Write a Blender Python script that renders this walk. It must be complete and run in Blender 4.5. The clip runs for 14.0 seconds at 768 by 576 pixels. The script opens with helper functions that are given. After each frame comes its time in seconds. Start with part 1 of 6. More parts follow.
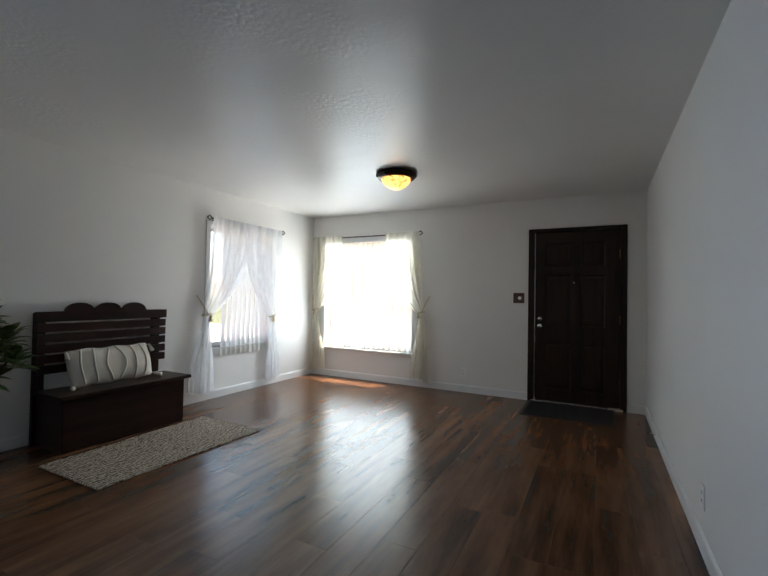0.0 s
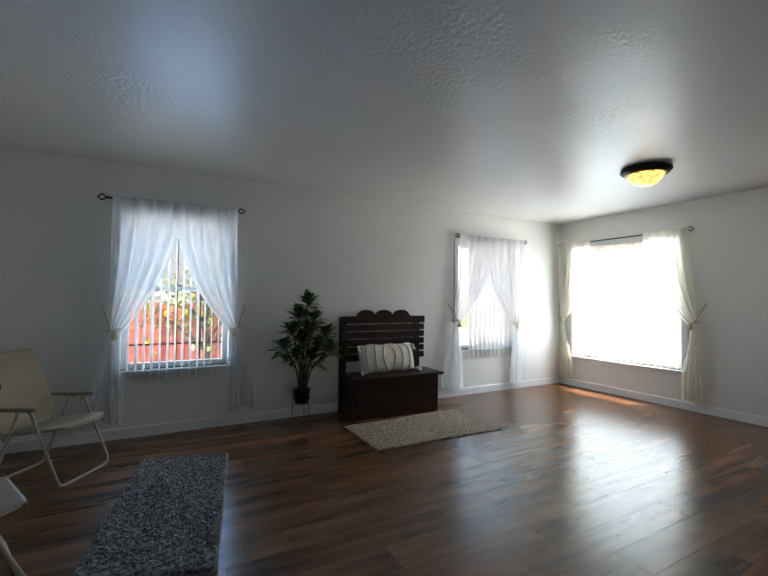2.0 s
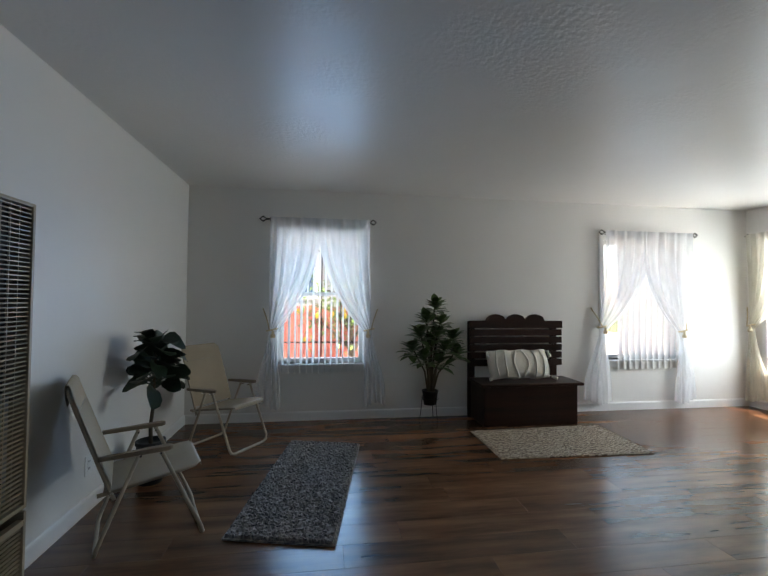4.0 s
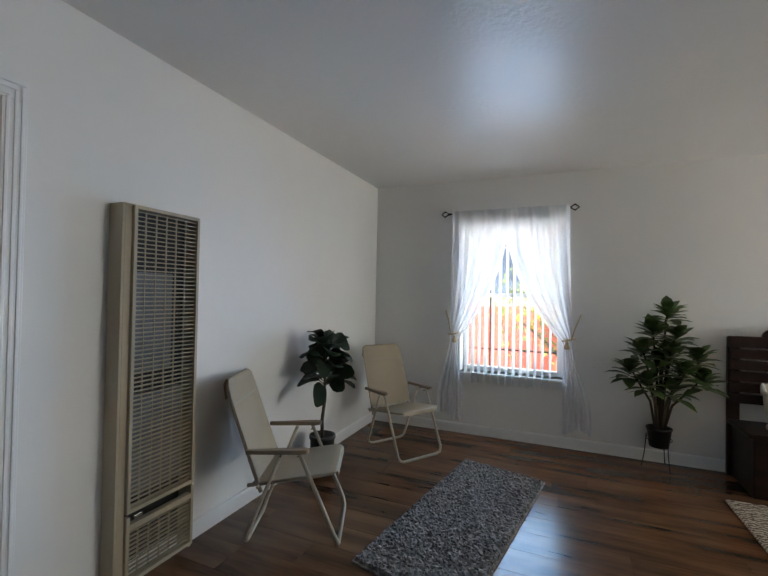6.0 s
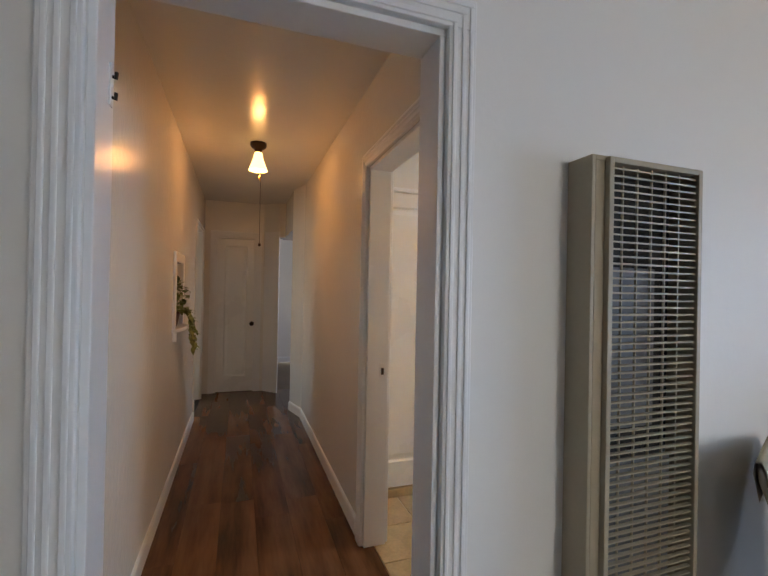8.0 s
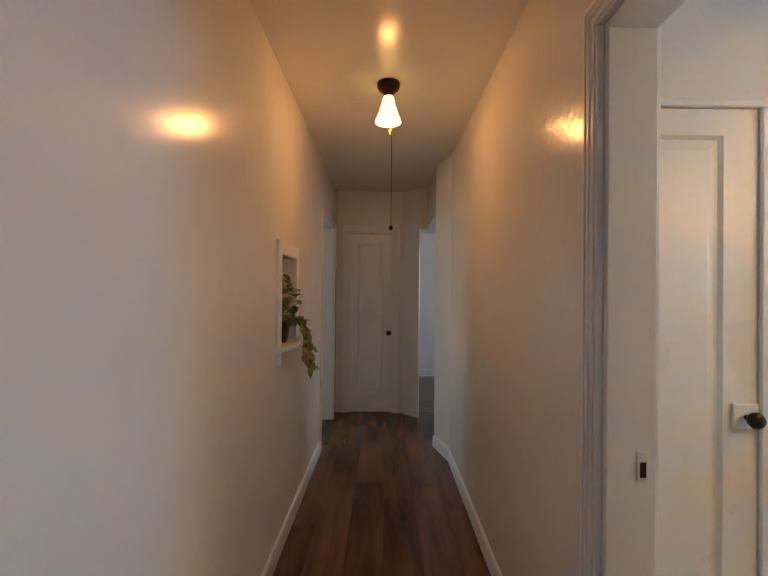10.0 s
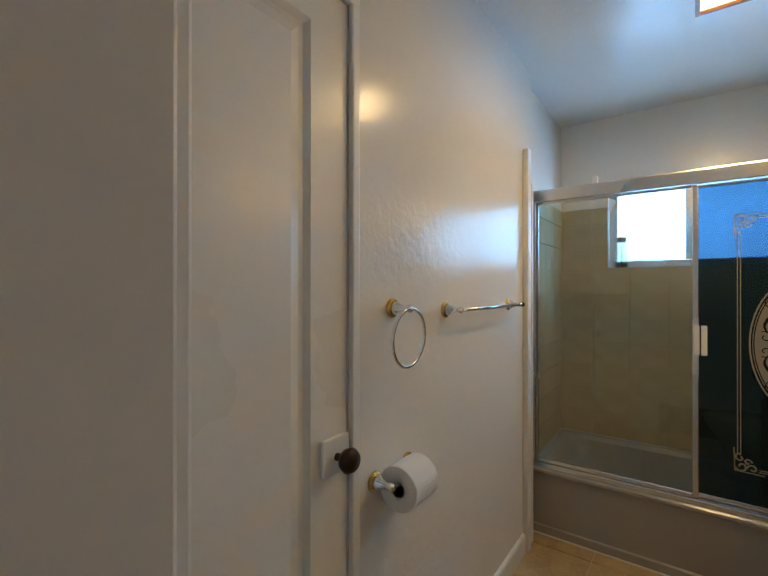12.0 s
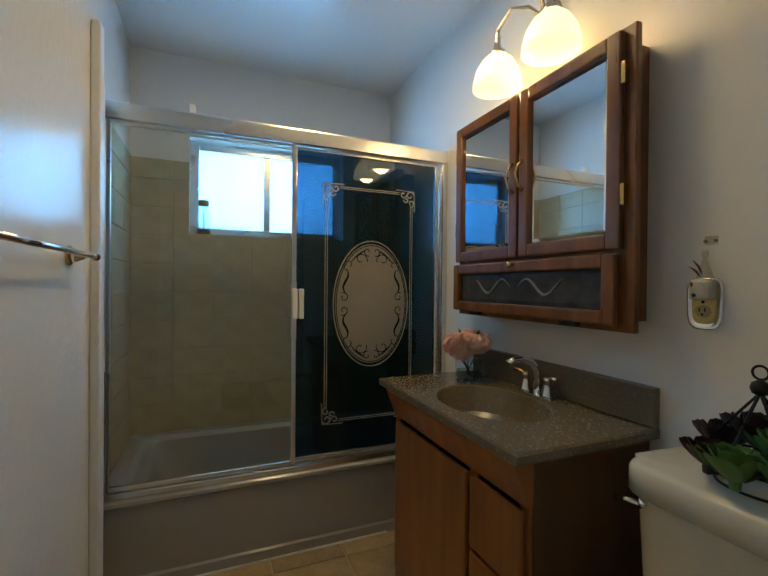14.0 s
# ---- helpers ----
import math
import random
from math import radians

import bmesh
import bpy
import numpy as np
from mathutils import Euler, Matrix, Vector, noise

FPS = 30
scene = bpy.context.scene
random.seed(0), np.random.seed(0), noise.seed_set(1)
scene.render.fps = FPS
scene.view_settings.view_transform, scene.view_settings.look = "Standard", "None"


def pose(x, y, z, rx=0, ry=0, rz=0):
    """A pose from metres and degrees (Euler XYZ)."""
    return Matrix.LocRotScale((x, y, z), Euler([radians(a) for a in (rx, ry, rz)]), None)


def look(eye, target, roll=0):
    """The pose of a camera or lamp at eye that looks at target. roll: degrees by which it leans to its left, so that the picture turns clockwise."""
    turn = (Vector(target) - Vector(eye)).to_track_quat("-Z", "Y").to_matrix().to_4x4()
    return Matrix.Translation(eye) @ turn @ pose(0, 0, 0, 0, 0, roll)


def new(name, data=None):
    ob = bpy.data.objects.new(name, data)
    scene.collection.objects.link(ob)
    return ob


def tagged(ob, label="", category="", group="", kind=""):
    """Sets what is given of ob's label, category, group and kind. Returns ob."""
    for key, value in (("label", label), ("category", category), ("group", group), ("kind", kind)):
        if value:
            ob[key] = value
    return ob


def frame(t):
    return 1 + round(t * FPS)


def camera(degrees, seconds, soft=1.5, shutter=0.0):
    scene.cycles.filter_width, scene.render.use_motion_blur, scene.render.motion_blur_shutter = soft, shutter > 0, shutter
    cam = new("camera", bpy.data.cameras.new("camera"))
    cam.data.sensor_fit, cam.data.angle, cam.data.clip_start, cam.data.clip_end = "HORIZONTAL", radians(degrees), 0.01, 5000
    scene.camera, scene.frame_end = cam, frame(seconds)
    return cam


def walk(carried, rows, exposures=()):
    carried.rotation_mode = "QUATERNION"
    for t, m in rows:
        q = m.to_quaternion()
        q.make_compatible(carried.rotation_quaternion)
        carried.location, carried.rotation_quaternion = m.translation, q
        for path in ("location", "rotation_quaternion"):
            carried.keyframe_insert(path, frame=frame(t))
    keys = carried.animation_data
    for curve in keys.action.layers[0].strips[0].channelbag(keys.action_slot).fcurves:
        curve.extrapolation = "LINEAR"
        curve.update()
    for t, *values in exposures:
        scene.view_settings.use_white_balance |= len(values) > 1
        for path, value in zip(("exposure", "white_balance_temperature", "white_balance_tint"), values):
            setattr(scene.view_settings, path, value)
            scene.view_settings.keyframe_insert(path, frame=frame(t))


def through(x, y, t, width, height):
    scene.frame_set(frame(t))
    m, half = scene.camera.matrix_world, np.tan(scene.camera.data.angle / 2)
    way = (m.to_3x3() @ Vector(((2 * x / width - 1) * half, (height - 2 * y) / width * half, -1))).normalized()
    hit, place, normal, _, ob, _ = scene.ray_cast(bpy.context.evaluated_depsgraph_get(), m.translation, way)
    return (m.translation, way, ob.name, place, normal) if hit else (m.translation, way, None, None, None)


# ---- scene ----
cam = camera(85.5, 14.0)
# seconds, eye x y z, yaw to the left of +y, pitch up, roll
PATH = [
    (0, -0.000, -0.000, 1.241, 27.37, 1.17, 1.02),
    (0.5, 0.049, -0.108, 1.249, 36.27, 1.31, 0.89),
    (1, 0.138, -0.186, 1.261, 44.35, 1.37, 0.66),
    (1.5, 0.244, -0.151, 1.263, 52.69, 1.33, 0.38),
    (2, 0.335, -0.135, 1.265, 61.42, 1.57, 0.58),
    (2.5, 0.433, -0.167, 1.266, 66.61, 1.54, 0.71),
    (3, 0.505, -0.177, 1.283, 71.55, 1.65, 0.52),
    (3.2, 0.515, -0.163, 1.285, 73.16, 1.70, 0.59),
    (4.25, 0.450, 0.150, 1.300, 84.60, 1.50, 0.45),
    (5.5, 0.139, 0.464, 1.343, 100.45, 0.69, 0.80),
    (6, -0.003, 0.477, 1.340, 113.00, 0.82, 1.08),
    (6.5, -0.060, 0.399, 1.336, 127.26, 0.82, 1.35),
    (7, -0.139, 0.186, 1.344, 139.68, 0.61, 1.33),
    (7.5, -0.222, -0.095, 1.345, 149.70, 0.59, 1.31),
    (8, -0.317, -0.391, 1.341, 160.79, 0.27, 1.10),
    (8.5, -0.341, -0.666, 1.331, 171.34, 0.44, 1.11),
    (8.7, -0.347, -0.781, 1.332, 174.09, 0.41, 1.02),
    (9.75, -0.410, -1.330, 1.330, 180.30, 0.45, 0.65),
    (10.8, -0.524, -1.849, 1.326, 169.63, 0.40, 0.22),
    (11, -0.595, -1.927, 1.312, 163.62, 0.64, 0.14),
    (11.5, -0.798, -2.125, 1.306, 145.77, 0.22, -0.18),
    (12, -0.958, -2.242, 1.295, 126.21, 0.11, 0.02),
    (12.5, -1.116, -2.382, 1.244, 105.96, 0.11, -0.16),
    (13, -1.263, -2.440, 1.193, 87.83, -0.31, -0.22),
    (13.5, -1.369, -2.477, 1.153, 74.67, -0.47, 0.16),
    (14, -1.444, -2.541, 1.152, 67.54, -0.36, 0.48),
]


def aim(x, y, z, yaw, pitch, roll):
    a, b = radians(yaw), radians(pitch)
    ahead = Vector((-math.sin(a) * math.cos(b), math.cos(a) * math.cos(b), math.sin(b)))
    eye = Vector((x, y, z))
    return look(eye, eye + ahead * 2, roll)


EXPOSURES = [(0.0, 1.72, 7900, 14), (1.0, 1.88, 7900, 14), (3.2, 1.80, 7900, 13), (5.5, 2.42, 8700, 18), (6.5, 2.54, 8800, 18), (7.2, 2.65, 9000, 19), (8.0, 2.70, 9100, 22), (8.7, 2.68, 9000, 24), (10.8, 2.50, 7900, 18), (11.5, 2.08, 8000, 17), (12.0, 1.74, 7900, 14), (13.0, 1.34, 7400, 10), (14.0, 1.45, 7000, 8)]
walk(cam, [(t, aim(*r)) for t, *r in PATH], EXPOSURES)

# ---- world, sun, large lights ----
world = bpy.data.worlds.new("sky")
scene.world = world
world.use_nodes = True
wn = world.node_tree
sky = wn.nodes.new("ShaderNodeTexSky")
sky.sky_type, sky.sun_disc = "NISHITA", False
sky.sun_elevation, sky.sun_rotation = radians(70), radians(34)
wn.links.new(sky.outputs["Color"], wn.nodes["Background"].inputs["Color"])
wn.nodes["Background"].inputs["Strength"].default_value = 0.15


def lamp(name, kind, m, power, colour=(1, 1, 1), **more):
    d = bpy.data.lights.new(name, kind)
    d.energy, d.color = power * (1.0 if kind == "SUN" else 0.57), colour
    if kind == "AREA":
        d.shape, d.size, d.size_y = "RECTANGLE", more["size"], more["size_y"]
        d.spread = radians(more.get("spread", 180))
    elif kind == "SUN":
        d.angle = radians(0.5)
    else:
        d.shadow_soft_size = more.get("radius", 0.03)
    ob = new(name, d)
    ob.matrix_world = m
    return ob


lamp("sun", "SUN", look((-3, 6.3, 5), (-3.2, 6.0, 4)), 5.0, (1.0, 0.96, 0.9))
lamp("daylight_front_window", "AREA", look((-3.07, 5.372, 1.25), (-3.07, 4.4, 1.2)), 24, (0.56, 0.78, 1.0), size=1.4, size_y=1.55)
lamp("daylight_front_window", "AREA", look((-3.07, 5.565, 1.25), (-3.07, 4.5, 1.15)), 6.5, (0.95, 0.96, 1.0), size=1.4, size_y=1.5)
lamp("daylight_side_window", "AREA", look((-3.94, 3.9, 1.3), (-2.9, 3.9, 1.2)), 2.6, (0.40, 0.68, 1.0), size=0.9, size_y=1.3)
lamp("daylight_side_window", "AREA", look((-4.25, 3.9, 1.3), (-3.2, 3.9, 1.25)), 2.8, (0.36, 0.64, 1.0), size=0.9, size_y=1.3)
lamp("daylight_side_window", "AREA", look((-3.94, 0.05, 1.3), (-2.9, 0.05, 1.2)), 3.3, (0.16, 0.46, 1.0), size=0.82, size_y=1.3, spread=90)
lamp("daylight_side_window", "AREA", look((-4.25, 0.05, 1.3), (-3.2, 0.05, 1.25)), 6.0, (0.34, 0.63, 1.0), size=0.82, size_y=1.3)
lamp("daylight_bath_window", "AREA", look((-4.36, -2.22, 1.75), (-3.0, -2.22, 1.6)), 16, (0.11, 0.49, 1.0), size=0.9, size_y=0.6)
lamp("daylight_bedroom", "AREA", look((-4.0, -7.3, 1.5), (-2.0, -7.5, 1.2)), 6.0, (0.46, 0.66, 1.0), size=1.2, size_y=1.2)
lamp("daylight_east_room", "AREA", look((2.48, -6.9, 1.5), (1.0, -7.1, 1.2)), 6.5, (0.35, 0.72, 1.0), size=1.0, size_y=1.2)
WARM = (1.0, 0.64, 0.29)
lamp("ceiling_lamp_bulb", "POINT", pose(-1.80, 3.70, 2.33), 2.2, (1.0, 0.7, 0.38), radius=0.05)
lamp("hall_lamp_bulb", "POINT", pose(-0.43, -3.65, 2.20), 2.5, (1.0, 0.50, 0.19), radius=0.04)
lamp("vanity_bulb", "POINT", pose(-2.703, -1.577, 1.895), 6.0, WARM, radius=0.05)
lamp("vanity_bulb", "POINT", pose(-2.441, -1.577, 1.895), 6.0, WARM, radius=0.05)
lamp("bath_ceiling_light", "AREA", look((-2.72, -2.06, 2.318), (-2.72, -2.061, 1.0)), 3.0, (1.0, 0.77, 0.40), size=0.3, size_y=0.24)


# ---- materials ----
def nodes(name):
    m = bpy.data.materials.new(name)
    m.use_nodes = True
    t = m.node_tree
    return m, t.nodes, t.links, t.nodes["Principled BSDF"]


def noise_tex(n, l, coord, scale, detail=4, stretch=None):
    tex = n.new("ShaderNodeTexNoise")
    tex.inputs["Scale"].default_value, tex.inputs["Detail"].default_value = scale, detail
    if stretch:
        mp = n.new("ShaderNodeMapping")
        mp.inputs["Scale"].default_value = stretch
        l.new(coord, mp.inputs["Vector"])
        coord = mp.outputs["Vector"]
    l.new(coord, tex.inputs["Vector"])
    return tex.outputs["Fac"]


def ramp(n, l, fac, stops):
    r = n.new("ShaderNodeValToRGB")
    e = r.color_ramp.elements
    e[0].position, e[0].color = stops[0][0], (*stops[0][1], 1)
    e[1].position, e[1].color = stops[-1][0], (*stops[-1][1], 1)
    for p, c in stops[1:-1]:
        k = e.new(p)
        k.color = (*c, 1)
    l.new(fac, r.inputs["Fac"])
    return r.outputs["Color"]


def maths(n, l, op, a, b):
    q = n.new("ShaderNodeMath")
    q.operation = op
    for i, v in enumerate((a, b)):
        if isinstance(v, (int, float)):
            q.inputs[i].default_value = v
        else:
            l.new(v, q.inputs[i])
    return q.outputs[0]


def surface(name, base, rough=0.5, metal=0.0, var=0.08, scale=1.5, grain=60, bump=0.15, dist=0.002, spec=0.5, stretch=None, coat=0.0, sheen=0.0, random=0.0):
    """A plain surface with stains at a large scale and grain at a small one."""
    m, n, l, b = nodes(name)
    co = n.new("ShaderNodeTexCoord").outputs["Object"]
    big, small = noise_tex(n, l, co, scale, 5, stretch), noise_tex(n, l, co, grain, 3, stretch)
    mix = maths(n, l, "ADD", maths(n, l, "MULTIPLY", big, 0.65), maths(n, l, "MULTIPLY", small, 0.35))
    if random:
        r = maths(n, l, "MULTIPLY", maths(n, l, "SUBTRACT", n.new("ShaderNodeObjectInfo").outputs["Random"], 0.5), random)
        mix = maths(n, l, "ADD", mix, r)
    lo, hi = [max(0, c * (1 - var)) for c in base], [min(1, c * (1 + var)) for c in base]
    l.new(ramp(n, l, mix, [(0.3, lo), (0.7, hi)]), b.inputs["Base Color"])
    l.new(maths(n, l, "ADD", maths(n, l, "MULTIPLY", big, 0.12), rough - 0.06), b.inputs["Roughness"])
    b.inputs["Metallic"].default_value, b.inputs["Specular IOR Level"].default_value = metal, spec
    b.inputs["Coat Weight"].default_value, b.inputs["Sheen Weight"].default_value = coat, sheen
    if bump:
        k = n.new("ShaderNodeBump")
        k.inputs["Strength"].default_value, k.inputs["Distance"].default_value = bump, dist
        l.new(small, k.inputs["Height"])
        l.new(k.outputs["Normal"], b.inputs["Normal"])
    return m


def plaster(name, base, rough, lumps, strength, dist=0.006, var=0.03, spec=0.5, cover=0.42):
    """Painted plaster: trowelled lumps under a skin of paint."""
    m, n, l, b = nodes(name)
    co = n.new("ShaderNodeTexCoord").outputs["Object"]
    big, mid, small = noise_tex(n, l, co, 0.9, 4), noise_tex(n, l, co, lumps, 5), noise_tex(n, l, co, lumps * 6, 3)
    lo, hi = [c * (1 - var) for c in base], [min(1, c * (1 + var)) for c in base]
    l.new(ramp(n, l, big, [(0.3, lo), (0.7, hi)]), b.inputs["Base Color"])
    l.new(maths(n, l, "ADD", maths(n, l, "MULTIPLY", big, 0.16), rough - 0.08), b.inputs["Roughness"])
    b.inputs["Specular IOR Level"].default_value = spec
    patch = n.new("ShaderNodeMapRange")
    patch.inputs["From Min"].default_value, patch.inputs["From Max"].default_value = cover, cover + 0.2
    l.new(noise_tex(n, l, co, 1.7, 2), patch.inputs["Value"])
    h = maths(n, l, "ADD", maths(n, l, "MULTIPLY", maths(n, l, "MULTIPLY", mid, patch.outputs["Result"]), 0.9), maths(n, l, "MULTIPLY", small, 0.10))
    k = n.new("ShaderNodeBump")
    k.inputs["Strength"].default_value, k.inputs["Distance"].default_value = strength, dist
    l.new(h, k.inputs["Height"])
    l.new(k.outputs["Normal"], b.inputs["Normal"])
    return m


def wood(name, dark, light, rough=0.4, axis=1, scale=3.0, bump=0.1, coat=0.0, random=0.0, stretch=14, sheen_var=0.14):
    """Wood with its grain along one axis of the object."""
    m, n, l, b = nodes(name)
    tc = n.new("ShaderNodeTexCoord").outputs["Object"]
    if random:
        add = n.new("ShaderNodeVectorMath")
        add.operation = "ADD"
        vec = n.new("ShaderNodeCombineXYZ")
        r = maths(n, l, "MULTIPLY", n.new("ShaderNodeObjectInfo").outputs["Random"], 37.0)
        for i in range(3):
            l.new(r, vec.inputs[i])
        l.new(tc, add.inputs[0])
        l.new(vec.outputs[0], add.inputs[1])
        tc = add.outputs[0]
    st = [stretch] * 3
    st[axis] = 1.0
    g1, g2 = noise_tex(n, l, tc, scale * 0.35, 6, st), noise_tex(n, l, tc, scale * 2.2, 4, st)
    blot = noise_tex(n, l, tc, 2.2, 3)
    mix = maths(n, l, "ADD", maths(n, l, "MULTIPLY", g1, 0.66), maths(n, l, "ADD", maths(n, l, "MULTIPLY", g2, 0.16), maths(n, l, "MULTIPLY", blot, 0.18)))
    if random:
        r = maths(n, l, "MULTIPLY", maths(n, l, "SUBTRACT", n.new("ShaderNodeObjectInfo").outputs["Random"], 0.5), random)
        mix = maths(n, l, "ADD", mix, r)
    middle = [(d + g) / 2 for d, g in zip(dark, light)]
    l.new(ramp(n, l, mix, [(0.32, dark), (0.5, middle), (0.68, light)]), b.inputs["Base Color"])
    l.new(maths(n, l, "ADD", maths(n, l, "MULTIPLY", g2, sheen_var), rough - sheen_var / 2), b.inputs["Roughness"])
    b.inputs["Coat Weight"].default_value = coat
    k = n.new("ShaderNodeBump")
    k.inputs["Strength"].default_value, k.inputs["Distance"].default_value = bump, 0.001
    l.new(g2, k.inputs["Height"])
    l.new(k.outputs["Normal"], b.inputs["Normal"])
    return m


def glass(name, tint=(1, 1, 1), clear=0.92, rough=0.0):
    """A thin pane: mostly clear, with a real reflection."""
    m, n, l, b = nodes(name)
    n.remove(b)
    t, g, mx = n.new("ShaderNodeBsdfTransparent"), n.new("ShaderNodeBsdfGlossy"), n.new("ShaderNodeMixShader")
    t.inputs["Color"].default_value = (*tint, 1)
    g.inputs["Roughness"].default_value = rough
    lw = n.new("ShaderNodeLayerWeight")
    lw.inputs["Blend"].default_value = 0.5
    l.new(maths(n, l, "ADD", maths(n, l, "MULTIPLY", maths(n, l, "POWER", lw.outputs["Facing"], 5.0), 0.9), 0.045), mx.inputs[0])
    l.new(t.outputs[0], mx.inputs[1])
    l.new(g.outputs[0], mx.inputs[2])
    l.new(mx.outputs[0], n["Material Output"].inputs["Surface"])
    return m


def sheer(name, colour, clear, through=0.6, weave=900):
    """Cloth that lets light through: part gap, part glowing thread."""
    m, n, l, b = nodes(name)
    n.remove(b)
    co = n.new("ShaderNodeTexCoord").outputs["Object"]
    t, tl, d = n.new("ShaderNodeBsdfTransparent"), n.new("ShaderNodeBsdfTranslucent"), n.new("ShaderNodeBsdfDiffuse")
    tint = ramp(n, l, noise_tex(n, l, co, 7, 3), [(0.3, [c * 0.94 for c in colour]), (0.7, colour)])
    l.new(tint, tl.inputs["Color"])
    l.new(tint, d.inputs["Color"])
    a, c = n.new("ShaderNodeMixShader"), n.new("ShaderNodeMixShader")
    a.inputs[0].default_value = through
    l.new(d.outputs[0], a.inputs[1])
    l.new(tl.outputs[0], a.inputs[2])
    l.new(maths(n, l, "ADD", maths(n, l, "MULTIPLY", noise_tex(n, l, co, 30, 2, (1, 1, 0.15)), 0.2), clear - 0.1), c.inputs[0])
    l.new(a.outputs[0], c.inputs[1])
    l.new(t.outputs[0], c.inputs[2])
    l.new(c.outputs[0], n["Material Output"].inputs["Surface"])
    return m


def glow(name, colour, strength, base=(0.9, 0.85, 0.75), patchy=0.0):
    m, n, l, b = nodes(name)
    b.inputs["Base Color"].default_value, b.inputs["Roughness"].default_value = (*base, 1), 0.3
    co = n.new("ShaderNodeTexCoord").outputs["Object"]
    fac = noise_tex(n, l, co, 28, 3)
    l.new(ramp(n, l, fac, [(0.35, [c * (1 - patchy) for c in colour]), (0.65, colour)]), b.inputs["Emission Color"])
    b.inputs["Emission Strength"].default_value = strength * 0.57
    return m


WALL = plaster("wall_paint", (0.80, 0.785, 0.755), 0.50, 22, 0.2, 0.006)
CEIL = plaster("ceiling_paint", (0.76, 0.74, 0.71), 0.33, 34, 0.7, 0.008, spec=0.32, cover=0.39)
GLOSSWALL = plaster("glossy_wall_paint", (0.80, 0.775, 0.725), 0.18, 34, 0.38, 0.006)
GLOSSCEIL = plaster("glossy_ceiling_paint", (0.80, 0.78, 0.74), 0.22, 34, 0.45, 0.006)
TRIM = surface("white_trim_paint", (0.80, 0.80, 0.79), 0.32, var=0.03, bump=0.08)
PLANK = wood("laminate_planks", (0.036, 0.015, 0.008), (0.230, 0.105, 0.052), 0.245, 1, 3.4, 0.0, random=0.10, stretch=9, sheen_var=0.03)
SUBFLOOR = surface("dark_joint", (0.03, 0.018, 0.012), 0.7)
DOORWOOD = wood("dark_door_wood", (0.011, 0.005, 0.003), (0.030, 0.013, 0.007), 0.45, 2, 3, 0.1, coat=0.05)
BENCHWOOD = wood("mahogany_stain", (0.010, 0.0035, 0.0022), (0.034, 0.011, 0.006), 0.36, 1, 3, 0.1, coat=0.0)
for sealed, gloss in ((PLANK, 0.42), (DOORWOOD, 0.25), (BENCHWOOD, 0.25)):
    sealed.node_tree.nodes["Principled BSDF"].inputs["Specular IOR Level"].default_value = gloss
BATHTILE = surface("beige_floor_tile", (0.48, 0.34, 0.19), 0.38, var=0.28, scale=9, grain=55, bump=0.2, random=0.2)
WALLTILE = surface("tan_wall_tile", (0.50, 0.40, 0.225), 0.24, var=0.16, scale=9, grain=40, bump=0.1, random=0.05)
TILEGROUT = surface("tan_tile_grout", (0.43, 0.345, 0.20), 0.7, var=0.12, bump=0.2)
GROUT = surface("grout", (0.55, 0.49, 0.38), 0.8, bump=0.3)
CHROME = surface("chrome", (0.82, 0.83, 0.85), 0.12, 1.0, var=0.03, bump=0.0)
ALUMINIUM = surface("brushed_aluminium", (0.78, 0.77, 0.74), 0.27, 1.0, var=0.06, grain=90, bump=0.05)
BRASS = surface("brass", (0.72, 0.47, 0.16), 0.22, 1.0, var=0.1, bump=0.0)
IRON = surface("dark_iron", (0.022, 0.019, 0.017), 0.42, 0.6, var=0.3, bump=0.15)
BRONZE = surface("oil_rubbed_bronze", (0.035, 0.02, 0.013), 0.36, 0.7, var=0.3, bump=0.1)
GLASS = glass("window_glass")


# ---- builders ----
def part(name, bm, material, parent=None, label="", smooth=False):
    """Links a bmesh as one mesh object, under a thing where one is given."""
    me = bpy.data.meshes.new(name)
    bmesh.ops.recalc_face_normals(bm, faces=bm.faces)
    if smooth:
        for fc in bm.faces:
            fc.smooth = True
    bm.to_mesh(me)
    bm.free()
    me.materials.append(material)
    ob = new(name, me)
    if parent:
        ob.parent = parent
    return tagged(ob, label)


def thing(name, label, category, m=None, group="", kind=""):
    ob = new(name)
    ob.empty_display_size = 0.1
    if m is not None:
        ob.matrix_basis = m
    return tagged(ob, label, category, group, kind)


def box(bm, x0, x1, y0, y1, z0, z1, bevel=0.0, m=None, seg=2):
    made = bmesh.ops.create_cube(bm, size=1)["verts"]
    for v in made:
        v.co = Vector((x0 + (v.co.x + 0.5) * (x1 - x0), y0 + (v.co.y + 0.5) * (y1 - y0), z0 + (v.co.z + 0.5) * (z1 - z0)))
    if bevel:
        edges = {e for v in made for e in v.link_edges}
        out = bmesh.ops.bevel(bm, geom=list(edges), offset=bevel, segments=seg, affect="EDGES", profile=0.6)
        made = list({v for fc in out["faces"] for v in fc.verts} | {v for v in made if v.is_valid})
    if m is not None:
        bmesh.ops.transform(bm, matrix=m, verts=made)
    return made


def boxes(*specs, bevel=0.0):
    bm = bmesh.new()
    for s in specs:
        box(bm, *s, bevel=bevel)
    return bm


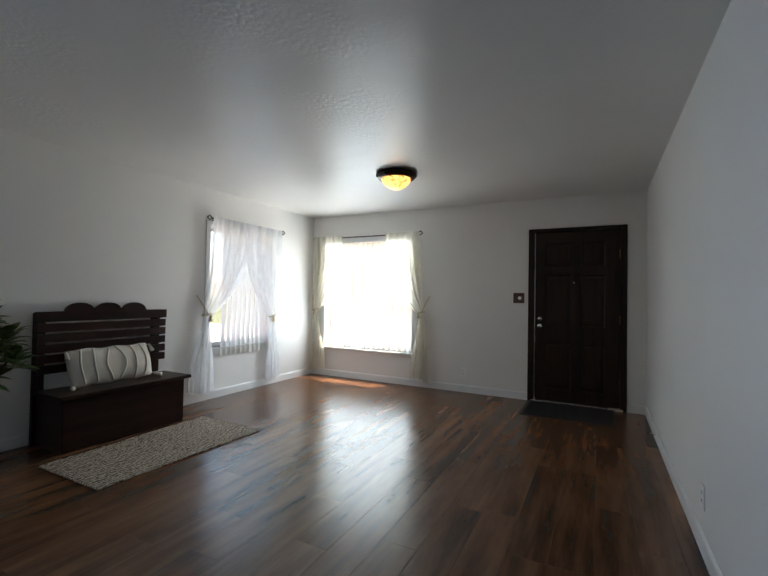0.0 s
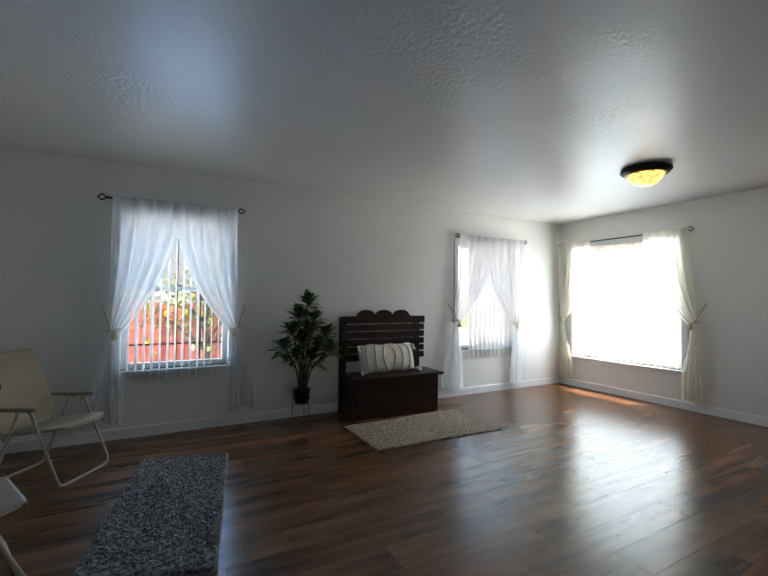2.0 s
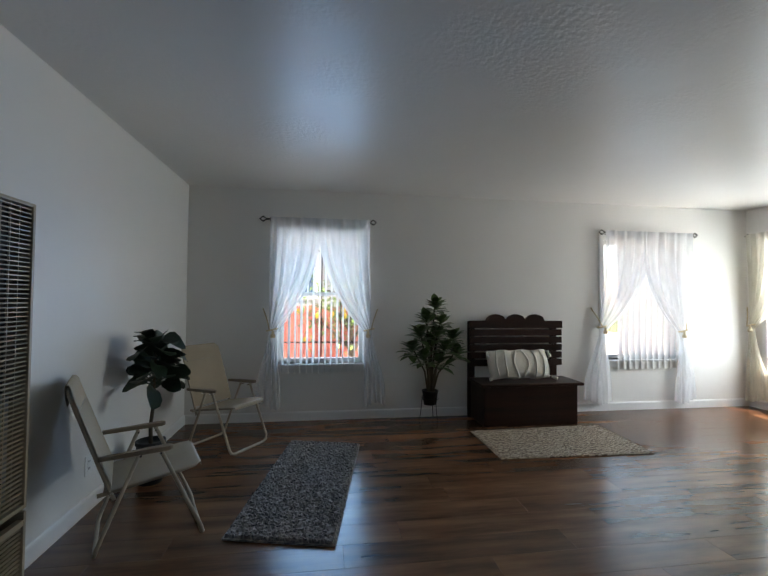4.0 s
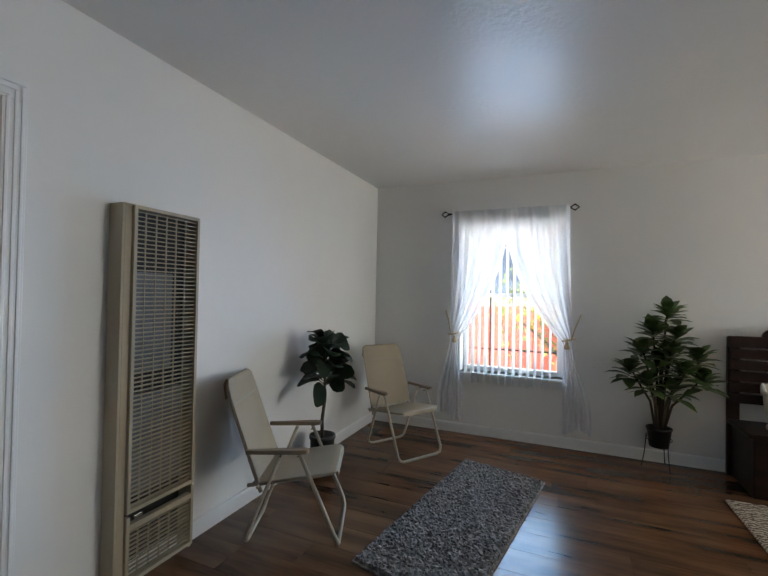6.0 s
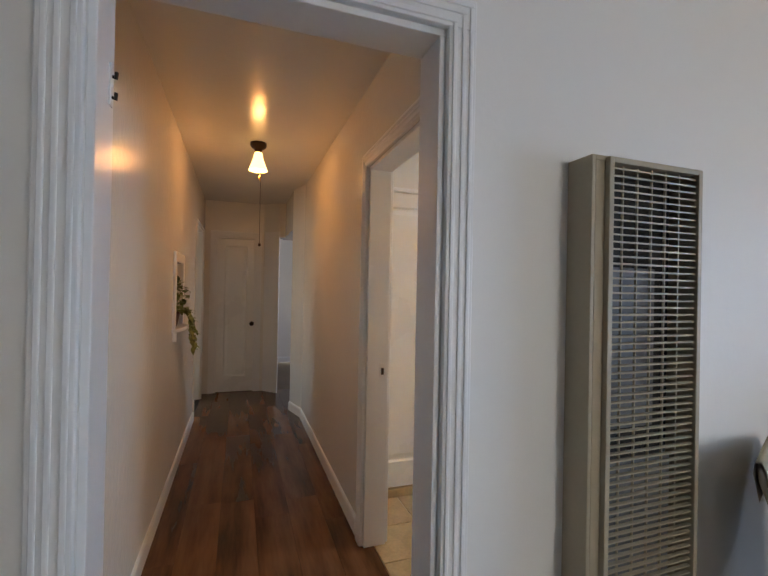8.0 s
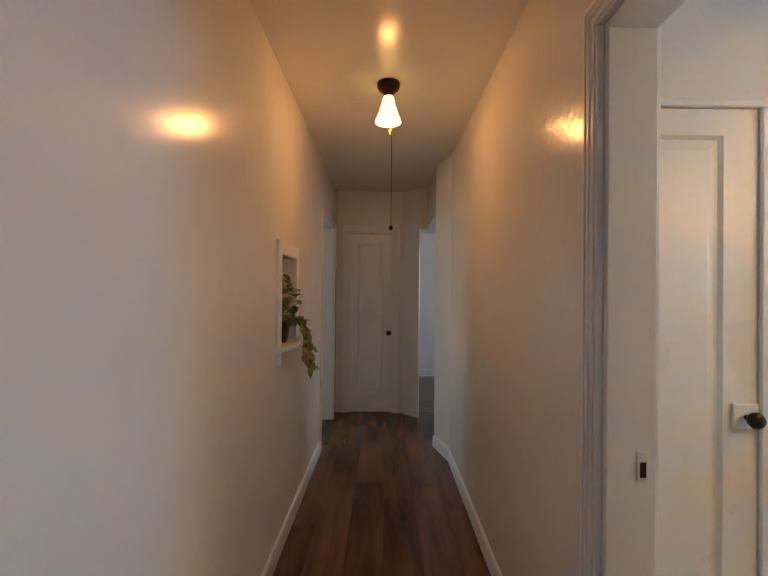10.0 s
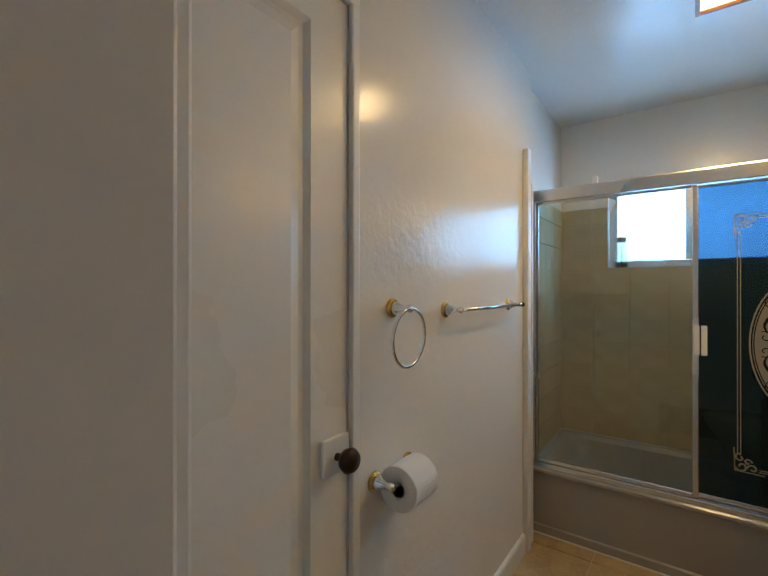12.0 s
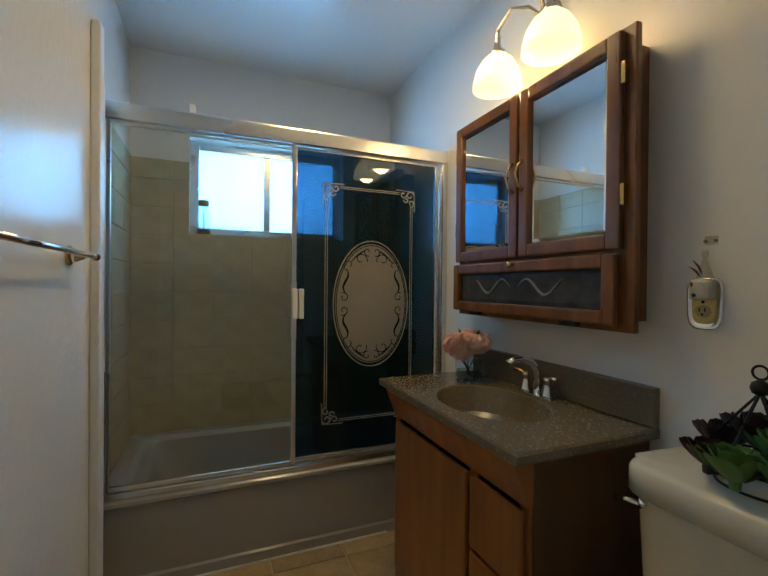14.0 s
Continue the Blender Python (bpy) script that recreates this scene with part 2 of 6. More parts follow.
def tube(bm, points, radius, sides=8, closed=False, caps=True):
    """A round bar along a line of points; radius may be one number or one a point."""
    pts = [Vector(p) for p in points]
    n = len(pts)
    rad = radius if isinstance(radius, (list, tuple)) else [radius] * n
    rings, side = [], None
    for i, p in enumerate(pts):
        a = pts[(i - 1) % n] if closed or i else p
        b = pts[(i + 1) % n] if closed or i < n - 1 else p
        d = (b - a).normalized()
        if side is None:
            side = d.orthogonal().normalized()
        side = (side - d * side.dot(d)).normalized()
        up = d.cross(side)
        rings.append([bm.verts.new(p + (side * math.cos(w) + up * math.sin(w)) * rad[i]) for w in (2 * math.pi * k / sides for k in range(sides))])
    for i in range(n if closed else n - 1):
        a, b = rings[i], rings[(i + 1) % n]
        for k in range(sides):
            bm.faces.new((a[k], a[(k + 1) % sides], b[(k + 1) % sides], b[k]))
    if caps and not closed:
        bm.faces.new(rings[0][::-1])
        bm.faces.new(rings[-1])
    return bm


def lathe(bm, profile, sides=24, m=None, squash=(1, 1)):
    """A turned shape: profile is (radius, height) from bottom to top."""
    rings = []
    for r, z in profile:
        rings.append([bm.verts.new((r * squash[0] * math.cos(2 * math.pi * k / sides), r * squash[1] * math.sin(2 * math.pi * k / sides), z)) for k in range(sides)])
    for a, b in zip(rings, rings[1:]):
        for k in range(sides):
            bm.faces.new((a[k], a[(k + 1) % sides], b[(k + 1) % sides], b[k]))
    for r, flip in ((rings[0], True), (rings[-1], False)):
        if profile[0 if flip else -1][0] > 1e-4:
            bm.faces.new(r[::-1] if flip else r)
    if m is not None:
        bmesh.ops.transform(bm, matrix=m, verts=[v for r in rings for v in r])
    return bm


def prism(bm, outline, z0, z1):
    low, high = [bm.verts.new((x, y, z0)) for x, y in outline], [bm.verts.new((x, y, z1)) for x, y in outline]
    bm.faces.new(low[::-1])
    bm.faces.new(high)
    for i in range(len(outline)):
        j = (i + 1) % len(outline)
        bm.faces.new((low[i], low[j], high[j], high[i]))
    return bm


def arc(cx, cy, r, a0, a1, n):
    return [(cx + r * math.cos(radians(a0 + (a1 - a0) * i / n)), cy + r * math.sin(radians(a0 + (a1 - a0) * i / n))) for i in range(n + 1)]


def wall(name, along, lo, hi, t0, t1, top, holes, material, z0=0.0):
    """A wall along x or y, from lo to hi, between t0 and t1 across, with holes (lo, hi, bottom, top) cut through it."""
    bm = bmesh.new()
    cuts = sorted({lo, hi, *[h[0] for h in holes], *[h[1] for h in holes]})
    for a, b in zip(cuts, cuts[1:]):
        spans, z = [], z0
        for h in sorted((h for h in holes if h[0] <= a + 1e-6 and h[1] >= b - 1e-6), key=lambda h: h[2]):
            if h[2] > z:
                spans.append((z, h[2]))
            z = h[3]
        if z < top:
            spans.append((z, top))
        for c, d in spans:
            box(bm, *((a, b, t0, t1) if along == "x" else (t0, t1, a, b)), c, d)
    bmesh.ops.remove_doubles(bm, verts=bm.verts, dist=1e-5)
    inner = {}
    for fc in list(bm.faces):
        inner.setdefault(tuple(round(v, 4) for v in fc.calc_center_median()), []).append(fc)
    bmesh.ops.delete(bm, geom=[fc for g in inner.values() if len(g) > 1 for fc in g], context="FACES_ONLY")
    return tagged(part(name, bm, material), "white painted plaster wall", "wall", kind="structure")


# ---- the house ----
wall("wall_north", "x", -4.265, 0.67, 5.384, 5.584, 2.60, [(-3.82, -2.33, 0.45, 2.05), (-0.735, 0.245, 0.0, 2.07)], WALL)
wall("wall_west", "y", -1.46, 5.384, -4.265, -4.065, 2.60, [(-0.42, 0.50, 0.60, 2.04), (3.38, 4.42, 0.60, 2.04)], WALL)
wall("wall_south", "x", -4.065, 2.40, -1.46, -1.34, 2.60, [(-0.803, -0.028, 0.0, 2.008)], WALL)
wall("wall_east", "y", 1.50, 5.384, 0.47, 0.67, 2.60, [], WALL)
wall("wall_alcove", "x", 0.67, 2.40, 1.50, 1.62, 2.60, [], WALL)
wall("wall_alcove_end", "y", -1.46, 1.62, 2.40, 2.52, 2.60, [], WALL)
wall("wall_hall_east", "y", -4.93, -1.46, 0.10, 0.30, 2.50, [(-3.87, -3.53, 1.05, 1.51)], GLOSSWALL)
tagged(part("wall_niche_back", boxes((0.26, 0.298, -3.869, -3.531, 1.051, 1.509)), GLOSSWALL), "white recess back of a hall niche", "wall", kind="structure")
wall("wall_hall_west", "y", -4.75, -1.46, -1.07, -0.95, 2.50, [(-2.475, -1.70, 0.0, 1.985)], GLOSSWALL)
bm = prism(bmesh.new(), [(-0.95, -4.75), (-1.07, -4.75), (-1.00, -5.06), (-0.865, -5.06)], 0, 2.5)
tagged(part("wall_hall_bend", bm, GLOSSWALL), "white glossy plaster wall bending into the hall", "wall", kind="structure")
wall("wall_bedroom_door", "y", -6.15, -5.06, -1.00, -0.865, 2.50, [(-6.15, -5.062, 0.0, 1.99)], GLOSSWALL)
bm = prism(bmesh.new(), [(-0.79, -5.87), (-0.865, -5.87), (-0.865, -6.03), (-0.61, -6.03)], 1.99, 2.5)
prism(bm, [(-0.79, -5.87), (-0.79, -6.03), (-0.61, -6.03)], 0, 1.99)
tagged(part("wall_hall_corner", bm, GLOSSWALL), "white glossy plaster wall corner at the hall end", "wall", kind="structure")
wall("wall_hall_end", "x", -0.79, 0.22, -6.15, -6.03, 2.50, [(-0.515, -0.035, 0.0, 1.98)], GLOSSWALL)
wall("wall_closet_side", "y", -7.60, -6.15, 0.12, 0.22, 2.50, [], WALL)
wall("wall_east_room_door", "y", -6.03, -4.93, 0.10, 0.22, 2.50, [(-5.78, -4.932, 0.0, 2.0)], GLOSSWALL)
wall("wall_closet_back", "x", -0.69, 0.12, -6.75, -6.65, 2.50, [], WALL)
wall("wall_bath_south", "x", -3.14, -1.07, -3.02, -2.90, 2.50, [(-1.71, -1.078, 0.0, 1.975)], GLOSSWALL)
wall("wall_tub_south", "x", -3.98, -3.14, -3.07, -2.945, 2.50, [], GLOSSWALL)
wall("wall_bath_west", "y", -3.07, -1.46, -4.13, -3.98, 2.50, [(-2.66, -1.78, 1.43, 1.965)], GLOSSWALL)
wall("wall_bath_closet", "x", -1.80, -1.07, -3.62, -3.52, 2.50, [], WALL)
wall("wall_bedroom_west", "y", -8.2, -3.62, -4.13, -4.03, 2.60, [(-7.9, -6.7, 0.9, 2.1)], WALL)
wall("wall_bedroom_south", "x", -4.03, -0.69, -8.2, -8.1, 2.60, [], WALL)
wall("wall_bedroom_east", "y", -8.1, -6.15, -0.79, -0.69, 2.60, [], WALL)
wall("wall_bedroom_north", "x", -4.03, -1.07, -3.72, -3.62, 2.60, [], WALL)
wall("wall_east_room_south", "x", 0.22, 2.5, -7.70, -7.60, 2.60, [], WALL)
wall("wall_east_room_north", "x", 0.30, 2.5, -4.10, -4.0, 2.60, [], WALL)
wall("wall_east_room_east", "y", -7.70, -4.0, 2.50, 2.60, 2.60, [(-7.4, -6.4, 0.9, 2.1)], WALL)


def slab(name, x0, x1, y0, y1, z0, z1, material, label, category):
    bm = boxes((x0, x1, y0, y1, z0, z1))
    return tagged(part(name, bm, material), label, category, kind="structure")


slab("ceiling", -4.265, 0.67, -1.40, 5.584, 2.47, 2.60, CEIL, "white textured semi-gloss plaster ceiling", "ceiling")
slab("ceiling_alcove", 0.67, 2.52, -1.40, 1.62, 2.47, 2.60, CEIL, "white textured plaster ceiling", "ceiling")
slab("ceiling_hall", -1.00, 0.12, -6.03, -1.46, 2.425, 2.50, GLOSSCEIL, "white glossy hall ceiling", "ceiling")
slab("ceiling_bath", -3.98, -1.07, -2.945, -1.46, 2.40, 2.50, GLOSSCEIL, "white glossy bathroom ceiling", "ceiling")
slab("ceiling_bedroom", -4.13, -0.69, -8.2, -3.62, 2.5, 2.6, WALL, "white bedroom ceiling", "ceiling")
slab("ceiling_east_room", 0.12, 2.60, -7.70, -4.0, 2.5, 2.6, WALL, "white ceiling of a side room", "ceiling")
slab("roof", -4.6, 2.9, -8.6, 5.75, 2.62, 2.72, surface("roofing", (0.12, 0.11, 0.10), 0.9), "flat grey roof of the house", "roof")

# sub-floors that the planks and tiles lie on
living_floor = slab("floor", -4.265, 2.52, -1.40, 5.584, -0.12, -0.012, SUBFLOOR, "dark reddish-brown laminate plank floor", "floor")
hall_floor = slab("floor_hall", -1.01, 0.16, -6.09, -1.40, -0.12, -0.012, SUBFLOOR, "dark reddish-brown laminate plank floor of the hall", "floor")
bath_floor = slab("floor_bath", -4.0, -1.01, -3.52, -1.40, -0.12, -0.008, GROUT, "beige mottled ceramic tile floor", "floor")
slab("floor_bedroom", -4.13, -0.69, -8.2, -3.60, -0.12, -0.014, wood("old_parquet", (0.05, 0.025, 0.012), (0.16, 0.085, 0.045), 0.4, 0, 4), "worn brown wooden bedroom floor", "floor")
slab("floor_east_room", 0.12, 2.60, -7.70, -4.0, -0.12, -0.014, wood("worn_boards", (0.05, 0.025, 0.014), (0.13, 0.07, 0.04), 0.4, 1, 4), "brown wooden floor of a side room", "floor")
slab("floor_closet", -0.69, 0.12, -6.70, -6.09, -0.12, -0.004, SUBFLOOR, "dark closet floor", "floor")


def baseboard(spans, name="baseboard"):
    """A painted board with a rounded top, set 2 mm off the wall line."""
    bm = bmesh.new()
    for x0, y0, x1, y1, nx, ny in spans:
        d = Vector((x1 - x0, y1 - y0, 0))
        out = Vector((nx, ny, 0))
        prof = [(0.0, 0.0), (0.014, 0.0), (0.014, 0.078), (0.011, 0.088), (0.005, 0.094), (0.0, 0.095)]
        a = [bm.verts.new(Vector((x0, y0, 0)) + out * p + Vector((0, 0, z))) for p, z in prof]
        b = [bm.verts.new(Vector((x1, y1, 0)) + out * p + Vector((0, 0, z))) for p, z in prof]
        for i in range(len(prof)):
            j = (i + 1) % len(prof)
            bm.faces.new((a[i], a[j], b[j], b[i]))
        bm.faces.new(a)
        bm.faces.new(b[::-1])
    return tagged(part(name, bm, TRIM), "white painted wooden baseboard", "baseboard", kind="structure")


baseboard([(-4.065, 5.384, -0.775, 5.384, 0, -1), (0.285, 5.384, 0.47, 5.384, 0, -1)])
baseboard([(-4.065, -1.34, -4.065, 5.384, 1, 0)])
baseboard([(0.47, 1.50, 0.47, 5.384, -1, 0)])
baseboard([(-4.065, -1.34, -0.885, -1.34, 0, 1), (0.075, -1.34, 2.4, -1.34, 0, 1)])
baseboard([(0.10, -4.93, 0.10, -1.46, -1, 0)])
baseboard([(-0.95, -4.75, -0.95, -2.585, 1, 0), (-0.865, -5.06, -0.95, -4.75, 0.955, 0.296)])
baseboard([(-3.14, -2.90, -1.745, -2.90, 0, 1)])
baseboard([(-4.03, -8.1, -0.79, -8.1, 0, 1), (-4.03, -8.1, -4.03, -3.72, 1, 0), (0.22, -7.6, 2.5, -7.6, 0, 1), (2.5, -7.6, 2.5, -4.1, -1, 0)])


def casing(name, along, lo, hi, top, face, out, width=0.085, depth=0.018, material=None, label="white painted fluted door casing", liner=None):
    """Trim round an opening on one face of a wall: flat board with two beads; liner: the wall's other face, to line the opening."""
    root = thing(name, label, "trim", kind="structure")

    def strip(nm, a0, a1, z0, z1, t0, t1):
        t0, t1 = min(t0, t1), max(t0, t1)
        part(nm, boxes((a0, a1, t0, t1, z0, z1) if along == "x" else (t0, t1, a0, a1, z0, z1), bevel=0.003), material or TRIM, root)
    w, f1 = width, face + out * depth
    for nm, a0, a1 in (("side_board", lo - w, lo), ("side_board", hi, hi + w)):
        strip(nm, a0, a1, 0, top, face, f1)
    strip("head_board", lo - w, hi + w, top, top + w, face, f1)
    for k in (0.12, 0.45, 0.72):
        p, q = w * k, w * k + w * 0.16
        f2, f3 = f1 - out * 0.001, f1 + out * 0.004
        strip("bead", lo - q, lo - p, 0, top + p, f2, f3)
        strip("bead", hi + p, hi + q, 0, top + p, f2, f3)
        strip("bead", lo - q, hi + q, top + p, top + q, f2, f3)
    if liner is not None:
        a, b = sorted((face - out * 0.001, liner))
        strip("jamb", lo, lo + 0.018, 0, top - 0.018, a, b)
        strip("jamb", hi - 0.018, hi, 0, top - 0.018, a, b)
        strip("head_jamb", lo, hi, top - 0.018, top, a, b)
    return root


casing("trim_living_doorway", "x", -0.803, -0.028, 2.008, -1.34, 1, width=0.078, liner=-1.46)
casing("trim_living_doorway_hall_side", "x", -0.803, -0.028, 2.008, -1.46, -1, width=0.078)
casing("trim_bath_doorway", "y", -2.475, -1.70, 1.985, -0.95, 1, width=0.075, liner=-1.07)
casing("trim_bath_doorway_inside", "y", -2.475, -1.70, 1.985, -1.07, -1, width=0.075)
casing("trim_closet_door", "x", -0.515, -0.035, 1.98, -6.03, 1, width=0.07, depth=0.012, liner=-6.15)
casing("trim_east_doorway", "y", -5.78, -4.932, 2.0, 0.10, -1, width=0.02, depth=0.012, liner=0.22)
bm = prism(bmesh.new(), [(-0.80, -5.86), (-0.635, -6.02), (-0.622, -6.008), (-0.79, -5.845)], 0, 2.06)
tagged(part("trim_bedroom_doorway_side", bm, TRIM), "white painted door casing board", "trim", kind="structure")
part("strike_plate", boxes((-0.802, -0.791, -5.905, -5.885, 0.86, 0.93)), BRONZE)
tagged(bpy.data.objects["strike_plate"], "small dark bronze strike plate on a jamb", "strike plate")


# ---- openings: windows and doors ----
def window(name, along, lo, hi, z0, z1, t0, t1, inward, mid=None, mull=None, frame_mat=None, label="white framed sash window with clear glass", pane_mat=None):
    """A window in a wall opening; t0..t1 is the depth of its frame; mid: height of a meeting rail; mull: places of upright bars."""
    root = thing(name, label, "window", kind="structure")
    fm = frame_mat or TRIM

    def bar(nm, a0, a1, c0, c1, d0, d1, mt=fm):
        return part(nm, boxes((a0, a1, d0, d1, c0, c1) if along == "x" else (d0, d1, a0, a1, c0, c1), bevel=0.003), mt, root)
    w = 0.045
    bar("window_frame", lo, lo + w, z0, z1, t0, t1)
    bar("window_frame", hi - w, hi, z0, z1, t0, t1)
    bar("window_frame", lo + w, hi - w, z1 - w, z1, t0, t1)
    bar("window_frame", lo + w, hi - w, z0, z0 + w, t0, t1)
    c = (t0 + t1) / 2
    if mid:
        bar("meeting_rail", lo + w, hi - w, mid - 0.02, mid + 0.02, t0 + 0.008, t1 - 0.008)
    for q in mull or ():
        bar("mullion", q - 0.018, q + 0.018, z0 + w, z1 - w, t0 + 0.008, t1 - 0.008)
    xs, zs = [lo + w, *(mull or ()), hi - w], [z0 + w, *([mid] if mid else []), z1 - w]
    for a, b in zip(xs, xs[1:]):
        for d, e in zip(zs, zs[1:]):
            p = bar("pane", a, b, d, e, c - 0.002, c + 0.002, pane_mat or GLASS)
            p.visible_shadow = False
    return root


win_n = window("window_1", "x", -3.82, -2.33, 0.45, 2.05, 5.50, 5.55, -1, mull=(-3.45, -2.70))
win_w = window("window_2", "y", -0.42, 0.50, 0.60, 2.04, -4.24, -4.19, 1, mid=1.35)
win_v = window("window_3", "y", 3.38, 4.42, 0.60, 2.04, -4.24, -4.19, 1, mid=1.35)
FROST = sheer("frosted_glass", (0.9, 0.95, 1.0), 0.25, 0.95)
win_b = window("window_4", "y", -2.66, -1.78, 1.43, 1.965, -4.10, -4.06, 1, mull=(-2.235,), frame_mat=ALUMINIUM, label="aluminium sliding bathroom window with frosted glass", pane_mat=FROST)
part("window_sill", boxes((-3.87, -2.28, 5.33, 5.50, 0.425, 0.45), bevel=0.004), TRIM, win_n)
for w, a, b in ((win_w, -0.42, 0.50), (win_v, 3.38, 4.42)):
    part("window_sill", boxes((-4.19, -4.035, a - 0.06, b + 0.06, 0.575, 0.60), bevel=0.004), TRIM, w)
    for c, d, e, g in ((a - 0.06, a, 0.60, 2.04), (b, b + 0.06, 0.60, 2.04), (a - 0.06, b + 0.06, 2.04, 2.10), (a - 0.04, b + 0.04, 0.515, 0.575)):
        part("window_casing", boxes((-4.065, -4.049, c, d, e, g), bevel=0.003), TRIM, w)
for spec in ((-3.88, -3.82, 0.45, 2.05), (-2.33, -2.27, 0.45, 2.05), (-3.88, -2.27, 2.05, 2.11)):
    part("window_casing", boxes((spec[0], spec[1], 5.366, 5.384, spec[2], spec[3]), bevel=0.003), TRIM, win_n)
part("window_sill", boxes((-4.06, -3.975, -2.66, -1.78, 1.415, 1.43)), WALLTILE, win_b)


def panel_door(name, w, h, panels, m, material, label, t=0.042, kind="structure"):
    """A door leaf with sunk panels, hinged edge at x = 0, its face towards -y. panels: (x0, x1, z0, z1)."""
    root = thing(name, label, "door", m, kind=kind)
    xs = sorted({0, w, *[p[0] for p in panels], *[p[1] for p in panels]})
    zs = sorted({0, h, *[p[2] for p in panels], *[p[3] for p in panels]})
    bm = bmesh.new()
    for a, b in zip(xs, xs[1:]):
        for c, d in zip(zs, zs[1:]):
            cx, cz = (a + b) / 2, (c + d) / 2
            if not any(p[0] < cx < p[1] and p[2] < cz < p[3] for p in panels):
                box(bm, a, b, 0, t, c, d)
    bmesh.ops.remove_doubles(bm, verts=bm.verts, dist=1e-5)
    seen = {}
    for fc in list(bm.faces):
        seen.setdefault(tuple(round(v, 4) for v in fc.calc_center_median()), []).append(fc)
    bmesh.ops.delete(bm, geom=[fc for g in seen.values() if len(g) > 1 for fc in g], context="FACES_ONLY")
    part("leaf", bm, material, root)
    for x0, x1, z0, z1 in panels:
        bm = bmesh.new()
        y = 0.012
        ring = [[bm.verts.new(c) for c in ((x0 + g, d, z0 + g), (x1 - g, d, z0 + g), (x1 - g, d, z1 - g), (x0 + g, d, z1 - g))] for g, d in ((0, 0.001), (0.012, y), (0.024, y), (0.05, 0.006))]
        for a, b in zip(ring, ring[1:]):
            for k in range(4):
                bm.faces.new((a[k], a[(k + 1) % 4], b[(k + 1) % 4], b[k]))
        bm.faces.new(ring[-1])
        back = [bm.verts.new(c) for c in ((x0, t - 0.006, z0), (x1, t - 0.006, z0), (x1, t - 0.006, z1), (x0, t - 0.006, z1))]
        bm.faces.new(back)
        part("panel", bm, material, root)
    return root


# the front door: dark six-panel leaf in a dark frame
fd = panel_door("door_1", 0.905, 2.03, [(0.11, 0.41, 1.62, 1.90), (0.50, 0.76, 1.62, 1.90), (0.11, 0.41, 0.90, 1.51), (0.50, 0.76, 0.90, 1.51), (0.11, 0.41, 0.14, 0.70), (0.50, 0.76, 0.14, 0.70)],
                pose(-0.695, 5.405, 0.022), DOORWOOD, "closed dark-stained wooden six-panel front door")
for z, r in ((0.985, 0.026), (0.895, 0.030)):
    bm = lathe(bmesh.new(), [(0.033, 0), (0.033, 0.006), (0.02, 0.012), (r * 0.8, 0.03), (r, 0.042), (r * 0.75, 0.052), (0.001, 0.054)], 20, pose(0.057, 0, z, 90))
    part("deadbolt" if z > 0.95 else "door_knob", bm, CHROME, fd, "satin chrome lock", smooth=True)
part("peephole", lathe(bmesh.new(), [(0.008, 0), (0.008, 0.004), (0.004, 0.006)], 12, pose(0.43, 0.0, 1.42, 90)), BRASS, fd)
for z in (1.75, 1.0, 0.25):
    part("hinge", boxes((0.902, 0.912, -0.004, 0.012, z - 0.05, z + 0.05), bevel=0.002), BRASS, fd)
fdt = thing("trim_front_door", "dark-stained wooden front door frame", "trim", kind="structure")
for s in ((-0.775, -0.705, 5.366, 5.43, 0, 2.06), (0.215, 0.282, 5.366, 5.43, 0, 2.06), (-0.775, 0.282, 5.366, 5.43, 2.06, 2.10)):
    part("frame_board", boxes(s, bevel=0.004), DOORWOOD, fdt)
part("threshold", boxes((-0.735, 0.245, 5.36, 5.50, 0.0, 0.02), bevel=0.004), ALUMINIUM, fdt, "worn metal threshold")
part("weather_strip", boxes((-0.7045, -0.6965, 5.398, 5.41, 0.02, 2.05)), ALUMINIUM, fdt)
part("outer_leaf", boxes((-0.735, 0.245, 5.46, 5.50, 0.02, 2.07)), DOORWOOD, fdt)

# closet door at the end of the hall and the closet door in the bathroom
WHITEDOOR = surface("white_door_paint", (0.80, 0.79, 0.76), 0.28, var=0.03, bump=0.1, grain=30)


def dark_knob(parent, x, z, plate=True):
    bm = lathe(bmesh.new(), [(0.022, 0), (0.022, 0.004), (0.009, 0.008), (0.009, 0.03), (0.024, 0.038), (0.029, 0.052), (0.022, 0.064), (0.001, 0.067)], 20, pose(x, 0, z, 90))
    k = part("door_knob", bm, BRONZE, parent, "dark bronze door knob", smooth=True)
    if plate:
        part("rosette", boxes((x - 0.043, x + 0.043, -0.012, -0.001, z - 0.04, z + 0.045), bevel=0.004), WHITEDOOR, parent, "white painted square lock box")
    return k


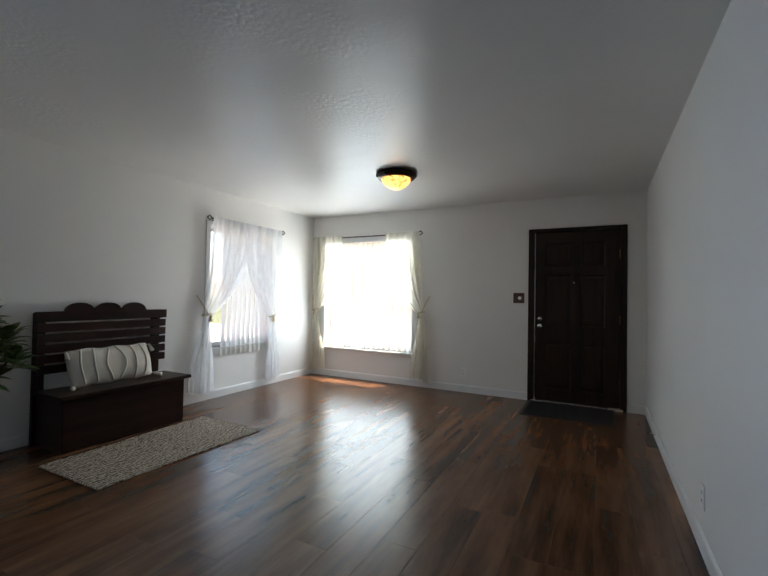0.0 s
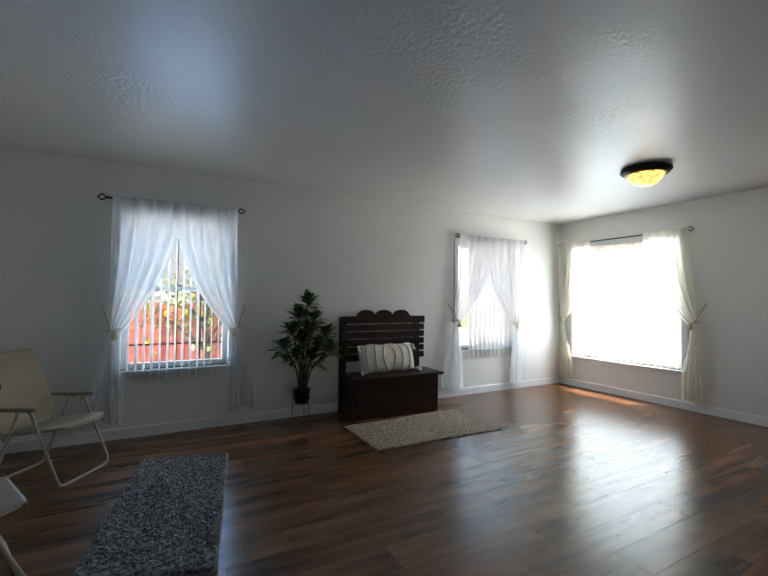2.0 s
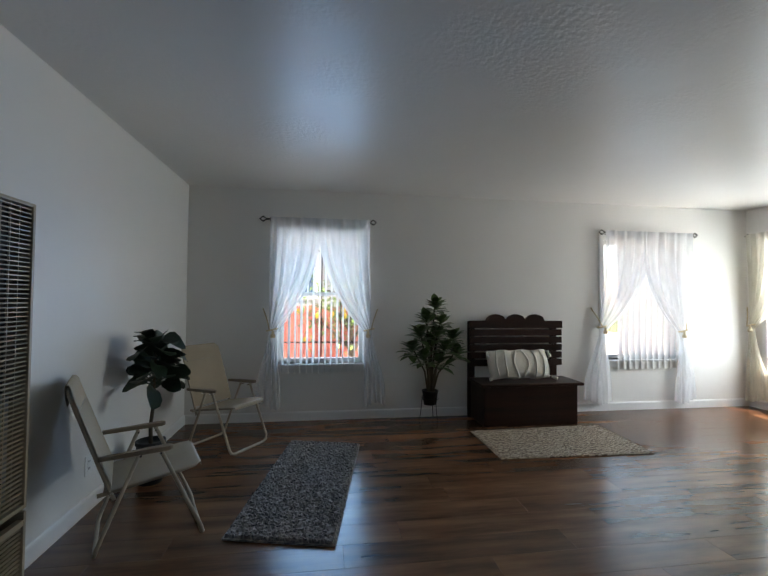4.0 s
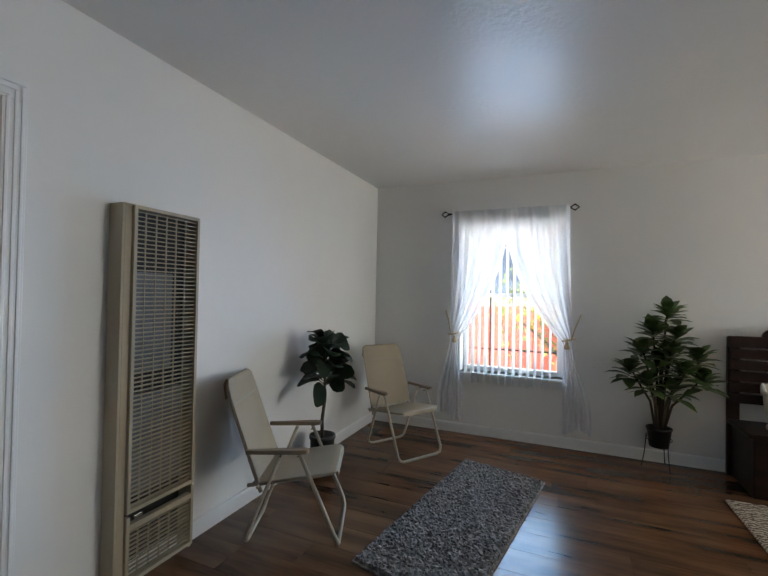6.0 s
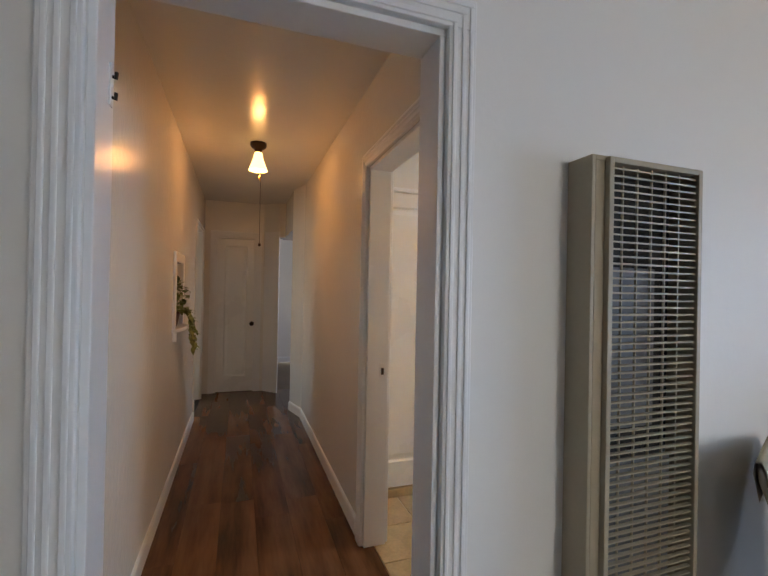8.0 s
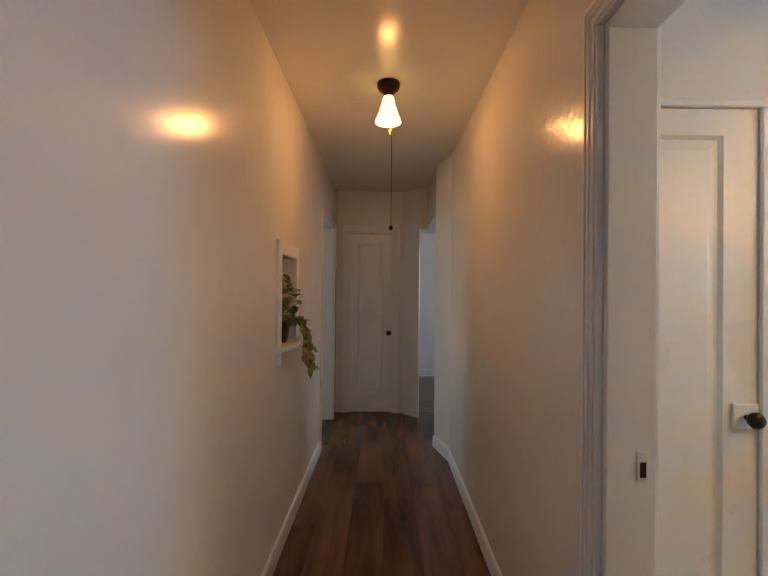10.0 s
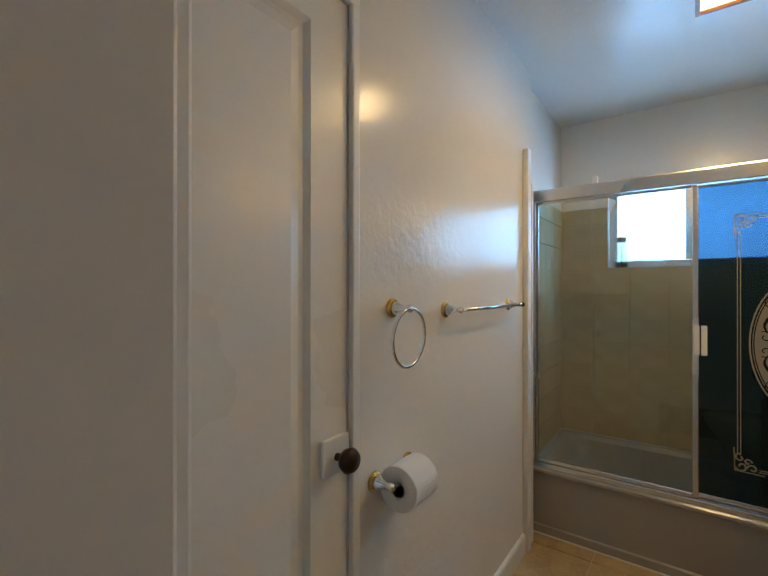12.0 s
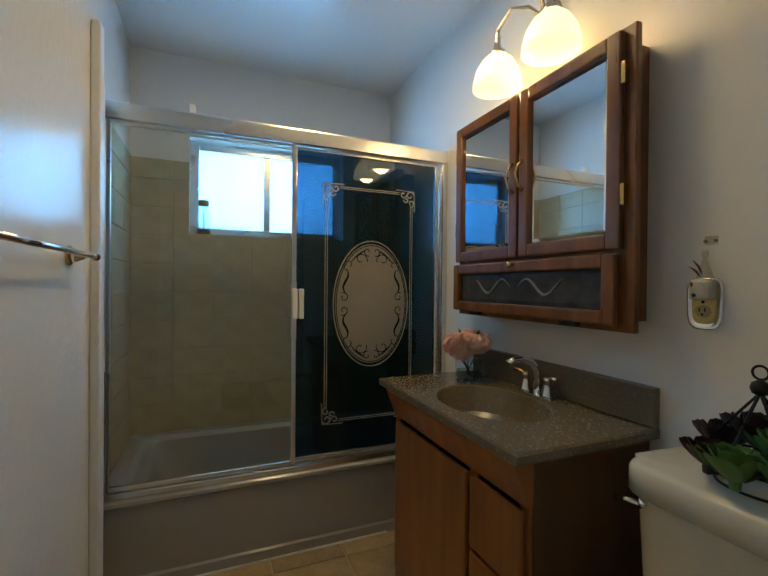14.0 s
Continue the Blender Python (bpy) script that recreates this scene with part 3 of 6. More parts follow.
hd = panel_door("door_2", 0.452, 1.95, [(0.09, 0.362, 0.20, 1.86)], pose(-0.049, -6.045, 0.006, 0, 0, 180), WHITEDOOR, "closed white painted single-panel closet door")
dark_knob(hd, 0.427, 0.87, False)
bd = panel_door("door_3", 0.626, 1.903, [(0.11, 0.508, 0.16, 1.81)], pose(-1.081, -2.901, 0.070, 0, 0, 180), WHITEDOOR, "closed white painted panel closet door with a dark knob")
dark_knob(bd, 0.579, 0.842)
ct = thing("trim_bath_closet", "white painted moulding round a bathroom closet door", "trim", kind="structure")
for s in ((-1.738, -1.712, -2.90, -2.884, 0, 1.976), (-1.738, -1.072, -2.90, -2.884, 1.976, 2.002)):
    part("moulding", boxes(s, bevel=0.005), TRIM, ct)
part("sill", boxes((-1.708, -1.080, -3.0, -2.903, -0.004, 0.054), bevel=0.003), BATHTILE, ct, "beige tile sill")
sp = thing("strike_box", "white strike plate with a dark hole on a door jamb", "strike plate", pose(-1.035, -2.457, 0.92))
part("plate", boxes((-0.014, 0.014, 0.0, 0.004, -0.036, 0.036), bevel=0.0015), WHITEDOOR, sp)
part("hole", boxes((-0.007, 0.007, 0.0035, 0.006, -0.024, 0.012)), BRONZE, sp)


# ---- outside ----
GRASS = surface("dry_lawn", (0.10, 0.12, 0.06), 0.95, var=0.4, scale=3, grain=80, bump=0.5)
CONCRETE = surface("sunlit_concrete", (0.55, 0.53, 0.49), 0.85, var=0.12, scale=1.2, grain=50)
STUCCO = surface("pale_stucco", (0.44, 0.45, 0.45), 0.9, var=0.1, grain=70, bump=0.4)
REDFENCE = wood("red_fence_paint", (0.50, 0.12, 0.09), (0.72, 0.24, 0.19), 0.7, 2, 4)
bm = bmesh.new()
bmesh.ops.create_grid(bm, x_segments=8, y_segments=8, size=300)
bmesh.ops.translate(bm, verts=bm.verts, vec=(0, 0, -0.45))
tagged(part("ground", bm, GRASS), "dry grassy ground around the house", "ground", kind="structure")
slab("pavement", -30, 20, 5.75, 16, -0.45, -0.40, CONCRETE, "sunlit pale concrete forecourt", "pavement")
slab("side_path", -9.5, -4.3, -8, 5.7, -0.45, -0.42, CONCRETE, "pale concrete path beside the house", "pavement")

fence = thing("fence", "red painted wooden board fence in sunlight", "fence", pose(-6.9, 0, -0.45))
random.seed(4)
plain = bpy.data.meshes.new("fence_board")
bm = boxes((-0.012, 0.012, -0.068, 0.068, 0.03, 1.62), bevel=0.004)
bm.to_mesh(plain)
bm.free()
plain.materials.append(REDFENCE)
for i in range(58):
    b = new("fence_board", plain)
    b.parent = fence
    b.matrix_basis = pose(random.uniform(-0.004, 0.004), -3.2 + i * 0.145, random.uniform(-0.02, 0.02), 0, 0, random.uniform(-2, 2))
for z in (0.35, 1.3):
    part("rail", boxes((-0.055, -0.014, -3.3, 5.2, z, z + 0.09), bevel=0.004), REDFENCE, fence)

house = thing("neighbour_house", "pale stucco neighbouring house with a flat roofline", "house", pose(-10.6, 0, -0.45))
part("wall", boxes((-6, 0, -9, 8, 0, 4.2)), STUCCO, house)
part("roof", boxes((-6.3, 0.45, -9.3, 8.3, 4.2, 4.4), bevel=0.02), surface("shingle_roof", (0.10, 0.09, 0.085), 0.9), house)
for y in (-3.4, -0.62, 2.9):
    w = part("window", boxes((-0.02, 0.03, y - 0.55, y + 0.55, 1.75, 3.05), bevel=0.01), TRIM, house)
    part("pane", boxes((0.031, 0.04, y - 0.47, y + 0.47, 1.83, 2.97)), surface("dark_pane", (0.10, 0.16, 0.24), 0.1, bump=0), w)

LEAF = surface("leaf_green", (0.12, 0.21, 0.045), 0.35, var=0.45, scale=4, grain=20, bump=0.1, random=0.3)


def leaf(bm, base, way, length, width, droop=0.25, roll=0.0, lobes=0):
    """One leaf blade: a folded strip of quads that curves down towards its tip."""
    way = Vector(way).normalized()
    side = way.cross(Vector((0, 0, 1)) if abs(way.z) < 0.95 else Vector((1, 0, 0))).normalized()
    side = Matrix.Rotation(roll, 3, way) @ side
    nrm = side.cross(way).normalized()
    rows = []
    prof = ((0.0, 0.06), (0.22, 0.62), (0.48, 1.0), (0.74, 0.72), (1.0, 0.02)) if not lobes else ((0.0, 0.10), (0.16, 0.55), (0.36, 0.78), (0.62, 1.0), (0.85, 0.84), (1.0, 0.25))
    for s, w in prof:
        c = Vector(base) + way * (length * s) - Vector((0, 0, 1)) * (droop * length * s * s)
        k = width / 2 * w
        rows.append([bm.verts.new(c - side * k + nrm * k * 0.25), bm.verts.new(c), bm.verts.new(c + side * k + nrm * k * 0.25)])
    for a, b in zip(rows, rows[1:]):
        for k in range(2):
            bm.faces.new((a[k], a[k + 1], b[k + 1], b[k]))


def petal(bm, base, way, length, width, curl, cup=0.5):
    """A broad rounded petal, cupped across and curling up or out along its length."""
    way = Vector(way).normalized()
    side = way.cross(Vector((0, 0, 1)) if abs(way.z) < 0.95 else Vector((1, 0, 0))).normalized()
    nrm = side.cross(way).normalized()
    rows = []
    for s, w in ((0.0, 0.35), (0.3, 0.85), (0.6, 1.0), (0.85, 0.82), (1.0, 0.4)):
        c = Vector(base) + way * (length * s) + nrm * (curl * length * s * s)
        k = width / 2 * w
        rows.append([bm.verts.new(c + side * k * f + nrm * k * cup * f * f) for f in (-1, -0.5, 0, 0.5, 1)])
    for a, b in zip(rows, rows[1:]):
        for k in range(4):
            bm.faces.new((a[k], a[k + 1], b[k + 1], b[k]))


tree = thing("lemon_tree", "leafy green lemon tree with yellow fruit behind a red fence", "tree", pose(-6.3, 0.48, -0.45))
random.seed(11)
bm = tube(bmesh.new(), [(0, 0, 0), (0.03, 0.02, 0.5), (-0.02, 0.05, 1.0), (0.0, 0.0, 1.5)], [0.07, 0.06, 0.05, 0.03])
limbs = []
for i in range(11):
    a, h = i * 2.4, 0.75 + 0.09 * i
    tip = Vector((math.cos(a) * 0.45, math.sin(a) * random.uniform(0.4, 0.75), h + random.uniform(0.25, 0.75)))
    tube(bm, [(0, 0.03, h), tip * 0.5 + Vector((0, 0, h * 0.5 + 0.05)), tip], [0.03, 0.02, 0.008], 6)
    limbs.append(tip)
part("trunk", bm, wood("bark", (0.06, 0.045, 0.03), (0.14, 0.11, 0.08), 0.9, 2), tree)
bm = bmesh.new()
for tip in limbs:
    for _ in range(100):
        o = tip + Vector((random.gauss(0, 0.16), random.gauss(0, 0.22), random.gauss(0, 0.19)))
        leaf(bm, o, (random.uniform(-1, 1), random.uniform(-1, 1), random.uniform(-0.5, 0.6)), random.uniform(0.07, 0.12), random.uniform(0.035, 0.055))
part("crown", bm, LEAF, tree)
LEMON = surface("lemon_skin", (0.80, 0.52, 0.05), 0.4)
for _ in range(14):
    tip = random.choice(limbs)
    o = tip + Vector((random.gauss(0, 0.15), random.gauss(0, 0.2), random.gauss(-0.1, 0.15)))
    part("lemon", lathe(bmesh.new(), [(0.002, -0.045), (0.02, -0.035), (0.032, 0), (0.02, 0.035), (0.002, 0.047)], 10, Matrix.Translation(o)), LEMON, tree, smooth=True)


def bars(name, along, lo, hi, z0, z1, t, rails, step=0.145, label="black iron security bars outside a window"):
    root = thing(name, label, "window bars")

    def bar(nm, a0, a1, c0, c1, r=0.006):
        part(nm, boxes((a0, a1, t - r, t + r, c0, c1) if along == "x" else (t - r, t + r, a0, a1, c0, c1)), IRON, root)
    n = int((hi - lo) / step)
    for i in range(n + 1):
        a = lo + (hi - lo) * i / n
        bar("upright", a - 0.006, a + 0.006, z0, z1)
    for z in rails:
        bar("rail", lo - 0.01, hi + 0.01, z - 0.008, z + 0.008, 0.008)
    for a in (lo, hi):
        for z in (rails[0], rails[-1]):
            s = 0.10
            part("bracket", boxes((a - 0.008, a + 0.008, t - s, t + 0.008, z - 0.008, z + 0.008) if along == "x" else (t - 0.008, t + s, a - 0.008, a + 0.008, z - 0.008, z + 0.008)), IRON, root)
    return root


bars("window_bars", "y", -0.40, 0.48, 0.62, 2.02, -4.36, (0.80, 1.85), 0.22)
bars("window_bars", "y", -2.64, -1.80, 1.40, 2.0, -4.22, (1.50, 1.88), 0.12)


# ---- curtains, rods and blinds ----
SHEER = sheer("sheer_white_curtain", (0.95, 0.96, 0.98), 0.30, 0.55)
CREAM = sheer("cream_curtain", (0.95, 0.92, 0.83), 0.25, 0.62)
VANE = sheer("vinyl_vane", (0.90, 0.90, 0.88), 0.12, 0.60)
ROPE = surface("beige_rope", (0.55, 0.45, 0.30), 0.9, var=0.25, grain=120, bump=0.5)


def smooth01(v):
    v = min(1, max(0, v))
    return v * v * (3 - 2 * v)


def curtain(name, along, wall_at, out, top_o, top_i, tie, bottom, z_top, z_tie, z_low, material, label, seed, folds=7, bend=1.6):
    """One panel tied back to the side. top_o, top_i: its outer and inner edge at the rod; tie: where it is gathered; bottom: edges of the tail."""
    root = thing(name, label, "curtain", group="curtains")
    rng = random.Random(seed)
    ph, ph2 = rng.uniform(0, 6), rng.uniform(0, 6)
    nu, nv = 56, 54
    bm = bmesh.new()
    grid = []
    sgn = 1 if top_i > top_o else -1
    for j in range(nv + 1):
        v = j / nv
        row = []
        for i in range(nu + 1):
            u = i / nu
            if v <= 0.58:
                s = v / 0.58
                full = top_o + (top_i - top_o) * u
                hold = tie + sgn * 0.07 * (u - 0.4)
                pull = s ** bend
                belly = math.sin(math.pi * s) * 0.02 * u * abs(top_i - top_o) * sgn
                a = full + (hold - full) * pull + belly
                z = z_top + (z_tie - z_top) * s - math.sin(math.pi * min(1, s)) * 0.02 + (0.04 * (1 - u) - 0.05 * u) * s
                amp = 0.010 + 0.020 * math.sin(math.pi * s) - 0.004 * s
            else:
                s = (v - 0.58) / 0.42
                hold = tie + sgn * 0.07 * (u - 0.4)
                low = bottom[0] + (bottom[1] - bottom[0]) * u
                a = hold + (low - hold) * smooth01(s * 1.25) * (0.75 + 0.25 * s)
                z = z_tie + (0.04 * (1 - u) - 0.05 * u) * (1 - s) + (z_low - z_tie) * s + 0.03 * math.sin(u * 5 + ph) * s
                amp = 0.008 + 0.022 * s
            w = math.sin(2 * math.pi * folds * u + ph + 0.9 * math.sin(3 * v + ph2)) + 0.38 * math.sin(2 * math.pi * folds * 1.7 * u + ph2 + v * 3) + 0.16 * math.sin(2 * math.pi * folds * 4.1 * u + ph + v)
            front = 0.024 * max(0.0, 1 - v * 5)
            d = wall_at + out * (0.005 + front + amp * w)
            row.append(bm.verts.new((a, d, z) if along == "x" else (d, a, z)))
        grid.append(row)
    for j in range(nv):
        for i in range(nu):
            bm.faces.new((grid[j][i], grid[j][i + 1], grid[j + 1][i + 1], grid[j + 1][i]))
    part("cloth", bm, material, root, smooth=True)
    # the rope that holds it, from a hook on the wall round the gathered cloth
    back = wall_at - out * 0.055
    hook = tie - sgn * 0.10
    ring = [(tie + 0.055 * math.cos(w), wall_at + 0.035 * math.sin(w) * out, z_tie + 0.012 * math.cos(w)) for w in (2 * math.pi * k / 14 for k in range(14))]
    line = [(hook, back, z_tie + 0.22), ((hook + tie) / 2, (back + wall_at) / 2 + out * 0.03, z_tie + 0.10), (tie - sgn * 0.02, wall_at + out * 0.045, z_tie + 0.0)]
    if along == "y":
        ring, line = [(b, a, c) for a, b, c in ring], [(b, a, c) for a, b, c in line]
    bm = tube(bmesh.new(), ring, 0.009, 6, closed=True)
    tube(bm, line, 0.007, 6)
    t = (tie + sgn * 0.015, wall_at + out * 0.045, z_tie - 0.035)
    lathe(bm, [(0.004, -0.05), (0.024, -0.045), (0.026, -0.02), (0.012, 0.0), (0.017, 0.012), (0.004, 0.03)], 10, Matrix.Translation(t if along == "x" else (t[1], t[0], t[2])))
    part("tieback", bm, ROPE, root, "beige twisted rope tieback with a knot", smooth=True)
    return root


def curtain_rod(name, along, lo, hi, at, z, back, label="dark iron curtain rod with open diamond finials"):
    root = thing(name, label, "curtain rod", group="curtain rods")

    def put(a, b, c):
        return (a, b, c) if along == "x" else (b, a, c)
    part("rod", tube(bmesh.new(), [put(lo + 0.07, at, z), put((lo + hi) / 2, at, z - 0.004), put(hi - 0.07, at, z)], 0.008), IRON, root)
    for end, s in ((lo, 1), (hi, -1)):
        bm = tube(bmesh.new(), [put(end + s * a, at, z + b) for a, b in ((-0.012, 0), (0.022, 0.027), (0.058, 0.0), (0.022, -0.027))], 0.008, 6, closed=True)
        tube(bm, [put(end + s * 0.055, at, z), put(end + s * 0.072, at, z)], [0.012, 0.010])
        part("finial", bm, IRON, root)
        bm = tube(bmesh.new(), [put(end + s * 0.10, back, z - 0.02), put(end + s * 0.10, at, z - 0.012)], 0.006, 6)
        tube(bm, [put(end + s * 0.10, at, z - 0.03), put(end + s * 0.10, at, z + 0.014)], 0.009, 6)
        part("bracket", bm, IRON, root)
    return root


def vertical_blind(name, along, lo, hi, z0, z1, at, turn, step, label, material=VANE, width=0.089):
    root = thing(name, label, "vertical blind", group="vertical blinds")
    part("headrail", boxes((lo - 0.02, hi + 0.02, at - 0.02, at + 0.02, z1, z1 + 0.035) if along == "x" else (at - 0.02, at + 0.02, lo - 0.02, hi + 0.02, z1, z1 + 0.035), bevel=0.004), TRIM, root)
    me = bpy.data.meshes.new("vane")
    bm = bmesh.new()
    cols = [[bm.verts.new((width * (k / 4 - 0.5), 0.006 * (1 - (k / 2 - 1) ** 2) + t, z)) for k in range(5)] for z in (z0, z1) for t in (0, 0.0012)]
    for a, b in ((0, 2), (1, 3)):
        for k in range(4):
            bm.faces.new((cols[a][k], cols[a][k + 1], cols[b][k + 1], cols[b][k]))
    bm.to_mesh(me)
    bm.free()
    me.materials.append(material)
    rng = random.Random(name + str(lo))
    n = int((hi - lo) / step)
    for i in range(n + 1):
        a = lo + (hi - lo) * i / n
        v = new("vane", me)
        v.parent = root
        tw = turn + rng.uniform(-4, 4) + (0 if along == "x" else 90)
        v.matrix_basis = pose(a, at, 0, 0, 0, tw) if along == "x" else pose(at, a, 0, 0, 0, tw)
    return root


CURT = "sheer white curtain panel tied back with a rope"
curtain_rod("curtain_rod", "y", -0.60, 0.61, -4.005, 2.135, -4.065)
curtain_rod("curtain_rod", "y", 3.30, 4.60, -4.005, 2.12, -4.065)
curtain_rod("curtain_rod", "x", -4.02, -2.18, 5.325, 2.13, 5.384)
curtain("curtain", "y", -4.0, 1, -0.50, 0.03, -0.47, (-0.62, -0.36), 2.154, 0.97, 0.17, SHEER, CURT, 1, 5, 2.0)
curtain("curtain", "y", -3.996, 1, 0.55, 0.0, 0.55, (0.74, 0.50), 2.154, 0.97, 0.16, SHEER, CURT, 2, 5, 2.0)
curtain("curtain", "y", -4.0, 1, 3.34, 3.93, 3.31, (3.06, 3.42), 2.137, 1.00, 0.12, SHEER, CURT, 3, 5, 2.4)
curtain("curtain", "y", -3.996, 1, 4.50, 3.85, 4.38, (4.53, 4.27), 2.137, 0.95, 0.10, SHEER, CURT, 4, 5, 2.4)
CURT = "cream sheer curtain panel tied back with a rope"
curtain("curtain", "x", 5.32, -1, -4.00, -3.46, -3.96, (-4.05, -3.76), 2.149, 1.02, 0.10, CREAM, CURT, 5, 6, 2.4)
curtain("curtain", "x", 5.32, -1, -2.21, -2.74, -2.17, (-2.05, -2.34), 2.149, 1.03, 0.10, CREAM, CURT, 6, 6, 2.4)
vertical_blind("vertical_blind", "y", -0.36, 0.40, 0.505, 2.03, -4.036, 74, 0.060, "white vertical vane blind, turned open", width=0.072)
vertical_blind("vertical_blind", "y", 3.58, 4.36, 0.49, 2.03, -4.036, 12, 0.078, "white vertical vane blind, closed")
vertical_blind("vertical_blind", "x", -3.74, -2.38, 0.455, 2.06, 5.42, 56, 0.082, "white vertical vane blind glowing in sunlight")

# ---- living room things ----
# storage bench
bench = thing("storage_bench", "dark mahogany storage bench with a slatted scalloped back", "bench")
part("chest", boxes((-4.0, -3.60, 1.70, 2.735, 0.0, 0.405), bevel=0.006), BENCHWOOD, bench)
part("seat", boxes((-3.99, -3.575, 1.665, 2.80, 0.405, 0.437), bevel=0.01), BENCHWOOD, bench)
for y in (1.675, 2.665):
    part("post", boxes((-4.045, -4.005, y, y + 0.075, 0.0 if y < 2 else 0.438, 1.06), bevel=0.004), BENCHWOOD, bench)
for k in range(5):
    z = 0.90 - k * 0.085
    part("slat", boxes((-4.003, -3.98, 1.68, 2.79, z, z + 0.071), bevel=0.004), BENCHWOOD, bench)
bm = bmesh.new()
line = [(1.675, 0.985), (2.795, 0.985), (2.795, 1.068), (2.575, 1.07)]
for c in (2.46, 2.225, 1.99):
    line += [(c + 0.115 * math.cos(radians(a)), 1.07 + 0.072 * math.sin(radians(a))) for a in range(8, 180, 12)]
line += [(1.875, 1.07), (1.675, 1.068)]
fr, bk = [bm.verts.new((-3.978, y, z)) for y, z in line], [bm.verts.new((-4.004, y, z)) for y, z in line]
bm.faces.new(fr)
bm.faces.new(bk[::-1])
for i in range(len(line)):
    j = (i + 1) % len(line)
    bm.faces.new((fr[i], fr[j], bk[j], bk[i]))
part("crest", bm, BENCHWOOD, bench, "scalloped top board")

# lumbar pillow
PILLOW = surface("natural_cotton", (0.70, 0.65, 0.56), 0.95, var=0.1, scale=10, grain=220, bump=0.6, sheen=0.3)
CORD = surface("cream_tufting", (0.78, 0.74, 0.66), 0.95, var=0.08, grain=150, bump=0.7)
pil = thing("lumbar_pillow", "cream cotton lumbar pillow with tufted cords and tassels", "pillow", pose(-3.845, 2.19, 0.60, 0, -20, 0))


def pillow_point(u, v, side=1, lift=0.0):
    y, z = u * 0.355 * (1 - 0.05 * v * v), v * 0.158
    fat = 0.075 * max(0.0, (1 - abs(u) ** 3.2)) ** 0.5 * max(0.0, (1 - abs(v) ** 2.6)) ** 0.6
    return Vector((side * (fat + lift), y, z + 0.006 * math.sin(u * 9) * abs(v)))


bm = bmesh.new()
for side in (1, -1):
    g = [[bm.verts.new(pillow_point(i / 14 - 1, j / 8 - 1, side)) for j in range(17)] for i in range(29)]
    for i in range(28):
        for j in range(16):
            bm.faces.new((g[i][j], g[i + 1][j], g[i + 1][j + 1], g[i][j + 1]))
bmesh.ops.remove_doubles(bm, verts=bm.verts, dist=0.001)
part("cushion", bm, PILLOW, pil, smooth=True)
for c in (-0.78, -0.5, -0.16, 0.16, 0.5, 0.78):
    bend = 0.10 if abs(c) < 0.3 else 0.03
    sg = 1 if c > 0 else -1
    pts = [pillow_point(c + sg * bend * math.cos(v * 2.2) - sg * 0.03, v, 1, 0.003) for v in [k / 10 * 0.92 for k in range(-10, 11)]]
    part("cord", tube(bmesh.new(), pts, 0.009, 7), CORD, pil, "raised cream tufted cord", smooth=True)
for u, v in ((-0.98, 0.9), (-0.98, -0.93), (0.98, 0.9), (0.98, -0.93)):
    p = Vector((0.02, u * 0.36, v * 0.16))
    way = Vector((0.25, u * 0.08, -1 if v > 0 else -0.1)).normalized() if u < 0 or v < 0 else Vector((0.2, 0.2, -1)).normalized()
    bm = tube(bmesh.new(), [p, p + way * 0.02, p + way * 0.04, p + way * 0.075], [0.006, 0.012, 0.015, 0.019], 8)
    part("tassel", bm, CORD, pil, smooth=True)


# rugs
def rug(name, corners, nx, ny, height, material, label, seed, ragged=0.0):
    """A rug whose pile is real relief: corners go round, the first side being its width."""
    rng = random.Random(seed)
    a, b, c, d = [Vector((x, y, 0)) for x, y in corners]
    bm = bmesh.new()
    g = []
    for i in range(nx + 1):
        row = []
        for j in range(ny + 1):
            u, v = i / nx, j / ny
            p = a.lerp(b, u).lerp(d.lerp(c, u), v)
            edge = i in (0, nx) or j in (0, ny)
            z = 0.002 if edge else height * (0.55 + 0.45 * rng.random())
            p += Vector((rng.uniform(-1, 1), rng.uniform(-1, 1), 0)) * ragged
            row.append(bm.verts.new((p.x, p.y, z)))
        g.append(row)
    for i in range(nx):
        for j in range(ny):
            bm.faces.new((g[i][j], g[i + 1][j], g[i + 1][j + 1], g[i][j + 1]))
    root = thing(name, label, "rug")
    part("rug_face", bm, material, root, smooth=ragged == 0)
    low = bmesh.new()
    for p, q in ((a, b), (b, c), (c, d), (d, a)):
        tube(low, [(p.x, p.y, 0.006), ((p.x + q.x) / 2, (p.y + q.y) / 2, 0.006), (q.x, q.y, 0.006)], 0.006, 6)
    part("edging", low, material, root)
    return root


def shag(name):
    m, n, l, b = nodes(name)
    co = n.new("ShaderNodeTexCoord").outputs["Object"]
    f1, f2 = noise_tex(n, l, co, 62, 2, (1, 0.5, 1)), noise_tex(n, l, co, 6, 3)
    mix = maths(n, l, "ADD", maths(n, l, "MULTIPLY", f1, 0.85), maths(n, l, "MULTIPLY", f2, 0.15))
    l.new(ramp(n, l, mix, [(0.36, (0.060, 0.055, 0.055)), (0.52, (0.150, 0.138, 0.132)), (0.68, (0.31, 0.29, 0.27))]), b.inputs["Base Color"])
    b.inputs["Roughness"].default_value = 0.95
    b.inputs["Sheen Weight"].default_value = 0.3
    return m


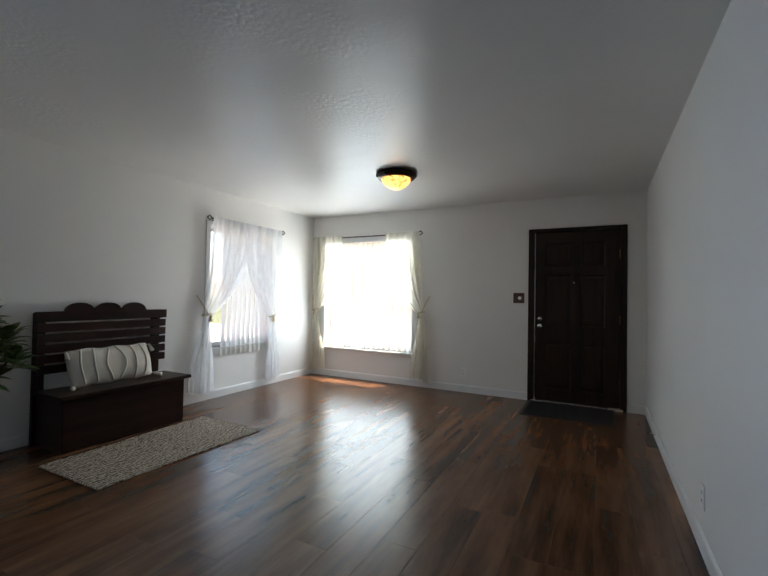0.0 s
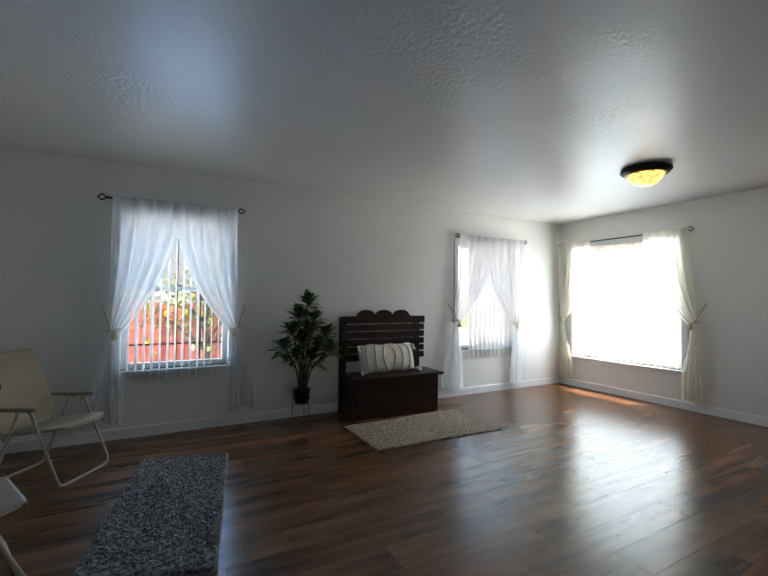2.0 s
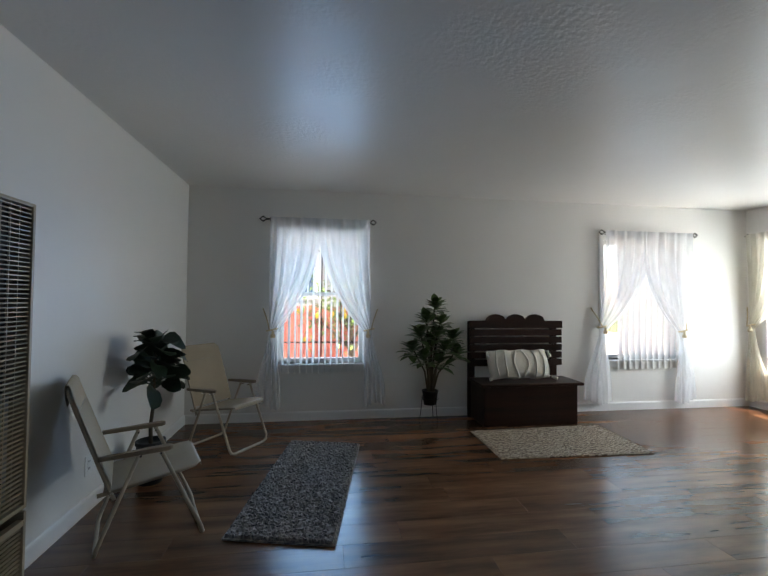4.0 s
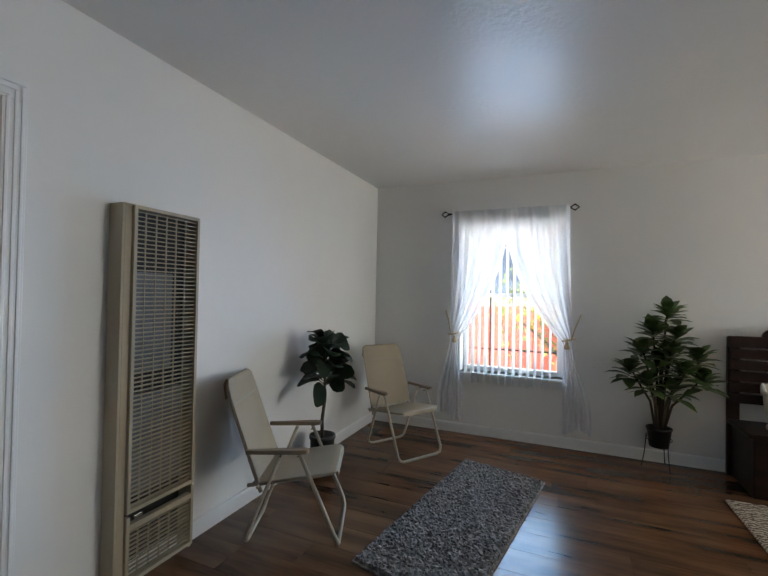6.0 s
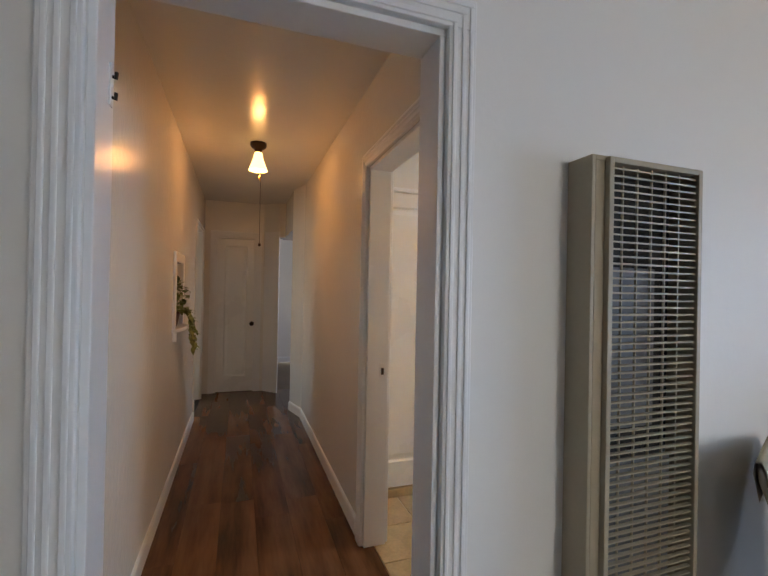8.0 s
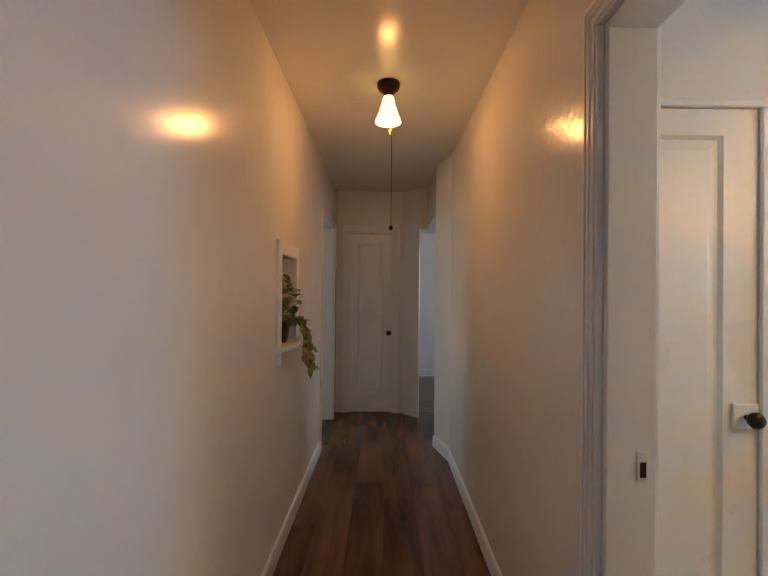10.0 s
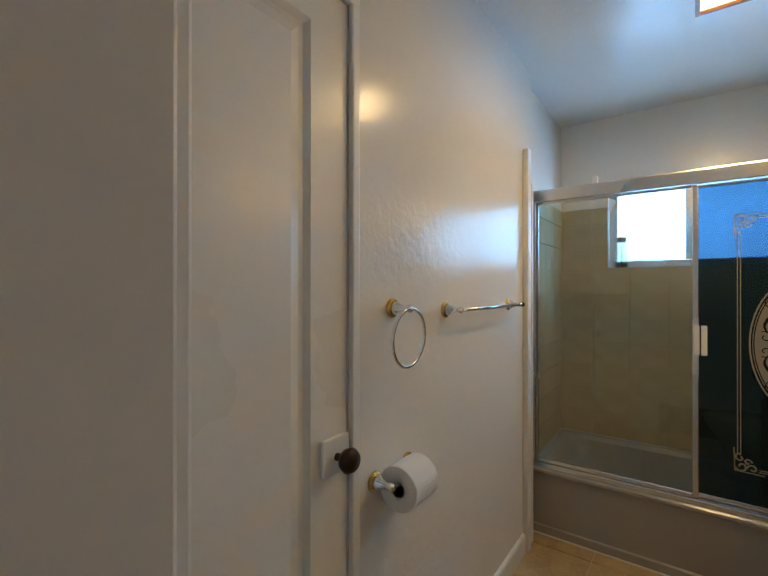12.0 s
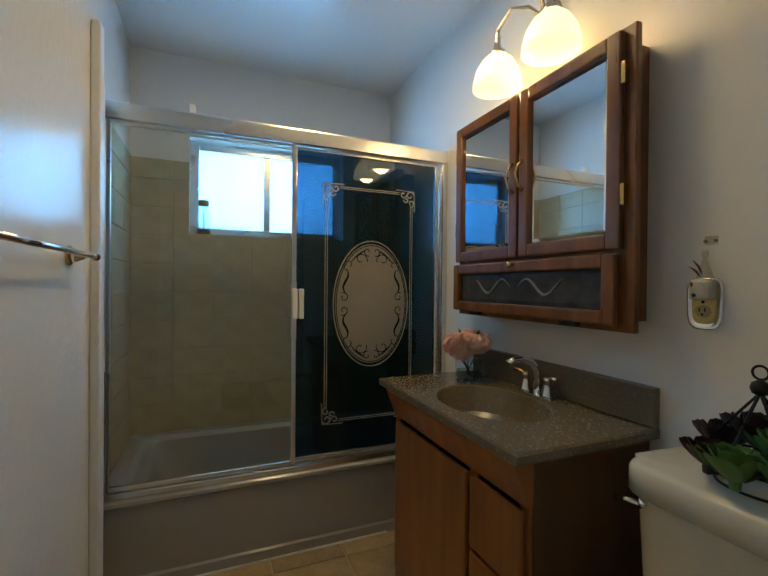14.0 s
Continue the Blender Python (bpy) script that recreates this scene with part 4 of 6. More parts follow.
def woven(name):
    m, n, l, b = nodes(name)
    co = n.new("ShaderNodeTexCoord").outputs["Object"]
    w = n.new("ShaderNodeTexWave")
    w.inputs["Scale"].default_value, w.inputs["Distortion"].default_value = 11, 7.0
    w.inputs["Detail"].default_value, w.inputs["Detail Scale"].default_value = 3, 2.2
    l.new(co, w.inputs["Vector"])
    f = noise_tex(n, l, co, 130, 2)
    mix = maths(n, l, "ADD", maths(n, l, "MULTIPLY", w.outputs["Fac"], 0.65), maths(n, l, "MULTIPLY", f, 0.35))
    l.new(ramp(n, l, mix, [(0.28, (0.12, 0.08, 0.056)), (0.48, (0.26, 0.20, 0.148)), (0.72, (0.50, 0.42, 0.335))]), b.inputs["Base Color"])
    b.inputs["Roughness"].default_value = 0.9
    k = n.new("ShaderNodeBump")
    k.inputs["Strength"].default_value, k.inputs["Distance"].default_value = 0.5, 0.004
    l.new(mix, k.inputs["Height"])
    l.new(k.outputs["Normal"], b.inputs["Normal"])
    return m


rug("shag_rug", [(-3.37, -0.215), (-3.225, 0.39), (-1.735, 0.13), (-1.875, -0.46)], 64, 150, 0.034, shag("grey_shag_yarn"), "grey and white shaggy runner rug", 3, 0.006)
rug("woven_rug", [(-3.475, 1.51), (-2.765, 1.512), (-2.725, 2.86), (-3.515, 2.90)], 60, 110, 0.012, woven("jute_weave"), "beige and brown woven jute rug", 5)
mat_ob = thing("door_mat", "black ribbed rubber door mat", "door mat")
RUBBER = surface("black_rubber", (0.018, 0.018, 0.02), 0.75, var=0.3, grain=90, bump=0.4)
part("base", boxes((-0.76, 0.16, 4.685, 5.35, 0.0, 0.009), bevel=0.003), RUBBER, mat_ob)
for k in range(30):
    y = 4.71 + k * 0.021
    part("rib", boxes((-0.73, 0.13, y, y + 0.01, 0.008, 0.013)), RUBBER, mat_ob)


# ceiling lamp with an amber bowl
AMBER = glow("amber_bowl_glass", (1.0, 0.56, 0.16), 1.7, (0.9, 0.7, 0.4), 0.75)
cl = thing("ceiling_lamp", "lit flush ceiling lamp with bronze rim and amber bowl", "ceiling lamp", pose(-1.80, 3.70, 2.47))
part("rim", lathe(bmesh.new(), [(0.155, -0.062), (0.175, -0.06), (0.19, -0.045), (0.205, -0.03), (0.20, -0.012), (0.185, -0.001)], 40), BRONZE, cl, smooth=True)
part("bowl", lathe(bmesh.new(), [(0.002, -0.165), (0.05, -0.158), (0.095, -0.135), (0.13, -0.10), (0.152, -0.058)], 40), AMBER, cl, "glowing amber mottled glass bowl", smooth=True)
for k in range(8):
    a = k * math.pi / 4
    pts = [((0.154 - 0.025 * s) * math.cos(a + 0.25 * math.sin(s * 3)), (0.154 - 0.025 * s) * math.sin(a + 0.25 * math.sin(s * 3)), -0.062 - 0.03 * s) for s in (0, 0.35, 0.7, 1.0)]
    part("scroll", tube(bmesh.new(), pts, 0.003, 5), BRONZE, cl)


# folding lawn chairs
CANVAS = surface("beige_canvas", (0.38, 0.305, 0.22), 0.9, var=0.08, scale=5, grain=260, bump=0.4)
CHAIRTUBE = surface("beige_enamel_tube", (0.40, 0.33, 0.25), 0.35, var=0.06, bump=0.05)
ARM = surface("brown_plastic_arm", (0.24, 0.18, 0.125), 0.5, var=0.08)


def folding_chair(m, label):
    """Origin on the floor under the middle of the seat, facing +y."""
    root = thing("folding_chair", label, "chair", m, group="folding chairs")
    W2 = 0.212

    def u_leg(name, foot_y, top_y, top_z, w):
        r = 0.05
        pts = [(-w, top_y, top_z), (-w, foot_y * 0.95 + top_y * 0.05, 0.06), (-w + 0.015, foot_y, 0.024), (-w + r, foot_y, 0.011), (0, foot_y, 0.011), (w - r, foot_y, 0.011), (w - 0.015, foot_y, 0.024), (w, foot_y * 0.95 + top_y * 0.05, 0.06), (w, top_y, top_z)]
        part(name, tube(bmesh.new(), pts, 0.0105, 10), CHAIRTUBE, root, smooth=True)
    u_leg("rear_leg_frame", -0.232, -0.045, 0.505, W2 - 0.010)
    u_leg("front_leg_frame", 0.258, 0.045, 0.505, W2 + 0.012)
    q = W2 - 0.014
    back = [(-q, -0.155, 0.285), (-q, -0.215, 0.45), (-q, -0.320, 0.75), (-q + 0.010, -0.345, 0.82), (-q + 0.045, -0.353, 0.846), (0, -0.354, 0.852), (q - 0.045, -0.353, 0.846), (q - 0.010, -0.345, 0.82), (q, -0.320, 0.75), (q, -0.215, 0.45), (q, -0.155, 0.285)]
    part("back_frame", tube(bmesh.new(), back, 0.0105, 10), CHAIRTUBE, root, smooth=True)
    seat = [(-q, -0.225, 0.318), (-q, 0.17, 0.378), (-q + 0.012, 0.215, 0.384), (-q + 0.05, 0.236, 0.386), (q - 0.05, 0.236, 0.386), (q - 0.012, 0.215, 0.384), (q, 0.17, 0.378), (q, -0.225, 0.318)]
    part("seat_frame", tube(bmesh.new(), seat, 0.0105, 10), CHAIRTUBE, root, smooth=True)

    def sheet(name, rows, thick):
        """Canvas slung between two rails: rows are (half width, y, z, sag)."""
        bm = bmesh.new()
        layers = []
        for off in (0, -thick):
            layers.append([[bm.verts.new((x * hw, y, z + off - 0.012 * (1 - x * x) * sag)) for x in (-1, -0.6, -0.2, 0.2, 0.6, 1)] for hw, y, z, sag in rows])
        for layer in layers:
            for a, b in zip(layer, layer[1:]):
                for k in range(5):
                    bm.faces.new((a[k], a[k + 1], b[k + 1], b[k]))
        return part(name, bm, CANVAS, root, smooth=True)
    h = W2 - 0.002
    sheet("seat", [(h, -0.20, 0.334, 0.6), (h, -0.05, 0.357, 1), (h, 0.10, 0.380, 1), (h, 0.19, 0.394, 0.5), (h - 0.012, 0.228, 0.399, 0.2), (h - 0.04, 0.248, 0.392, 0), (h - 0.04, 0.250, 0.368, 0)], 0.004)
    sheet("backrest", [(h, -0.165, 0.36, 0.3), (h, -0.225, 0.52, 1), (h, -0.290, 0.70, 0.8), (h - 0.004, -0.325, 0.80, 0.3), (h - 0.018, -0.338, 0.845, 0), (h - 0.045, -0.350, 0.866, 0), (h - 0.045, -0.366, 0.866, 0), (h - 0.018, -0.368, 0.845, 0), (h - 0.006, -0.352, 0.77, 0)], 0.004)
    part("head_seam", boxes((-h + 0.01, h - 0.01, -0.309, -0.304, 0.736, 0.740)), CHAIRTUBE, root)
    for s in (-1, 1):
        bm = bmesh.new()
        outline = [(-0.012, -0.225), (0.012, -0.225), (0.016, -0.06), (0.024, 0.06), (0.022, 0.088), (0.010, 0.100), (-0.010, 0.100), (-0.022, 0.088), (-0.024, 0.06), (-0.016, -0.06)]
        prism(bm, [(s * (W2 + 0.026) + a, b) for a, b in outline], 0.498, 0.520)
        bmesh.ops.bevel(bm, geom=list(bm.edges), offset=0.005, segments=2, affect="EDGES", profile=0.6)
        for v in bm.verts:
            v.co.z += 0.010 * (v.co.y + 0.2) / 0.3
        part("armrest", bm, ARM, root, "brown plastic armrest")
        part("rivet", tube(bmesh.new(), [(s * (W2 - 0.03), -0.165, 0.322), (s * (W2 + 0.022), -0.165, 0.322)], 0.007, 8), CHAIRTUBE, root)
        for y in (-0.045, 0.045):
            part("rivet", tube(bmesh.new(), [(s * (W2 - 0.022), y, 0.492), (s * (W2 + 0.034), y, 0.492)], 0.0055, 8), CHROME, root)
    return root


def face_to(x, y, dx, dy):
    return pose(x, y, 0, 0, 0, math.degrees(math.atan2(-dx, dy)))


folding_chair(face_to(-2.03, -0.90, -0.399, 0.917), "beige canvas folding lawn chair near a wall heater")
folding_chair(face_to(-3.406, -0.772, 0.54, 0.842), "beige canvas folding lawn chair in a room corner")


# potted plants
POT = surface("black_plastic_pot", (0.012, 0.012, 0.012), 0.5, var=0.3)
SOIL = surface("dark_soil", (0.03, 0.02, 0.013), 0.95, var=0.4, grain=70, bump=0.8)
DARKLEAF = surface("dark_glossy_leaf", (0.062, 0.120, 0.026), 0.36, var=0.5, scale=9, grain=40, bump=0.1)
FIGLEAF = surface("fig_leaf", (0.010, 0.026, 0.009), 0.5, var=0.45, scale=9, grain=40, bump=0.1)
STEM = wood("plant_stem", (0.05, 0.035, 0.02), (0.12, 0.09, 0.05), 0.8, 2)

pl = thing("potted_dracaena", "leafy green plant in a black pot on a wire stand", "plant", pose(-3.905, 1.21, 0))
part("pot", lathe(bmesh.new(), [(0.068, 0.175), (0.084, 0.31), (0.09, 0.312), (0.09, 0.325), (0.078, 0.325), (0.076, 0.30), (0.002, 0.298)], 28), POT, pl, smooth=True)
ring = [(0.088 * math.cos(a), 0.088 * math.sin(a), 0.235) for a in (2 * math.pi * k / 20 for k in range(20))]
stand = part("stand", tube(bmesh.new(), ring, 0.004, 6, closed=True), IRON, pl, "thin dark wire stand")
for k in range(3):
    a = 0.5 + k * 2 * math.pi / 3
    part("leg", tube(bmesh.new(), [(0.086 * math.cos(a), 0.086 * math.sin(a), 0.27), (0.098 * math.cos(a), 0.098 * math.sin(a), 0.12), (0.118 * math.cos(a), 0.118 * math.sin(a), 0.004)], 0.004, 6), IRON, stand)
random.seed(21)
HEADS = [(0.0, 0.05, 1.27, 20), (0.04, -0.06, 1.13, 18), (0.07, 0.10, 1.10, 18), (0.08, -0.14, 0.98, 18), (0.12, 0.05, 0.98, 16), (0.05, 0.24, 0.94, 18), (0.07, -0.22, 0.82, 18), (0.13, 0.13, 0.84, 16), (0.03, 0.0, 0.88, 16), (0.1, 0.26, 0.78, 16), (0.14, -0.10, 0.74, 16), (0.12, 0.07, 0.70, 14)]
for x, y, z, n in HEADS:
    stem = part("stem", tube(bmesh.new(), [(x * 0.1, y * 0.1, 0.29), (x * 0.35, y * 0.3, 0.29 + (z - 0.29) * 0.45), (x * 0.8, y * 0.8, z - 0.1), (x, y, z)], [0.011, 0.009, 0.007, 0.004], 7), STEM, pl, smooth=True)
    for i in range(int(n * 1.35)):
        a = i * 2.4 + random.uniform(-0.3, 0.3)
        up = 1.1 - 1.0 * (i / n) + random.uniform(-0.15, 0.15)
        ln = random.uniform(0.14, 0.19)
        w = Vector((math.cos(a), math.sin(a), up))
        if x - 3.905 + w.x * ln < -4.04:
            w.x *= 0.15
        bm = bmesh.new()
        leaf(bm, (x, y, z - 0.03 - 0.07 * i / n), w, ln, random.uniform(0.072, 0.098), 0.22)
        part("leaf", bm, DARKLEAF, stem, smooth=True)

fg = thing("fiddle_leaf_fig", "dark green fiddle-leaf fig in a black pot", "plant", pose(-2.685, -1.135, 0))
part("pot", lathe(bmesh.new(), [(0.078, 0.0), (0.090, 0.265), (0.097, 0.267), (0.097, 0.29), (0.087, 0.29), (0.085, 0.27), (0.002, 0.268)], 28), POT, fg, smooth=True)
part("trunk", tube(bmesh.new(), [(0, 0, 0.26), (0.01, 0.0, 0.40), (-0.005, 0.01, 0.54), (0.015, 0.02, 0.72), (0.02, 0.03, 0.95)], [0.014, 0.013, 0.012, 0.009, 0.005], 8), STEM, fg, smooth=True)
random.seed(8)
for i in range(46):
    a, z = i * 2.4 + 0.3, 0.65 + 0.31 * (i / 46)
    w = Vector((math.cos(a), math.sin(a), random.uniform(0.1, 0.7) + 0.5 * (i / 46)))
    ln = random.uniform(0.16, 0.22)
    if w.y < 0:
        w.y *= 0.45
    st = Vector((0.01, 0.02, z))
    e = st + w.normalized() * 0.06
    bm = tube(bmesh.new(), [st, e], 0.004, 5)
    leaf(bm, e, w, ln, random.uniform(0.125, 0.165), random.uniform(0.15, 0.85), roll=random.uniform(-0.9, 0.9), lobes=1)
    part("leaf", bm, FIGLEAF, fg, smooth=True)


# wall heater
HEAT = surface("taupe_enamel", (0.42, 0.345, 0.245), 0.42, var=0.06, scale=3, bump=0.08)
DARKIN = surface("heater_inside", (0.03, 0.028, 0.026), 0.7)
BAFFLE = surface("grey_heat_baffle", (0.17, 0.175, 0.18), 0.55, 0.3, var=0.25, scale=6)
ht = thing("wall_heater", "tall taupe enamelled wall heater with a louvred grille", "heater", pose(-1.4, -1.34, 0.0))
X0, X1 = -0.203, 0.203
part("side_panel", boxes((X1 - 0.012, X1, 0.0, 0.088, 0.03, 1.715), bevel=0.003), HEAT, ht)
part("side_panel", boxes((X0, X0 + 0.012, 0.0, 0.088, 0.03, 1.715), bevel=0.003), HEAT, ht)
part("top_panel", boxes((X0 + 0.012, X1 - 0.012, 0.0, 0.088, 1.70, 1.715), bevel=0.003), HEAT, ht)
part("inner_back", boxes((X0 + 0.012, X1 - 0.012, 0.002, 0.008, 0.04, 1.70)), DARKIN, ht)
part("baffle", boxes((-0.10, 0.15, 0.009, 0.035, 0.95, 1.42), bevel=0.004), BAFFLE, ht)
part("baffle", boxes((-0.16, 0.15, 0.009, 0.045, 0.40, 0.86), bevel=0.004), BAFFLE, ht)
G0, G1 = X0 + 0.004, X1 - 0.045
for s in ((G0, G0 + 0.016, 0.36, 1.71), (G1 - 0.016, G1, 0.36, 1.71), (G0 + 0.016, G1 - 0.016, 0.36, 0.378), (G0 + 0.016, G1 - 0.016, 1.694, 1.71)):
    part("grille_frame", boxes((s[0], s[1], 0.075, 0.104, s[2], s[3]), bevel=0.003), HEAT, ht)
part("cover_strip", boxes((G1, X1 - 0.012, 0.07, 0.088, 0.03, 1.70), bevel=0.002), HEAT, ht)
slat = bpy.data.meshes.new("louvre")
bm = boxes((G0 + 0.014, G1 - 0.014, -0.005, 0.004, -0.0022, 0.0022))
bm.to_mesh(slat)
bm.free()
slat.materials.append(HEAT)
for k in range(66):
    o = new("louvre", slat)
    o.parent = ht
    o.matrix_basis = pose(0, 0.090, 0.390 + k * 0.0199, -12)
for k in range(1, 6):
    x = G0 + 0.016 + (G1 - G0 - 0.032) * k / 6
    part("upright", boxes((x - 0.002, x + 0.002, 0.078, 0.084, 0.378, 1.694)), HEAT, ht)
for s in ((G0, G0 + 0.016, 0.05, 0.345), (G1 - 0.016, G1, 0.05, 0.345), (G0 + 0.016, G1 - 0.016, 0.05, 0.068), (G0 + 0.016, G1 - 0.016, 0.285, 0.312)):
    part("lower_frame", boxes((s[0], s[1], 0.075, 0.104, s[2], s[3]), bevel=0.003), HEAT, ht)
for k in range(11):
    o = new("louvre", slat)
    o.parent = ht
    o.matrix_basis = pose(0, 0.090, 0.082 + k * 0.0190, -12)
for k in range(1, 6):
    x = G0 + 0.016 + (G1 - G0 - 0.032) * k / 6
    part("upright", boxes((x - 0.002, x + 0.002, 0.078, 0.084, 0.068, 0.285)), HEAT, ht)
part("control_knob", boxes((G1 - 0.09, G1 - 0.05, 0.06, 0.085, 0.318, 0.335), bevel=0.003), ALUMINIUM, ht)


# wall plates
IVORY = surface("ivory_plastic", (0.72, 0.69, 0.60), 0.4, var=0.04, bump=0)
WHITEPL = surface("white_plastic", (0.80, 0.80, 0.78), 0.38, var=0.04, bump=0)
SLOT = surface("dark_slot", (0.02, 0.02, 0.02), 0.6, bump=0)


def outlet(m, label="white double wall outlet", plate=WHITEPL):
    """A wall plate in the plane y = 0 that faces -y."""
    root = thing("wall_outlet", label, "outlet", m, group="wall outlets")
    part("plate", boxes((-0.036, 0.036, -0.006, 0, -0.059, 0.059), bevel=0.002), plate, root)
    for z in (-0.021, 0.021):
        part("socket", boxes((-0.017, 0.017, -0.0085, -0.005, z - 0.016, z + 0.016), bevel=0.002), plate, root)
        for x in (-0.007, 0.007):
            part("slot", boxes((x - 0.0015, x + 0.0015, -0.0095, -0.008, z - 0.004, z + 0.007)), SLOT, root)
    return root


outlet(pose(-1.588, 5.384, 0.267))
outlet(pose(0.47, 2.60, 0.272, 0, 0, -90))
outlet(pose(-2.29, -1.34, 0.28, 0, 0, 180))
sw = thing("light_switch", "white light switch plate beside a doorway", "light switch", pose(0.142, -1.34, 1.40))
part("plate", boxes((-0.036, 0.036, 0, 0.006, -0.059, 0.059), bevel=0.002), WHITEPL, sw)
part("toggle", boxes((-0.005, 0.005, 0.006, 0.016, -0.004, 0.012), bevel=0.002), WHITEPL, sw)
ch = thing("door_chime", "small square dark wood plate with a white button", "door chime", pose(-0.887, 5.384, 1.252))
part("plate", boxes((-0.066, 0.066, -0.014, 0, -0.063, 0.063), bevel=0.004), wood("walnut_plate", (0.05, 0.018, 0.01), (0.13, 0.05, 0.025), 0.4, 0), ch)
part("button", lathe(bmesh.new(), [(0.022, 0), (0.022, 0.004), (0.012, 0.006), (0.012, 0.01)], 20, pose(0.01, -0.014, 0, 90)), WHITEPL, ch)
ds = thing("door_stop", "small metal door stop on the baseboard", "door stop", pose(0.456, 4.42, 0.06))
part("rod", tube(bmesh.new(), [(0, 0, 0), (-0.05, 0, 0)], 0.005), CHROME, ds)
part("tip", tube(bmesh.new(), [(-0.05, 0, 0), (-0.062, 0, 0)], 0.009), RUBBER, ds)
hg = thing("jamb_hook", "small dark metal hook plate on a white door jamb", "hook", pose(-0.046, -1.43, 1.77))
part("plate", boxes((-0.004, 0, -0.012, 0.012, -0.045, 0.045), bevel=0.001), WHITEPL, hg)
for z in (-0.025, 0.02):
    part("prong", tube(bmesh.new(), [(-0.004, 0, z), (-0.011, 0, z - 0.004), (-0.012, 0, z + 0.01)], 0.004, 6), IRON, hg)


# ---- hall things ----
SHADE = glow("opal_bell_glass", (1.0, 0.66, 0.28), 1.1, (0.95, 0.88, 0.75), 0.1)
hl = thing("hall_lamp", "lit bell-shaped glass lamp on a bronze ceiling mount", "ceiling lamp", pose(-0.433, -3.65, 2.425))
part("mount", lathe(bmesh.new(), [(0.024, -0.076), (0.028, -0.05), (0.05, -0.038), (0.06, -0.022), (0.06, -0.001)], 28), BRONZE, hl, smooth=True)
part("shade", lathe(bmesh.new(), [(0.069, -0.206), (0.063, -0.188), (0.05, -0.155), (0.037, -0.115), (0.030, -0.082), (0.024, -0.070), (0.029, -0.082), (0.035, -0.115), (0.048, -0.155), (0.061, -0.188), (0.067, -0.206)], 28), SHADE, hl, "glowing opal glass bell", smooth=True)
part("pull_tip", lathe(bmesh.new(), [(0.002, -0.275), (0.006, -0.27), (0.006, -0.25), (0.002, -0.245)], 10, Matrix.Translation((-0.012, 0, 0))), BRASS, hl)
part("cord", tube(bmesh.new(), [(-0.018, 0.0, -0.05), (-0.019, 0, -0.40), (-0.02, 0, -0.75)], 0.0016, 5), BRONZE, hl)
part("cord_knob", lathe(bmesh.new(), [(0.002, -0.775), (0.010, -0.768), (0.010, -0.755), (0.002, -0.748)], 12, Matrix.Translation((-0.02, 0, 0))), BRONZE, hl)

nt = thing("trim_niche", "white painted frame and rounded shelf of a wall niche", "trim", kind="structure")
for s in ((-3.53, -3.465, 1.05, 1.51), (-3.935, -3.87, 1.05, 1.51), (-3.935, -3.465, 1.51, 1.575)):
    part("frame_board", boxes((0.084, 0.10, *s), bevel=0.003), TRIM, nt)
bm = bmesh.new()
prism(bm, [(0.255, -3.868), (0.255, -3.532), (0.10, -3.532), (0.10, -3.44)] + [(0.10 - 0.062 * math.sin(radians(a)), -3.70 + 0.26 * math.cos(radians(a))) for a in range(8, 180, 12)] + [(0.10, -3.96), (0.10, -3.868)], 1.030, 1.052)
part("shelf", bm, TRIM, nt)
part("bracket", boxes((0.075, 0.10, -3.50, -3.47, 0.965, 1.03), bevel=0.006), TRIM, nt)

IVY = surface("variegated_leaf", (0.15, 0.19, 0.055), 0.4, var=0.6, scale=22, grain=60, bump=0.1)
ivy = thing("trailing_pothos", "trailing pothos plant in a dark red pot in a niche", "plant", pose(0.15, -3.70, 1.052))
part("pot", lathe(bmesh.new(), [(0.05, 0.0), (0.068, 0.09), (0.073, 0.092), (0.073, 0.105), (0.064, 0.105), (0.06, 0.085), (0.002, 0.083)], 24), surface("dark_red_pot", (0.06, 0.012, 0.012), 0.4), ivy, smooth=True)
random.seed(31)
bm = bmesh.new()
for i in range(120):
    a, r = random.uniform(0, 6.28), random.uniform(0, 0.075)
    o = Vector((max(-0.13, min(0.07, r * math.cos(a) - 0.03)), max(-0.13, min(0.11, r * 1.4 * math.sin(a))), 0.11 + random.uniform(0, 0.26) * (1 - r * 5)))
    leaf(bm, o, (random.uniform(-1, 0.3), random.uniform(-1, 0.7), random.uniform(-0.4, 0.7)), random.uniform(0.04, 0.06), random.uniform(0.028, 0.042), 0.35)
part("foliage", bm, IVY, ivy, smooth=True)
